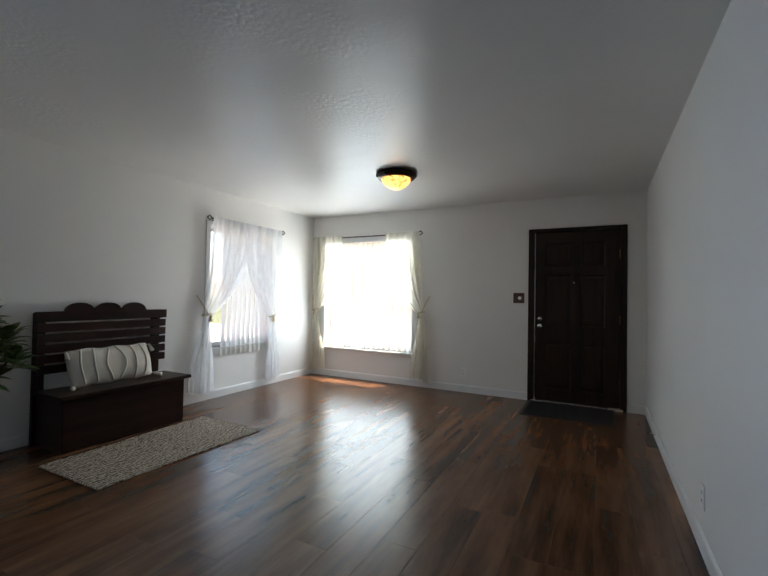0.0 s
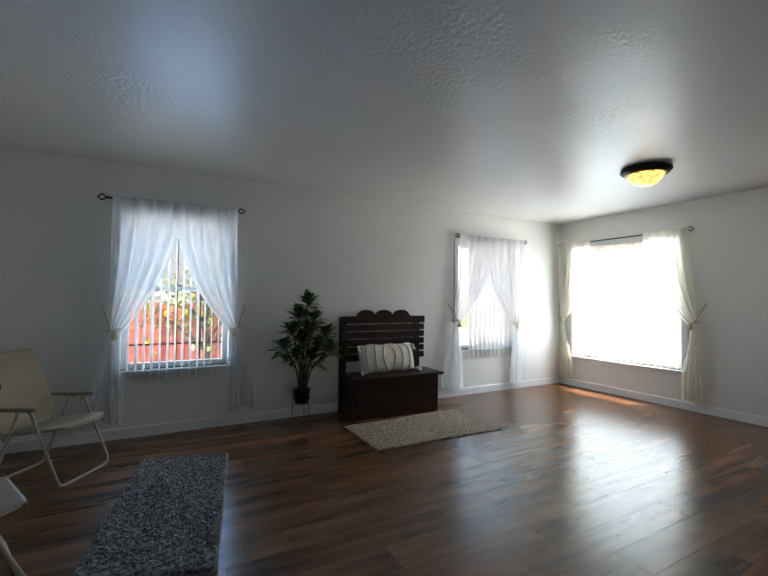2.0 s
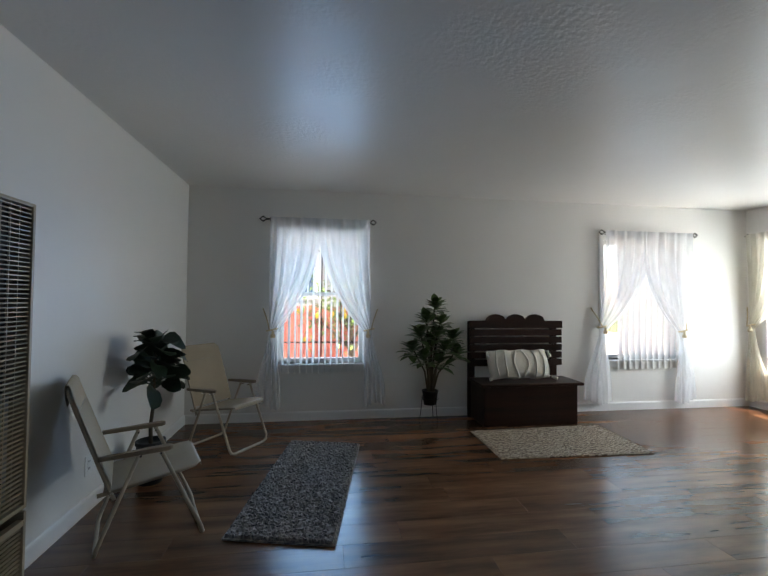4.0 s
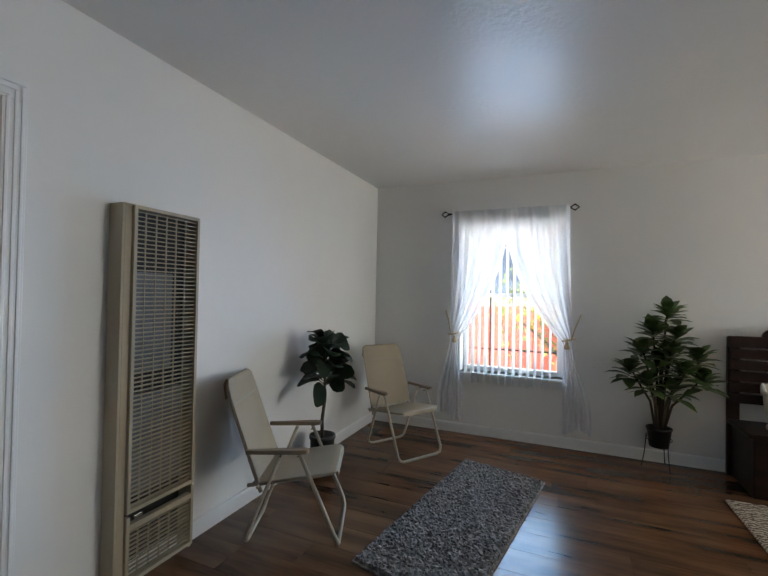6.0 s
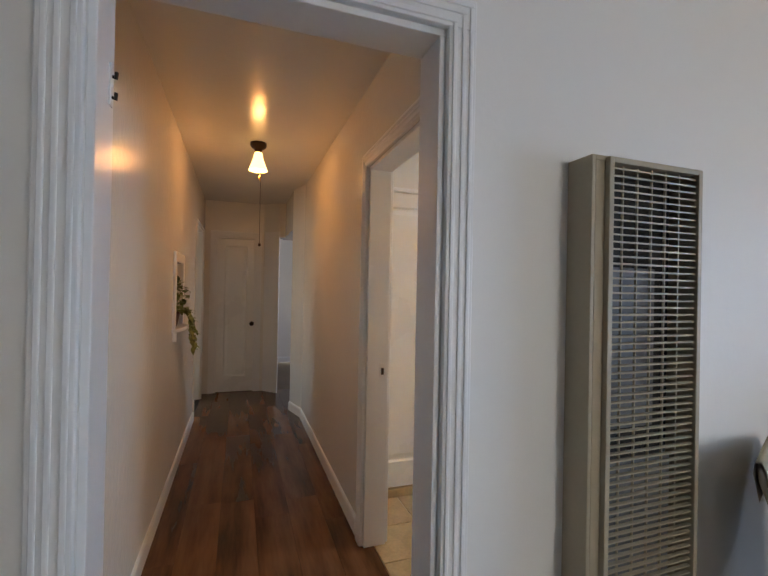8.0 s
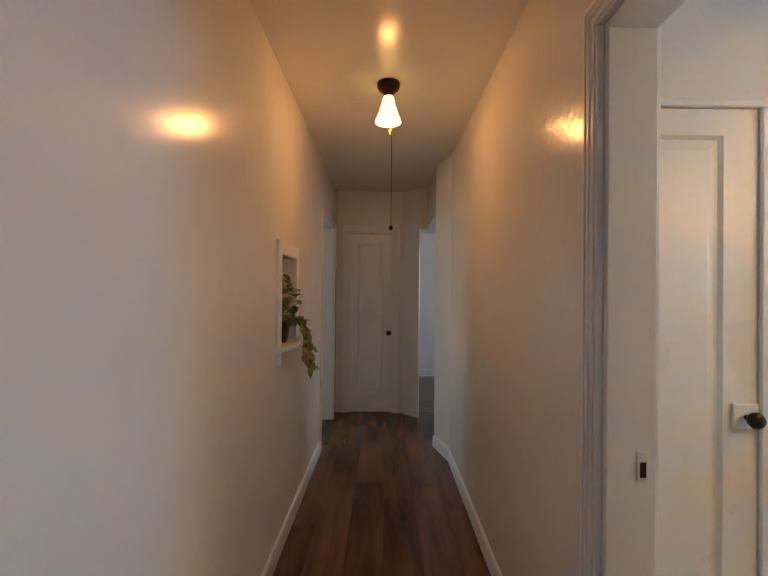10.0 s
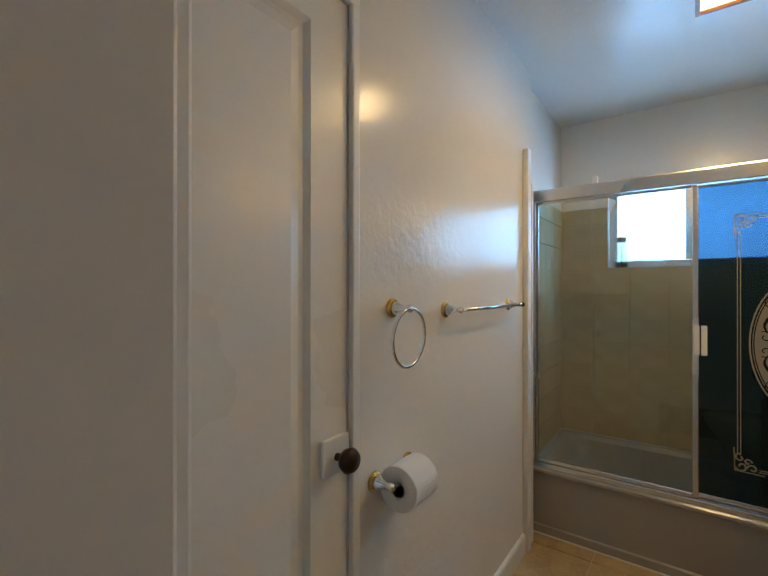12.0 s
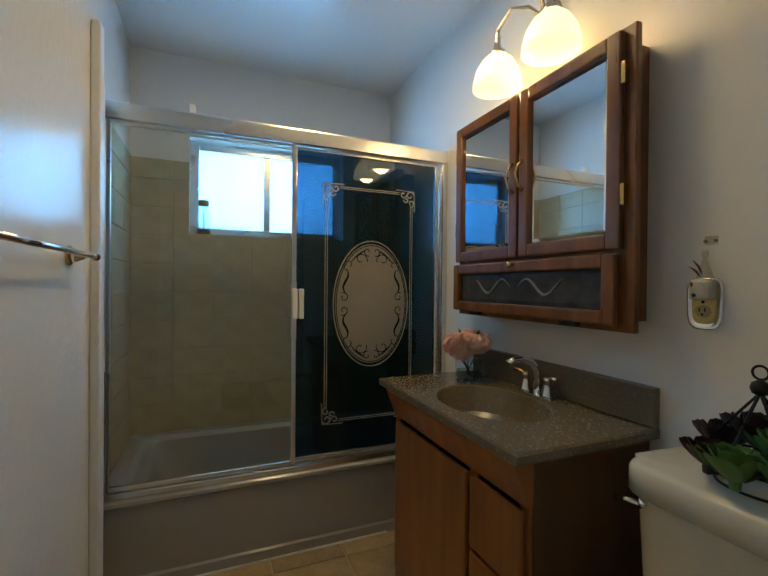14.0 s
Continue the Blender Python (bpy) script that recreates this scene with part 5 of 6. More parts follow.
for k in range(6):
    y0 = -0.06 - 0.05 * k
    pts = [(-0.02, -0.04, 0.12), (-0.10, y0 * 0.6, 0.13), (-0.135, y0 * 0.95, 0.05 - 0.02 * k), (-0.13, y0 * 1.12, -0.02 - 0.028 * k), (-0.125, y0 * 1.15, -0.08 - 0.028 * k)]
    bm = tube(bmesh.new(), pts, 0.002, 5)
    for j in range(14):
        f = 0.15 + 0.85 * j / 13
        q = f * (len(pts) - 1)
        i0 = min(int(q), len(pts) - 2)
        p = Vector(pts[i0]).lerp(Vector(pts[i0 + 1]), q - i0)
        leaf(bm, p, (random.uniform(-0.8, 0.1), random.uniform(-1, 1), random.uniform(-0.9, 0.2)), random.uniform(0.04, 0.06), random.uniform(0.025, 0.038), 0.4)
    part("vine", bm, IVY, ivy, smooth=True)
sp = thing("strike_box", "small dark strike plate on a white door jamb", "strike plate", pose(0.112, -5.775, 0.90))
part("plate", boxes((-0.009, 0.009, 0.0, 0.010, -0.026, 0.026), bevel=0.001), BRONZE, sp)

# ---- bathroom ----
# bathtub
TUB = surface("bone_enamel", (0.36, 0.345, 0.325), 0.24, var=0.04, scale=2, bump=0.03, coat=0.3)
tb = thing("bathtub", "bone-coloured enamelled bathtub with a straight apron", "bathtub")
bm = bmesh.new()


def rounded(x0, x1, y0, y1, r, z, n=6):
    pts = []
    for cx, cy, a in ((x1 - r, y1 - r, 0), (x0 + r, y1 - r, 90), (x0 + r, y0 + r, 180), (x1 - r, y0 + r, 270)):
        pts += [(px, py, z) for px, py in arc(cx, cy, r, a, a + 90, n)]
    return [bm.verts.new(p) for p in pts]


TX0, TX1, TY0, TY1 = -3.972, -3.222, -2.938, -1.466
loops = [rounded(TX0, TX1, TY0, TY1, 0.012, z) for z in (0.0, 0.045)]
loops += [rounded(TX0, TX1 - 0.012, TY0, TY1, 0.012, 0.05), rounded(TX0, TX1 - 0.012, TY0, TY1, 0.012, 0.315), rounded(TX0, TX1, TY0, TY1, 0.014, 0.325), rounded(TX0, TX1, TY0, TY1, 0.016, 0.338), rounded(TX0 + 0.006, TX1 - 0.008, TY0 + 0.006, TY1 - 0.006, 0.02, 0.345)]
loops += [rounded(TX0 + 0.06, TX1 - 0.095, TY0 + 0.07, TY1 - 0.09, 0.10, 0.345), rounded(TX0 + 0.075, TX1 - 0.11, TY0 + 0.09, TY1 - 0.11, 0.10, 0.325), rounded(TX0 + 0.11, TX1 - 0.15, TY0 + 0.22, TY1 - 0.16, 0.11, 0.10), rounded(TX0 + 0.16, TX1 - 0.20, TY0 + 0.32, TY1 - 0.22, 0.10, 0.06)]
for a, b in zip(loops, loops[1:]):
    for k in range(len(a)):
        bm.faces.new((a[k], a[(k + 1) % len(a)], b[(k + 1) % len(a)], b[k]))
bm.faces.new(loops[-1])
bm.faces.new(loops[0][::-1])
part("tub", bm, TUB, tb)
part("caulk", boxes((-3.235, -3.219, -2.935, -1.78, 0.0, 0.008)), TRIM, tb)

# shower doors
SMOKE = glass("smoked_glass", (0.145, 0.275, 0.35), 0.9)
CLEAR = glass("shower_glass", (0.90, 0.92, 0.90), 0.9)
ETCH = surface("etched_glass", (0.28, 0.255, 0.215), 0.7, var=0.1, scale=6, bump=0.05)
sd = thing("shower_door", "aluminium framed sliding shower doors, one of smoked etched glass", "shower door")
SX = -3.262
part("header", boxes((SX - 0.03, SX + 0.03, -2.935, -1.464, 1.757, 1.822), bevel=0.008), ALUMINIUM, sd)
part("header_lip", boxes((SX + 0.03, SX + 0.036, -2.93, -1.468, 1.757, 1.772)), ALUMINIUM, sd)
part("bottom_track", boxes((SX - 0.03, SX + 0.028, -2.935, -1.464, 0.345, 0.372), bevel=0.006), ALUMINIUM, sd)
part("wall_jamb", boxes((SX - 0.028, SX + 0.026, -2.937, -2.905, 0.372, 1.757), bevel=0.004), ALUMINIUM, sd)
part("wall_jamb", boxes((SX - 0.028, SX + 0.026, -1.492, -1.462, 0.372, 1.757), bevel=0.004), ALUMINIUM, sd)
for nm, y0, y1, x, gm in (("clear_panel", -2.903, -2.205, SX + 0.012, CLEAR), ("smoked_panel", -2.222, -1.496, SX - 0.012, SMOKE)):
    p = part(nm, boxes((x - 0.002, x + 0.002, y0 + 0.012, y1 - 0.012, 0.39, 1.745)), gm, sd, "clear shower glass" if gm is CLEAR else "dark smoked glass")
    p.visible_shadow = False
    for s in ((y0, y0 + 0.014, 0.376, 1.755), (y1 - 0.022, y1, 0.376, 1.755), (y0 + 0.014, y1 - 0.022, 0.376, 0.394), (y0 + 0.014, y1 - 0.022, 1.742, 1.755)):
        part("stile", boxes((x - 0.009, x + 0.009, *s), bevel=0.003), ALUMINIUM, p)
for y in (-2.213, -2.186):
    part("handle", boxes((SX + 0.018, SX + 0.034, y - 0.011, y + 0.011, 1.005, 1.135), bevel=0.004), WHITEPL, sd, "white plastic pull")
part("hook", boxes((SX - 0.012, SX + 0.02, -2.628, -2.604, 1.822, 1.858), bevel=0.003), WHITEPL, sd)
EX = SX - 0.0095


def ribbon(pts, w, name="etching", mt=None, closed=False, lift=0.0):
    """A flat etched line in the plane of the glass: pts are (y, z)."""
    bm = bmesh.new()
    n = len(pts)
    a, b = [], []
    ws = w if isinstance(w, (list, tuple)) else [w] * n
    for i in range(n):
        p0, p1 = pts[(i - 1) % n] if closed or i else pts[i], pts[(i + 1) % n] if closed or i < n - 1 else pts[i]
        d = Vector((p1[0] - p0[0], p1[1] - p0[1]))
        d = d.normalized() if d.length else Vector((1, 0))
        o = Vector((-d.y, d.x)) * ws[i] / 2
        a.append(bm.verts.new((EX + lift, pts[i][0] + o.x, pts[i][1] + o.y)))
        b.append(bm.verts.new((EX + lift, pts[i][0] - o.x, pts[i][1] - o.y)))
    for i in range(n if closed else n - 1):
        j = (i + 1) % n
        bm.faces.new((a[i], a[j], b[j], b[i]))
    return part(name, bm, mt or ETCH, sd)


OC, OZ, OA, OB = -1.848, 1.066, 0.186, 0.293
ell = lambda k, n=48: [(OC + OA * k * math.cos(2 * math.pi * i / n), OZ + OB * k * math.sin(2 * math.pi * i / n)) for i in range(n)]
bm = bmesh.new()
bm.faces.new([bm.verts.new((EX, y, z)) for y, z in ell(0.955)])
part("etched_oval", bm, ETCH, sd, "frosted oval medallion")
ribbon(ell(1.0), 0.006, "etched_ring", closed=True)
INK = surface("clear_scroll", (0.012, 0.016, 0.018), 0.25, bump=0)
ribbon(ell(0.93), 0.004, "scroll_ring", INK, closed=True, lift=0.002)


def spiral(cy, cz, r, a0, a1, n=14):
    return [(cy + r * (1 - 0.75 * i / n) * math.cos(radians(a0 + (a1 - a0) * i / n)), cz + r * (1 - 0.75 * i / n) * math.sin(radians(a0 + (a1 - a0) * i / n))) for i in range(n + 1)]


for sy in (-1, 1):
    for sz in (-1, 1):
        def at(y, z):
            return (OC + sy * y, OZ + sz * z)
        stroke = lambda pts, w=0.004: ribbon([at(y, z) for y, z in pts], w, "scroll", INK, lift=0.002)
        swell = [(0.128 + 0.012 * math.sin(s * 6), 0.045 + 0.115 * s) for s in [k / 10 for k in range(11)]]
        stroke(swell, [0.003 + 0.008 * math.sin(math.pi * k / 10) for k in range(11)])
        stroke(spiral(0.137, 0.03, 0.024, 60, 420))
        stroke(spiral(0.112, 0.178, 0.03, -60, 230))
        stroke(spiral(0.055, 0.205, 0.033, 200, -140))
        stroke(spiral(0.022, 0.243, 0.022, 250, 560))
        stroke([(0.03 + 0.075 * s, 0.25 - 0.03 * s - 0.03 * s * s) for s in [k / 8 for k in range(9)]], [0.002 + 0.006 * math.sin(math.pi * k / 8) for k in range(9)])
B0, B1, Z0, Z1 = -2.085, -1.628, 0.52, 1.612
for y in (B0 + 0.012, B1 - 0.012, B0 + 0.022, B1 - 0.022):
    ribbon([(y, Z0 + 0.07), (y, (Z0 + Z1) / 2), (y, Z1 - 0.07)], 0.004)
for z in (Z0 + 0.012, Z1 - 0.012, Z0 + 0.020, Z1 - 0.020):
    ribbon([(B0 + 0.08, z), ((B0 + B1) / 2, z), (B1 - 0.08, z)], 0.004)
for y, sy in ((B0, 1), (B1, -1)):
    for z, sz in ((Z0, 1), (Z1, -1)):
        for q in (spiral(0.024, 0.024, 0.022, 200, 560), spiral(0.06, 0.020, 0.018, 180, -160), spiral(0.020, 0.06, 0.018, 90, 430), spiral(0.045, 0.045, 0.014, 0, 330)):
            ribbon([(y + sy * a, z + sz * b) for a, b in q], 0.007, "corner_etching")
        ribbon([(y + sy * a, z + sz * b) for a, b in ((0.0, 0.10), (0.003, 0.003), (0.10, 0.0))], 0.005, "corner_etching")

# wall board beside the tub
bs = part("trim_tub_board", boxes((-3.066, -3.012, -2.90, -2.872, 0.0, 1.985), bevel=0.006), TRIM)
tagged(bs, "white painted upright board beside the tub", "trim", kind="structure")
bs = part("trim_tub_edge", boxes((-3.14, -3.118, -2.945, -2.885, 0.0, 1.83), bevel=0.004), TRIM)
tagged(bs, "white painted edge strip of the tub recess", "trim", kind="structure")

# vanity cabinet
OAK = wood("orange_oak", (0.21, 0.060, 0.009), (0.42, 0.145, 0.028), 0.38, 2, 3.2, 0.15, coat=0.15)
# darker oak than the front: sides, bottom, toe board and inner back
OAKSIDE = wood("darker_oak", (0.075, 0.032, 0.010), (0.15, 0.070, 0.026), 0.5, 2, 3.2, 0.15)
vn = thing("vanity_cabinet", "orange-brown oak vanity cabinet with a door and drawers", "vanity cabinet")
VX0, VX1 = -2.935, -2.192
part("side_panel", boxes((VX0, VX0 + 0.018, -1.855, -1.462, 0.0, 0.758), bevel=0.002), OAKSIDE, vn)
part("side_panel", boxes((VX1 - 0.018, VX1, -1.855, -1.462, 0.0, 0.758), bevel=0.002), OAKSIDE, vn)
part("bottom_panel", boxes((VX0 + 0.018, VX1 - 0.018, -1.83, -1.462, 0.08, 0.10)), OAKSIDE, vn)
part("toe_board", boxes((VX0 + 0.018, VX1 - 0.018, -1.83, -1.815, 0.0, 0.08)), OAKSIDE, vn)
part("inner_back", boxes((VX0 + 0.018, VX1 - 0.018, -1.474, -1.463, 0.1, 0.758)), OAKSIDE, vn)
bm = bmesh.new()
prof = [(-1.855, 0.645), (-1.873, 0.645), (-1.91, 0.745), (-1.91, 0.758), (-1.855, 0.758)]
ends = [[bm.verts.new((x, y, z)) for y, z in prof] for x in (VX0, VX1)]
for i in range(5):
    j = (i + 1) % 5
    bm.faces.new((ends[0][i], ends[0][j], ends[1][j], ends[1][i]))
bm.faces.new(ends[0])
bm.faces.new(ends[1][::-1])
part("apron", bm, OAK, vn, "slanted oak front rail")
for x0, x1, z0, z1, nm in ((VX0, VX0 + 0.045, 0.0, 0.645, "stile"), (-2.432, -2.392, 0.0, 0.645, "stile"), (VX1 - 0.03, VX1, 0.0, 0.645, "stile"), (VX0 + 0.045, -2.432, 0.0, 0.09, "rail"), (-2.392, VX1 - 0.03, 0.0, 0.09, "rail")):
    part(nm, boxes((x0, x1, -1.867, -1.856, z0, z1), bevel=0.002), OAK, vn)
part("door", boxes((-2.905, -2.422, -1.886, -1.868, 0.075, 0.632), bevel=0.007), OAK, vn)
for z0, z1 in ((0.44, 0.632), (0.255, 0.428), (0.075, 0.243)):
    part("drawer_front", boxes((-2.405, -2.202, -1.886, -1.868, z0, z1), bevel=0.007), OAK, vn)

STONE = surface("speckled_solid_top", (0.17, 0.135, 0.088), 0.26, var=0.10, scale=120, grain=420, bump=0.0, coat=0.2)
vt = thing("bathroom_countertop", "speckled grey-brown vanity top with an oval basin", "countertop")
CX, CY, RA, RB = -2.545, -1.715, 0.212, 0.152
X0, X1, Y0, Y1, ZT = -2.975, -2.166, -1.926, -1.462, 0.785
bm = bmesh.new()
N = 64
rim, edge = [], []
for k in range(N):
    a = 2 * math.pi * k / N
    c, s = math.cos(a), math.sin(a)
    rim.append((CX + RA * c, CY + RB * s))
    tx = ((X1 - CX) / c if c > 0 else (X0 - CX) / c) if abs(c) > 1e-6 else 9
    ty = ((Y1 - CY) / s if s > 0 else (Y0 - CY) / s) if abs(s) > 1e-6 else 9
    q = min(tx, ty)
    edge.append([CX + c * q, CY + s * q])
for cx, cy in ((X0, Y0), (X1, Y0), (X0, Y1), (X1, Y1)):
    k = min(range(N), key=lambda i: (edge[i][0] - cx) ** 2 + (edge[i][1] - cy) ** 2)
    edge[k] = [cx, cy]
rings = [[(x, y, ZT - 0.026) for x, y in edge], [(x, y, ZT - 0.006) for x, y in edge], [(CX + (x - CX) * 0.985, CY + (y - CY) * 0.985, ZT) for x, y in edge]]
for k, z in ((1.04, ZT), (1.0, ZT - 0.004), (0.95, ZT - 0.03), (0.82, ZT - 0.085), (0.55, ZT - 0.125), (0.15, ZT - 0.135)):
    rings.append([(CX + (x - CX) * k, CY + (y - CY) * k, z) for x, y in rim])
vs = [[bm.verts.new(p) for p in r] for r in rings]
for a, b in zip(vs, vs[1:]):
    for k in range(N):
        bm.faces.new((a[k], a[(k + 1) % N], b[(k + 1) % N], b[k]))
bm.faces.new(vs[-1])
part("slab", bm, STONE, vt)
part("backsplash", boxes((X0, X1, -1.484, -1.461, ZT + 0.0, 0.892), bevel=0.005), STONE, vt)
part("drain", lathe(bmesh.new(), [(0.02, 0), (0.022, 0.003), (0.012, 0.004)], 20, Matrix.Translation((CX, CY, ZT - 0.134))), CHROME, vt)

fc_ = thing("faucet", "chrome two-handle bathroom faucet with an arched spout", "faucet", pose(-2.545, -1.525, 0.785))
part("spout", tube(bmesh.new(), [(0, 0.005, 0), (0, 0.008, 0.05), (-0.002, 0.003, 0.088), (-0.006, -0.018, 0.113), (-0.010, -0.052, 0.124), (-0.014, -0.085, 0.121), (-0.016, -0.104, 0.110)], [0.016, 0.013, 0.012, 0.011, 0.011, 0.011, 0.013], 14), CHROME, fc_, smooth=True)
part("base_plate", boxes((-0.085, 0.085, -0.02, 0.024, 0.0, 0.006), bevel=0.003), CHROME, fc_)
for s in (-1, 1):
    part("handle_base", lathe(bmesh.new(), [(0.022, 0.006), (0.021, 0.012), (0.013, 0.04), (0.010, 0.056), (0.014, 0.06), (0.008, 0.07)], 18, Matrix.Translation((s * 0.050, 0.0, 0))), CHROME, fc_, smooth=True)
    part("lever", tube(bmesh.new(), [(s * 0.045, 0, 0.064), (s * 0.075, -0.006, 0.072), (s * 0.098, -0.01, 0.072)], [0.006, 0.005, 0.007], 10), BRASS if s < 0 else CHROME, fc_, smooth=True)

# vase of roses
VASE = glass("vase_glass", (0.86, 0.90, 0.88), 0.9)
PETAL = surface("peach_petal", (0.82, 0.54, 0.46), 0.75, var=0.16, scale=18, grain=60, bump=0.1, sheen=0.2)
vs_ = thing("flower_vase", "low square glass vase of peach roses", "vase", pose(-2.832, -1.605, 0.785))
v = part("glass_body", boxes((-0.038, 0.038, -0.038, 0.038, 0.0, 0.085), bevel=0.006), VASE, vs_)
part("water", boxes((-0.033, 0.033, -0.033, 0.033, 0.004, 0.04), bevel=0.004), glass("vase_water", (0.70, 0.74, 0.70), 0.9), v)
random.seed(17)
for i, (x, y, z) in enumerate(((-0.056, -0.030, 0.142), (0.022, -0.048, 0.122), (0.054, 0.014, 0.150), (-0.020, 0.018, 0.160), (-0.012, -0.055, 0.138), (0.040, -0.030, 0.152))):
    bm = bmesh.new()
    mid, rad = Vector((x, y, z - 0.012)), random.uniform(0.040, 0.047)
    for k in range(44):
        shell = 1.0 if k < 28 else 0.6
        h = 1 - 1.75 * ((k if k < 28 else (k - 28) * 0.9) + 0.5) / 28
        a = k * 2.4 + i
        d = Vector((math.cos(a) * (1 - h * h) ** 0.5, math.sin(a) * (1 - h * h) ** 0.5, h))
        rise = (Vector((0, 0, 1)) - d * d.z).normalized()
        petal(bm, mid + d * rad * 0.72 * shell - rise * rad * 0.4, rise + d * random.uniform(0.05, 0.5), rad * 0.9, rad * random.uniform(0.85, 1.15), -0.05, 0.45)
    r = part("rose", bm, PETAL, vs_, "peach rose bloom", smooth=True)
    part("stalk", tube(bmesh.new(), [(x, y, z - 0.01), (x * 0.5, y * 0.5, 0.08), (-x * 0.3, -y * 0.3, 0.01)], 0.0022, 6), STEM, r)
bm = bmesh.new()
for i in range(12):
    leaf(bm, (random.uniform(-0.03, 0.04), random.uniform(-0.02, 0.03), 0.13), (random.uniform(-0.6, 0.8), random.uniform(-0.5, 0.8), random.uniform(0.4, 1.4)), random.uniform(0.06, 0.10), 0.026, 0.2)
part("greenery", bm, DARKLEAF, vs_, smooth=True)

# medicine cabinet
CAB = wood("walnut_stain", (0.10, 0.030, 0.007), (0.27, 0.098, 0.022), 0.30, 2, 3.2, 0.12, coat=0.35)
MIRROR = surface("mirror_silver", (0.90, 0.92, 0.92), 0.02, 1.0, var=0.01, bump=0)
MIRROR.node_tree.nodes["Principled BSDF"].inputs["Roughness"].default_value = 0.02
for k in list(MIRROR.node_tree.links):
    if k.to_socket.name == "Roughness":
        MIRROR.node_tree.links.remove(k)
mc = thing("medicine_cabinet", "walnut-stained bathroom wall cabinet with two mirror doors", "medicine cabinet")
part("body", boxes((-2.935, -2.205, -1.541, -1.462, 1.062, 1.795), bevel=0.002), CAB, mc)
part("face_stile", boxes((-2.232, -2.168, -1.562, -1.542, 1.035, 1.822), bevel=0.004), CAB, mc)
part("face_stile", boxes((-2.968, -2.95, -1.562, -1.542, 1.035, 1.812), bevel=0.003), CAB, mc)
part("face_rail", boxes((-2.95, -2.232, -1.562, -1.542, 1.035, 1.06), bevel=0.003), CAB, mc)
part("face_rail", boxes((-2.95, -2.232, -1.560, -1.542, 1.228, 1.252), bevel=0.002), CAB, mc)


def framed(name, x0, x1, z0, z1, inner, inner_mat, wdt, front=-1.562, lbl=""):
    d = part(name, boxes((x0 + 0.01, x1 - 0.01, front + 0.002, front + 0.006, z0 + 0.01, z1 - 0.01)), CAB, mc, lbl)
    for s in ((x0, x0 + wdt, z0, z1), (x1 - wdt, x1, z0, z1), (x0 + wdt, x1 - wdt, z0, z0 + wdt), (x0 + wdt, x1 - wdt, z1 - wdt, z1)):
        part("moulding", boxes((s[0], s[1], front - 0.020, front + 0.001, s[2], s[3]), bevel=0.006), CAB, d)
    bm = bmesh.new()
    a, b, c, e = x0 + wdt, x1 - wdt, z0 + wdt, z1 - wdt
    g = 0.014
    o = [bm.verts.new((x, front - 0.004, z)) for x, z in ((a, c), (b, c), (b, e), (a, e))]
    i = [bm.verts.new((x, front - 0.0075, z)) for x, z in ((a + g, c + g), (b - g, c + g), (b - g, e - g), (a + g, e - g))]
    bm.faces.new(i)
    for k in range(4):
        bm.faces.new((o[k], o[(k + 1) % 4], i[(k + 1) % 4], i[k]))
    part(inner, bm, inner_mat, d, "bevelled mirror glass" if inner == "mirror" else "dark etched glass")
    return d


framed("mirror_door", -2.970, -2.588, 1.252, 1.812, "mirror", MIRROR, 0.041)
framed("mirror_door", -2.577, -2.198, 1.252, 1.812, "mirror", MIRROR, 0.041)
DARKGLASS = surface("dark_etched_glass", (0.045, 0.048, 0.055), 0.18, var=0.6, scale=14, grain=30, bump=0.05)
flap = framed("lower_flap", -2.972, -2.206, 1.052, 1.240, "pane", DARKGLASS, 0.038, -1.570)
ET2 = surface("grey_etching", (0.20, 0.20, 0.21), 0.6, bump=0)
for s in (-1, 1):
    pts = [Vector((-2.60 + s * (0.02 + 0.20 * t), -1.5785, 1.152 + 0.026 * math.sin(t * 7.5))) for t in [k / 16 for k in range(17)]]
    part("etching", tube(bmesh.new(), pts, [0.001 + 0.004 * math.sin(math.pi * k / 16) for k in range(17)], 5), ET2, flap)
part("knob", lathe(bmesh.new(), [(0.006, 0), (0.005, 0.01), (0.012, 0.018), (0.010, 0.026), (0.001, 0.028)], 16, pose(-2.59, -1.590, 1.226, 90)), BRASS, flap, smooth=True)
for x in (-2.607, -2.558):
    pts = [(x, -1.582, 1.475), (x, -1.600, 1.490), (x, -1.612, 1.525), (x, -1.600, 1.560), (x, -1.582, 1.575)]
    part("handle", tube(bmesh.new(), pts, [0.007, 0.004, 0.005, 0.004, 0.007], 8), BRASS, mc, smooth=True)
for z in (1.70, 1.39):
    part("hinge", boxes((-2.199, -2.187, -1.580, -1.560, z - 0.028, z + 0.028), bevel=0.002), BRASS, mc)
    part("hinge", boxes((-2.978, -2.969, -1.578, -1.562, z - 0.028, z + 0.028), bevel=0.002), BRASS, mc)
for x in (-2.83, -2.36):
    part("flap_hinge", boxes((x - 0.03, x + 0.03, -1.585, -1.565, 1.038, 1.052), bevel=0.002), IRON, mc)

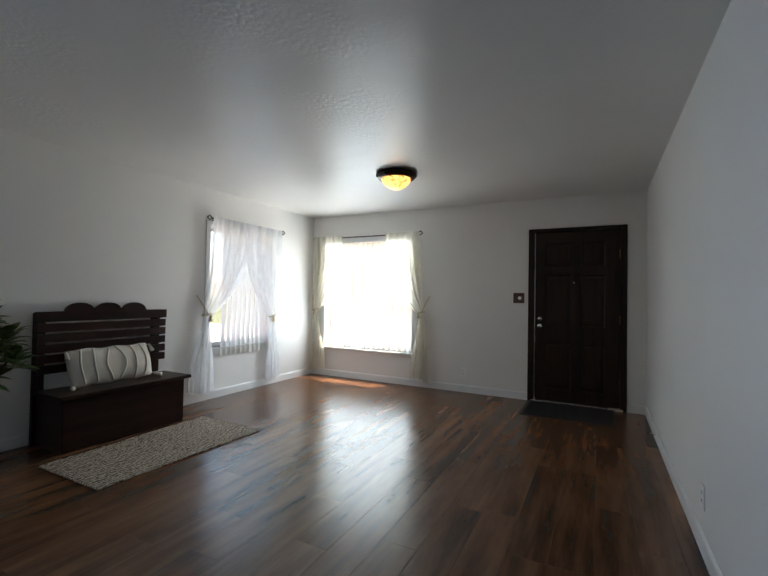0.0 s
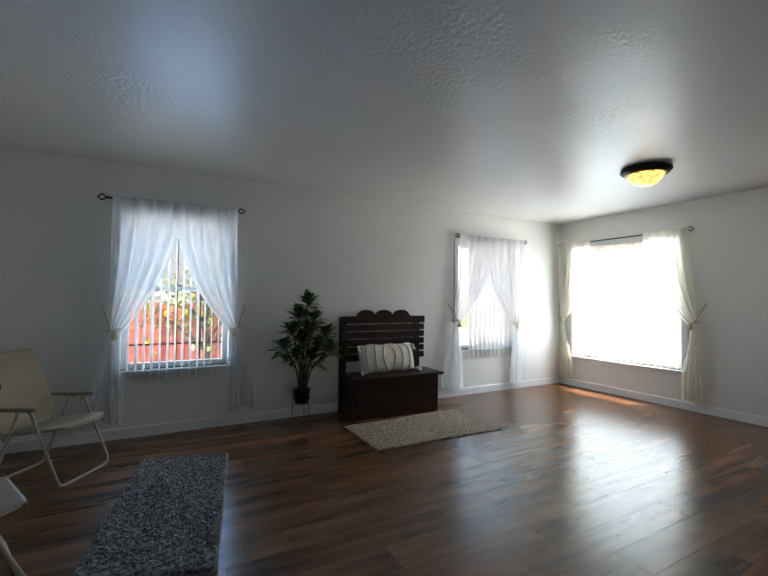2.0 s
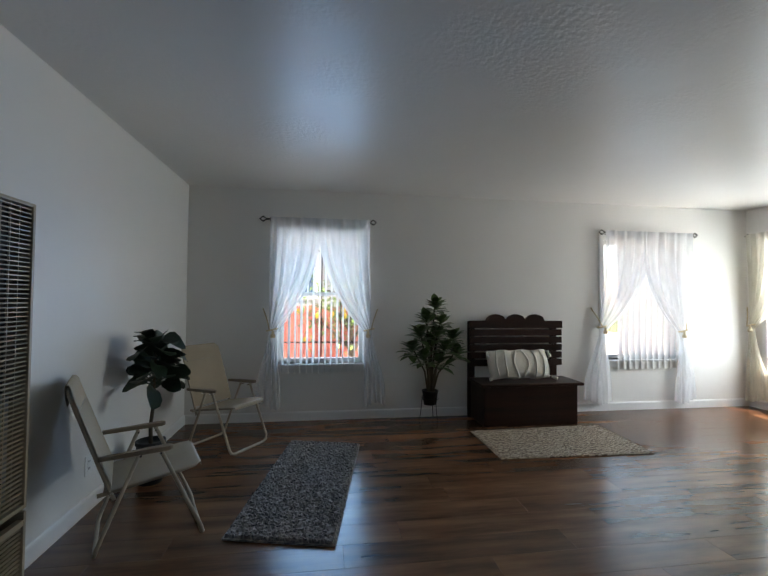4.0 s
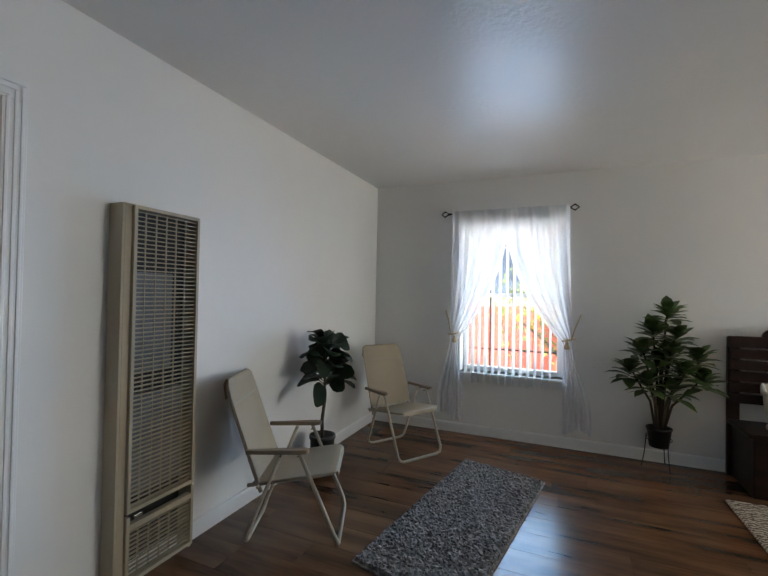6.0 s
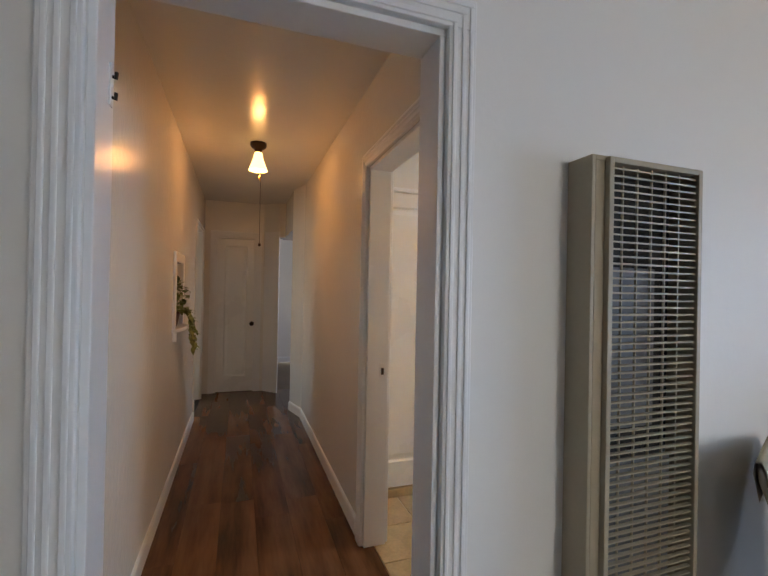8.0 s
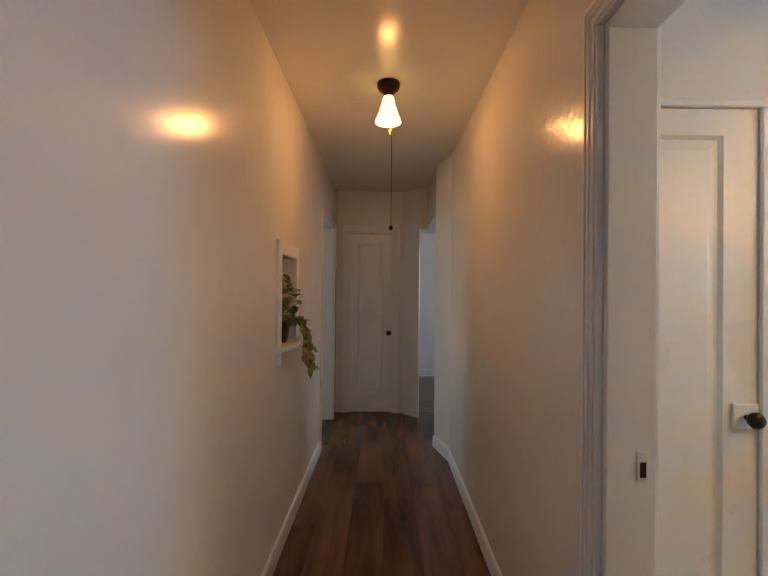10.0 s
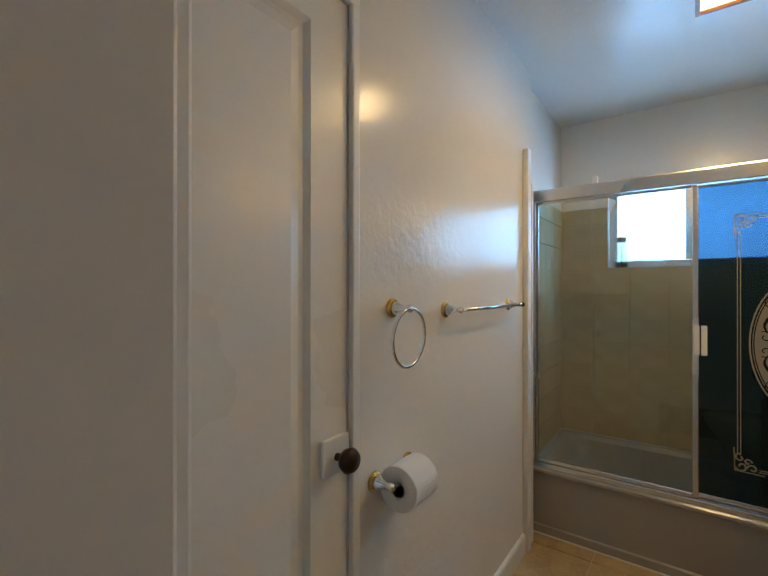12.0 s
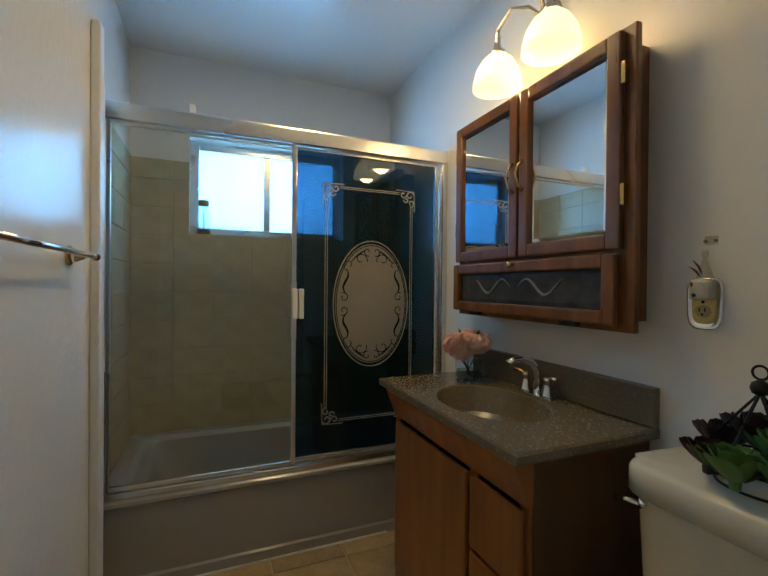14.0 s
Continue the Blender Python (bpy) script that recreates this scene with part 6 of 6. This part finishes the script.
# vanity lights
VSHADE = glow("vanity_opal_glass", (1.0, 0.76, 0.36), 1.15, (0.95, 0.9, 0.8), 0.05)
NICKEL = surface("brushed_nickel", (0.60, 0.56, 0.50), 0.25, 1.0, var=0.05, bump=0)
vl = thing("vanity_light", "two-arm brushed nickel wall light with lit opal bells", "wall lamp", pose(-2.572, -1.462, 2.085))
part("wall_plate", lathe(bmesh.new(), [(0.06, 0), (0.06, 0.008), (0.045, 0.018), (0.02, 0.026)], 28, pose(0, 0, 0.0, 90)), NICKEL, vl, smooth=True)
for s in (-1, 1):
    x = s * 0.131
    part("arm", tube(bmesh.new(), [(0, -0.02, 0.0), (s * 0.03, -0.06, 0.045), (s * 0.075, -0.10, 0.055), (x, -0.115, 0.005), (x, -0.115, -0.04)], 0.007, 10), NICKEL, vl, smooth=True)
    part("cap", lathe(bmesh.new(), [(0.032, -0.065), (0.028, -0.045), (0.014, -0.03), (0.010, 0.0), (0.013, 0.01), (0.007, 0.022), (0.011, 0.032), (0.001, 0.046)], 18, Matrix.Translation((x, -0.115, -0.028))), NICKEL, vl, smooth=True)
    part("shade", lathe(bmesh.new(), [(0.088, -0.208), (0.087, -0.185), (0.077, -0.143), (0.056, -0.108), (0.030, -0.084), (0.028, -0.088), (0.054, -0.111), (0.074, -0.145), (0.084, -0.186), (0.085, -0.207)], 30, Matrix.Translation((x, -0.115, 0.0))), VSHADE, vl, "glowing opal glass bell", smooth=True)

# ceiling light box
bl = thing("bath_ceiling_light", "square wood-framed lit ceiling light", "ceiling lamp", pose(-2.72, -2.06, 2.40))
for s in ((-0.19, 0.19, -0.16, -0.145), (-0.19, 0.19, 0.145, 0.16), (-0.19, -0.175, -0.145, 0.145), (0.175, 0.19, -0.145, 0.145)):
    part("frame", boxes((*s, -0.085, 0.0), bevel=0.003), OAK, bl)
part("diffuser", boxes((-0.175, 0.175, -0.145, 0.145, -0.074, -0.068)), glow("warm_diffuser", (1.0, 0.80, 0.46), 1.7), bl, "glowing warm diffuser")

# towel ring, towel bar and paper holder on the south wall
def rosette(root, x, z, reach=0.06):
    part("rosette", lathe(bmesh.new(), [(0.026, 0), (0.027, 0.006), (0.022, 0.010)], 24, pose(x, 0, z, -90)), BRASS, root, "brass ring", smooth=True)
    part("post", lathe(bmesh.new(), [(0.021, 0.009), (0.017, 0.02), (0.010, 0.035), (0.0085, reach - 0.012), (0.011, reach - 0.006), (0.011, reach + 0.004), (0.004, reach + 0.008)], 20, pose(x, 0, z, -90)), CHROME, root, smooth=True)


tr = thing("towel_ring", "chrome and brass towel ring on a white wall", "towel ring", pose(-1.892, -2.90, 1.242))
rosette(tr, 0, 0)
part("ring", tube(bmesh.new(), [(0.078 * math.sin(a), 0.058 + 0.004 * math.cos(a), -0.078 + 0.078 * math.cos(a)) for a in (2 * math.pi * k / 40 for k in range(40))], 0.0048, 10, closed=True), CHROME, tr, smooth=True)
tbr = thing("towel_bar", "chrome and brass towel bar on a white wall", "towel bar", pose(-2.20, -2.90, 1.225))
rosette(tbr, 0, 0)
rosette(tbr, -0.60, 0)
part("bar", tube(bmesh.new(), [(0.012, 0.056, 0), (-0.30, 0.056, 0), (-0.63, 0.056, 0)], 0.007, 12), CHROME, tbr, smooth=True)
part("bar_end", lathe(bmesh.new(), [(0.010, 0), (0.011, 0.01), (0.005, 0.016)], 14, pose(-0.628, 0.056, 0, 0, -90)), BRONZE, tbr)
tp = thing("paper_holder", "chrome and brass toilet paper holder on a white wall", "paper holder", pose(-1.812, -2.90, 0.797))
rosette(tp, 0, 0)
rosette(tp, -0.155, 0)
part("roller", tube(bmesh.new(), [(0.004, 0.06, 0), (-0.159, 0.06, 0)], 0.009, 12), CHROME, tp)
PAPER = surface("tissue_paper", (0.80, 0.80, 0.79), 0.95, var=0.03, grain=120, bump=0.3)
rl = thing("toilet_roll", "white toilet paper roll on a holder", "toilet roll", pose(-1.83, -2.838, 0.785, 0, -90))
part("paper", lathe(bmesh.new(), [(0.021, 0.0), (0.056, 0.0), (0.058, 0.002), (0.058, 0.108), (0.056, 0.11), (0.021, 0.11), (0.021, 0.0)], 36), PAPER, rl, smooth=False)
part("core", lathe(bmesh.new(), [(0.0205, 0.001), (0.0205, 0.109), (0.0195, 0.109), (0.0195, 0.001), (0.0205, 0.001)], 24), surface("cardboard", (0.35, 0.25, 0.16), 0.9), rl)

# toilet with its tank
CHINA = surface("bone_china", (0.72, 0.66, 0.53), 0.2, var=0.02, bump=0.02, coat=0.4)
to = thing("toilet", "cream vitreous toilet with a tank against the wall", "toilet", pose(-1.855, -1.462, 0))
bm = bmesh.new()
box(bm, -0.232, 0.215, -0.212, -0.012, 0.36, 0.715, bevel=0.045, seg=5)
for v in bm.verts:
    v.co.x *= 0.90 + 0.10 * (v.co.z - 0.36) / 0.345
part("tank", bm, CHINA, to, smooth=True)
lid = prism(bmesh.new(), arc(0.18, -0.185, 0.06, 270, 360, 6) + [(0.24, -0.004), (-0.250, -0.004)] + arc(-0.185, -0.175, 0.065, 180, 270, 6), 0.708, 0.770)
bmesh.ops.bevel(lid, geom=[e for e in lid.edges if min(v.co.z for v in e.verts) > 0.765], offset=0.024, segments=4, affect="EDGES", profile=0.6)
part("tank_lid", lid, CHINA, to, smooth=True)
bm = lathe(bmesh.new(), [(0.10, 0.0), (0.105, 0.03), (0.09, 0.12), (0.11, 0.22), (0.165, 0.32), (0.185, 0.375), (0.18, 0.39), (0.13, 0.39), (0.10, 0.30), (0.03, 0.22)], 32, Matrix.Translation((0, -0.46, 0)) , (1.0, 1.25))
part("bowl", bm, CHINA, to, smooth=True)
part("neck", boxes((-0.10, 0.10, -0.28, -0.03, 0.0, 0.362), bevel=0.03), CHINA, to)
part("seat", lathe(bmesh.new(), [(0.19, 0.392), (0.192, 0.405), (0.185, 0.418), (0.02, 0.424)], 32, Matrix.Translation((0, -0.46, 0)), (1.0, 1.25)), CHINA, to, smooth=True)
bm = tube(bmesh.new(), [(-0.205, -0.206, 0.685), (-0.205, -0.222, 0.685)], 0.011, 12)
tube(bm, [(-0.205, -0.222, 0.685), (-0.235, -0.226, 0.682), (-0.258, -0.226, 0.676)], [0.006, 0.006, 0.008], 8)
part("flush_lever", bm, CHROME, to, "chrome flush lever", smooth=True)

# terrarium frame with succulents on the tank lid
GREEN = surface("succulent_green", (0.09, 0.21, 0.05), 0.5, var=0.3, scale=20, grain=60, bump=0.1)
PLUM = surface("dark_plum_succulent", (0.03, 0.013, 0.018), 0.5, var=0.4, scale=20, bump=0.1)
te = thing("wire_terrarium", "black wire terrarium with dark and green succulents", "terrarium", pose(-1.895, -1.585, 0.770))
top = Vector((0.0, 0.0, 0.185))
for k in range(6):
    a = k * math.pi / 3 + 0.3
    b = Vector((0.092 * math.cos(a), 0.066 * math.sin(a), 0.06))
    c = Vector((0.070 * math.cos(a), 0.05 * math.sin(a), 0.004))
    part("wire", tube(bmesh.new(), [c, b, top], 0.0028, 6), IRON, te)
for z, r, q in ((0.06, 0.092, 0.066), (0.004, 0.070, 0.05)):
    part("hoop", tube(bmesh.new(), [(r * math.cos(2 * math.pi * k / 24), q * math.sin(2 * math.pi * k / 24), z) for k in range(24)], 0.0028, 6, closed=True), IRON, te)
part("ball", lathe(bmesh.new(), [(0.002, 0.178), (0.013, 0.184), (0.016, 0.194), (0.013, 0.204), (0.002, 0.210)], 16), IRON, te, smooth=True)
part("top_ring", tube(bmesh.new(), [(0.013 * math.sin(2 * math.pi * k / 18), 0, 0.223 + 0.013 * math.cos(2 * math.pi * k / 18)) for k in range(18)], 0.0025, 6, closed=True), IRON, te)


def succulent(x, y, z, r, mt, tip):
    core = part("succulent", lathe(bmesh.new(), [(0.003, -0.018), (0.009, -0.014), (0.010, 0.0), (0.003, 0.008)], 10, Matrix.Translation((x, y, z))), mt, te)
    for k in range(18):
        a, t = k * 2.4, k / 18
        bm = bmesh.new()
        base, way = (x + 0.15 * r * math.cos(a) * t, y + 0.15 * r * math.sin(a) * t, z + 0.008 * (1 - t)), (math.cos(a), math.sin(a), 2.6 - 2.1 * t)
        if tip:
            petal(bm, base, way, r * (0.50 + 0.22 * t), r * (0.46 + 0.26 * t), 0.15, 0.3)
        else:
            petal(bm, base, way, r * (0.55 + 0.25 * t), r * (0.40 + 0.2 * t), 0.15, 0.35)
        part("leaf", bm, mt, core, smooth=True)


succulent(-0.062, -0.045, 0.030, 0.072, PLUM, False)
succulent(-0.07, 0.02, 0.05, 0.08, PLUM, False)
succulent(-0.01, 0.02, 0.075, 0.09, PLUM, False)
succulent(0.0, -0.075, 0.03, 0.095, GREEN, True)
succulent(0.075, -0.055, 0.035, 0.10, GREEN, True)
succulent(0.045, -0.02, 0.075, 0.085, GREEN, True)

# outlet with a clear plate and a night light
ob_ = thing("outlet_with_night_light", "ivory outlet with ornate clear plate and plug-in scent warmer", "outlet", pose(-2.062, -1.46, 1.108))
def plate_outline(w, z0, z1, n=40):
    """Shield-like rounded outline with a slight waist and a dipped foot."""
    zc, h = (z0 + z1) / 2, (z1 - z0) / 2
    pts = []
    for k in range(n):
        t = 2 * math.pi * k / n
        c, d = math.cos(t), math.sin(t)
        x = w * math.copysign(abs(c) ** 0.42, c) * (1.0 + 0.05 * d)
        pts.append((x, zc + h * math.copysign(abs(d) ** 0.5, d) * (1.0 - 0.06 * abs(c))))
    return pts


def stepped(rings):
    """Closed relief from (outline, depth) rings, the last one filled."""
    bm = bmesh.new()
    loops = [[bm.verts.new((x, y, z)) for x, z in pts] for pts, y in rings]
    for p, q in zip(loops, loops[1:]):
        for k in range(len(p)):
            bm.faces.new((p[k], p[(k + 1) % len(p)], q[(k + 1) % len(p)], q[k]))
    bm.faces.new(loops[-1])
    bmesh.ops.recalc_face_normals(bm, faces=bm.faces)
    return bm


part("outer_plate", stepped([(plate_outline(0.040, -0.056, 0.070), -0.0008), (plate_outline(0.040, -0.056, 0.070), -0.005), (plate_outline(0.037, -0.053, 0.067), -0.009),
                             (plate_outline(0.031, -0.047, 0.061), -0.006), (plate_outline(0.027, -0.042, 0.057), -0.005)]), CHROME, ob_, "silvered ornate plate", smooth=True)
part("plate", stepped([(plate_outline(0.026, -0.040, 0.056), -0.0045), (plate_outline(0.026, -0.040, 0.056), -0.009), (plate_outline(0.0235, -0.0375, 0.0535), -0.0105)]),
     surface("ivory_plate", (0.66, 0.54, 0.24), 0.4, bump=0), ob_)
part("socket", lathe(bmesh.new(), [(0.0178, 0.009), (0.0178, 0.0125), (0.0165, 0.0135), (0.0005, 0.0135)], 28, pose(0.0, 0, -0.011, 90), (1.0, 0.82)), surface("tan_socket", (0.40, 0.32, 0.19), 0.45, bump=0), ob_)
for x in (-0.006, 0.006):
    part("slot", boxes((x - 0.0014, x + 0.0014, -0.0145, -0.0133, -0.012, -0.003)), SLOT, ob_)
part("earth_hole", lathe(bmesh.new(), [(0.0028, 0.0133), (0.0028, 0.0142), (0.0004, 0.0142)], 14, pose(0, 0, -0.0185, 90)), SLOT, ob_)
part("screw", lathe(bmesh.new(), [(0.0036, 0.010), (0.0034, 0.0118), (0.0004, 0.0122)], 14, pose(0, 0, 0.011, 90)), IRON, ob_, smooth=True)
WARMER = surface("frosted_warmer_plastic", (0.50, 0.46, 0.39), 0.22, var=0.15, scale=40, bump=0.03)
warmer = part("warmer", boxes((-0.016, 0.032, -0.040, -0.011, 0.016, 0.064), bevel=0.008), WARMER, ob_, "smoky plastic plug-in body", smooth=True)
part("switch", boxes((-0.010, -0.006, -0.0415, -0.0398, 0.048, 0.057), bevel=0.0006), SLOT, warmer)
part("sensor", lathe(bmesh.new(), [(0.0045, 0.0398), (0.0045, 0.0412), (0.0005, 0.0418)], 16, pose(-0.003, 0, 0.027, 90)), SLOT, warmer)
# clear figure standing on the warmer
ACRYLIC = glass("clear_acrylic", (0.90, 0.87, 0.82), 0.80, 0.05)
part("figure", lathe(bmesh.new(), [(0.020, 0.062), (0.017, 0.074), (0.010, 0.094), (0.006, 0.108), (0.004, 0.112), (0.0075, 0.118), (0.0085, 0.124), (0.006, 0.131), (0.0005, 0.133)], 20, Matrix.Translation((0.012, -0.026, 0)), (1.0, 0.6)), ACRYLIC, ob_, "clear acrylic ornament", smooth=True)
bm = bmesh.new()
leaf(bm, (0.008, -0.028, 0.072), (-0.45, -0.1, 1.0), 0.052, 0.024, 0.15)
leaf(bm, (0.004, -0.028, 0.068), (-0.75, -0.1, 1.0), 0.044, 0.020, 0.15)
part("wing", bm, surface("amber_plastic", (0.16, 0.07, 0.025), 0.12, var=0.4, scale=60, bump=0), ob_, "amber plastic wing")
part("hook", boxes((-0.002, 0.026, -0.006, -0.0006, 0.146, 0.166), bevel=0.0024), ACRYLIC, ob_, "clear adhesive hook")
for x in (0.001, 0.023):
    part("hook_stud", lathe(bmesh.new(), [(0.0036, 0.004), (0.0034, 0.009), (0.0005, 0.011)], 12, pose(x, 0, 0.154, 90)), sheer("hook_plastic", (0.42, 0.39, 0.34), 0.5, 0.3), ob_, smooth=True)

# bottle on the bathroom window sill
bt = thing("glass_bottle", "clear glass bottle with a cork and a dried sprig", "bottle", pose(-4.018, -2.588, 1.43))
part("glass_body", lathe(bmesh.new(), [(0.033, 0.0), (0.036, 0.008), (0.036, 0.12), (0.030, 0.14), (0.024, 0.15), (0.024, 0.17)], 24), VASE, bt, smooth=True)
part("cork", lathe(bmesh.new(), [(0.026, 0.165), (0.028, 0.172), (0.028, 0.19), (0.024, 0.195)], 20), surface("cork", (0.30, 0.20, 0.11), 0.9), bt)
part("sand", lathe(bmesh.new(), [(0.032, 0.003), (0.034, 0.01), (0.034, 0.028), (0.002, 0.03)], 20), surface("brown_sand", (0.12, 0.08, 0.05), 0.95, grain=150, bump=0.5), bt)
bm = tube(bmesh.new(), [(0, 0, 0.03), (0.004, 0.003, 0.08), (0, -0.004, 0.135)], 0.0025, 5)
for k in range(8):
    leaf(bm, (0, 0, 0.055 + 0.010 * k), (math.cos(k * 2.4) * 0.5, math.sin(k * 2.4), 0.7), 0.018, 0.009, 0.1)
part("sprig", bm, DARKLEAF, bt)


# ---- laid pieces: planks and tiles ----
def share(name, bm, material):
    me = bpy.data.meshes.new(name)
    bm.to_mesh(me)
    bm.free()
    me.materials.append(material)
    return me


def chamfered(w, l, h, c=0.0018):
    """A flat piece with a small chamfer round its top, centred, its top at z = 0."""
    bm = bmesh.new()
    a = [bm.verts.new((x * w / 2, y * l / 2, -h)) for x, y in ((-1, -1), (1, -1), (1, 1), (-1, 1))]
    b = [bm.verts.new((x * w / 2, y * l / 2, -c)) for x, y in ((-1, -1), (1, -1), (1, 1), (-1, 1))]
    d = [bm.verts.new((x * (w / 2 - c), y * (l / 2 - c), 0)) for x, y in ((-1, -1), (1, -1), (1, 1), (-1, 1))]
    for p, q in ((a, b), (b, d)):
        for k in range(4):
            bm.faces.new((p[k], p[(k + 1) % 4], q[(k + 1) % 4], q[k]))
    bm.faces.new(d)
    return bm


def planks(parent, x0, x1, y0, y1, wide, long, seed):
    rng = random.Random(seed)
    cache = {}
    x = x0
    while x < x1 - 0.005:
        w = min(wide, x1 - x)
        y = y0 - rng.uniform(0.15, 0.95) * long
        while y < y1 - 0.003:
            a, b = max(y, y0), min(y + long, y1)
            if b - a > 0.01:
                key = (round(w, 3), round(b - a, 3))
                if key not in cache:
                    cache[key] = share("plank", chamfered(w - 0.0008, b - a - 0.0008, 0.012, 0.0006), PLANK)
                o = new("plank", cache[key])
                o.parent = parent
                o.location = (x + w / 2, (a + b) / 2, 0.0)
            y += long
        x += wide


planks(living_floor, -4.065, 0.47, -1.34, 5.384, 0.193, 1.22, 1)
planks(living_floor, 0.47, 2.40, -1.34, 1.50, 0.193, 1.22, 2)
planks(hall_floor, -1.01, 0.10, -6.03, -1.34, 0.193, 1.22, 3)

tile = share("tile", chamfered(0.298, 0.298, 0.008, 0.0025), BATHTILE)
for i in range(8):
    for j in range(5):
        x, y = -1.1615 - i * 0.303, -2.765 + j * 0.303
        if x > -3.35 and y < -1.44:
            o = new("tile", tile)
            o.parent = bath_floor
            o.matrix_basis = pose(x, y, 0.0, 0, 0, 90 * ((i * 3 + j) % 4))
part("grout_edge", boxes((-3.279, -1.01, -3.52, -1.462, -0.007, -0.0045)), GROUT, bath_floor)


def wall_tiles(name, along, lo, hi, z0, z1, face, out, holes, label):
    root = thing(name, label, "tiles", kind="structure")
    hole = holes[0] if holes else None
    w, h = 0.203, 0.152
    cache = {}
    z = z0
    spots = []
    while z < z1 - 0.01:
        e = min(z + h, z1)
        a = lo
        while a < hi - 0.01:
            b = min(a + w, hi)
            pieces = [(a, b, z, e)]
            if hole and b > hole[0] and a < hole[1] and e > hole[2] and z < hole[3]:
                pieces = [(a, min(b, hole[0]), z, e), (max(a, hole[1]), b, z, e), (max(a, hole[0]), min(b, hole[1]), z, min(e, hole[2]))]
            spots += [p for p in pieces if p[1] - p[0] > 0.012 and p[3] - p[2] > 0.012]
            a += w
        z += h
    for a, b, c, d in spots:
        key = (round(b - a, 3), round(d - c, 3))
        if key not in cache:
            cache[key] = share("tile", chamfered(b - a - 0.0025, d - c - 0.0025, 0.007, 0.0015), WALLTILE)
        o = new("tile", cache[key])
        o.parent = root
        cx, cz = (a + b) / 2, (c + d) / 2
        f = face + out * 0.010
        if along == "y":
            m = Matrix(((0, 0, out, f), (1, 0, 0, cx), (0, out, 0, cz), (0, 0, 0, 1))) if out > 0 else Matrix(((0, 0, out, f), (1, 0, 0, cx), (0, 1, 0, cz), (0, 0, 0, 1)))
        else:
            m = Matrix(((1, 0, 0, cx), (0, 0, out, f), (0, 1, 0, cz), (0, 0, 0, 1)))
        o.matrix_basis = m
    bm = bmesh.new()
    grid = [(lo, hi, z0, z1)] if not hole else [(lo, hole[0], z0, z1), (hole[1], hi, z0, z1), (hole[0], hole[1], z0, hole[2])]
    t0, t1 = sorted((face + out * 0.001, face + out * 0.005))
    for a, b, c, d in grid:
        box(bm, *((a, b, t0, t1) if along == "x" else (t0, t1, a, b)), c, d)
    part("grout_bed", bm, TILEGROUT, root)
    return root


wall_tiles("tiles_back", "y", -2.943, -1.462, 0.345, 1.822, -3.98, 1, [(-2.66, -1.78, 1.43, 1.965)], "tan ceramic wall tiles behind the tub")
wall_tiles("tiles_south", "x", -3.965, -3.145, 0.345, 1.822, -2.945, 1, [], "tan ceramic wall tiles at the tub end")
wall_tiles("tiles_north", "x", -3.965, -3.295, 0.345, 1.822, -1.46, -1, [], "tan ceramic wall tiles at the tub end")
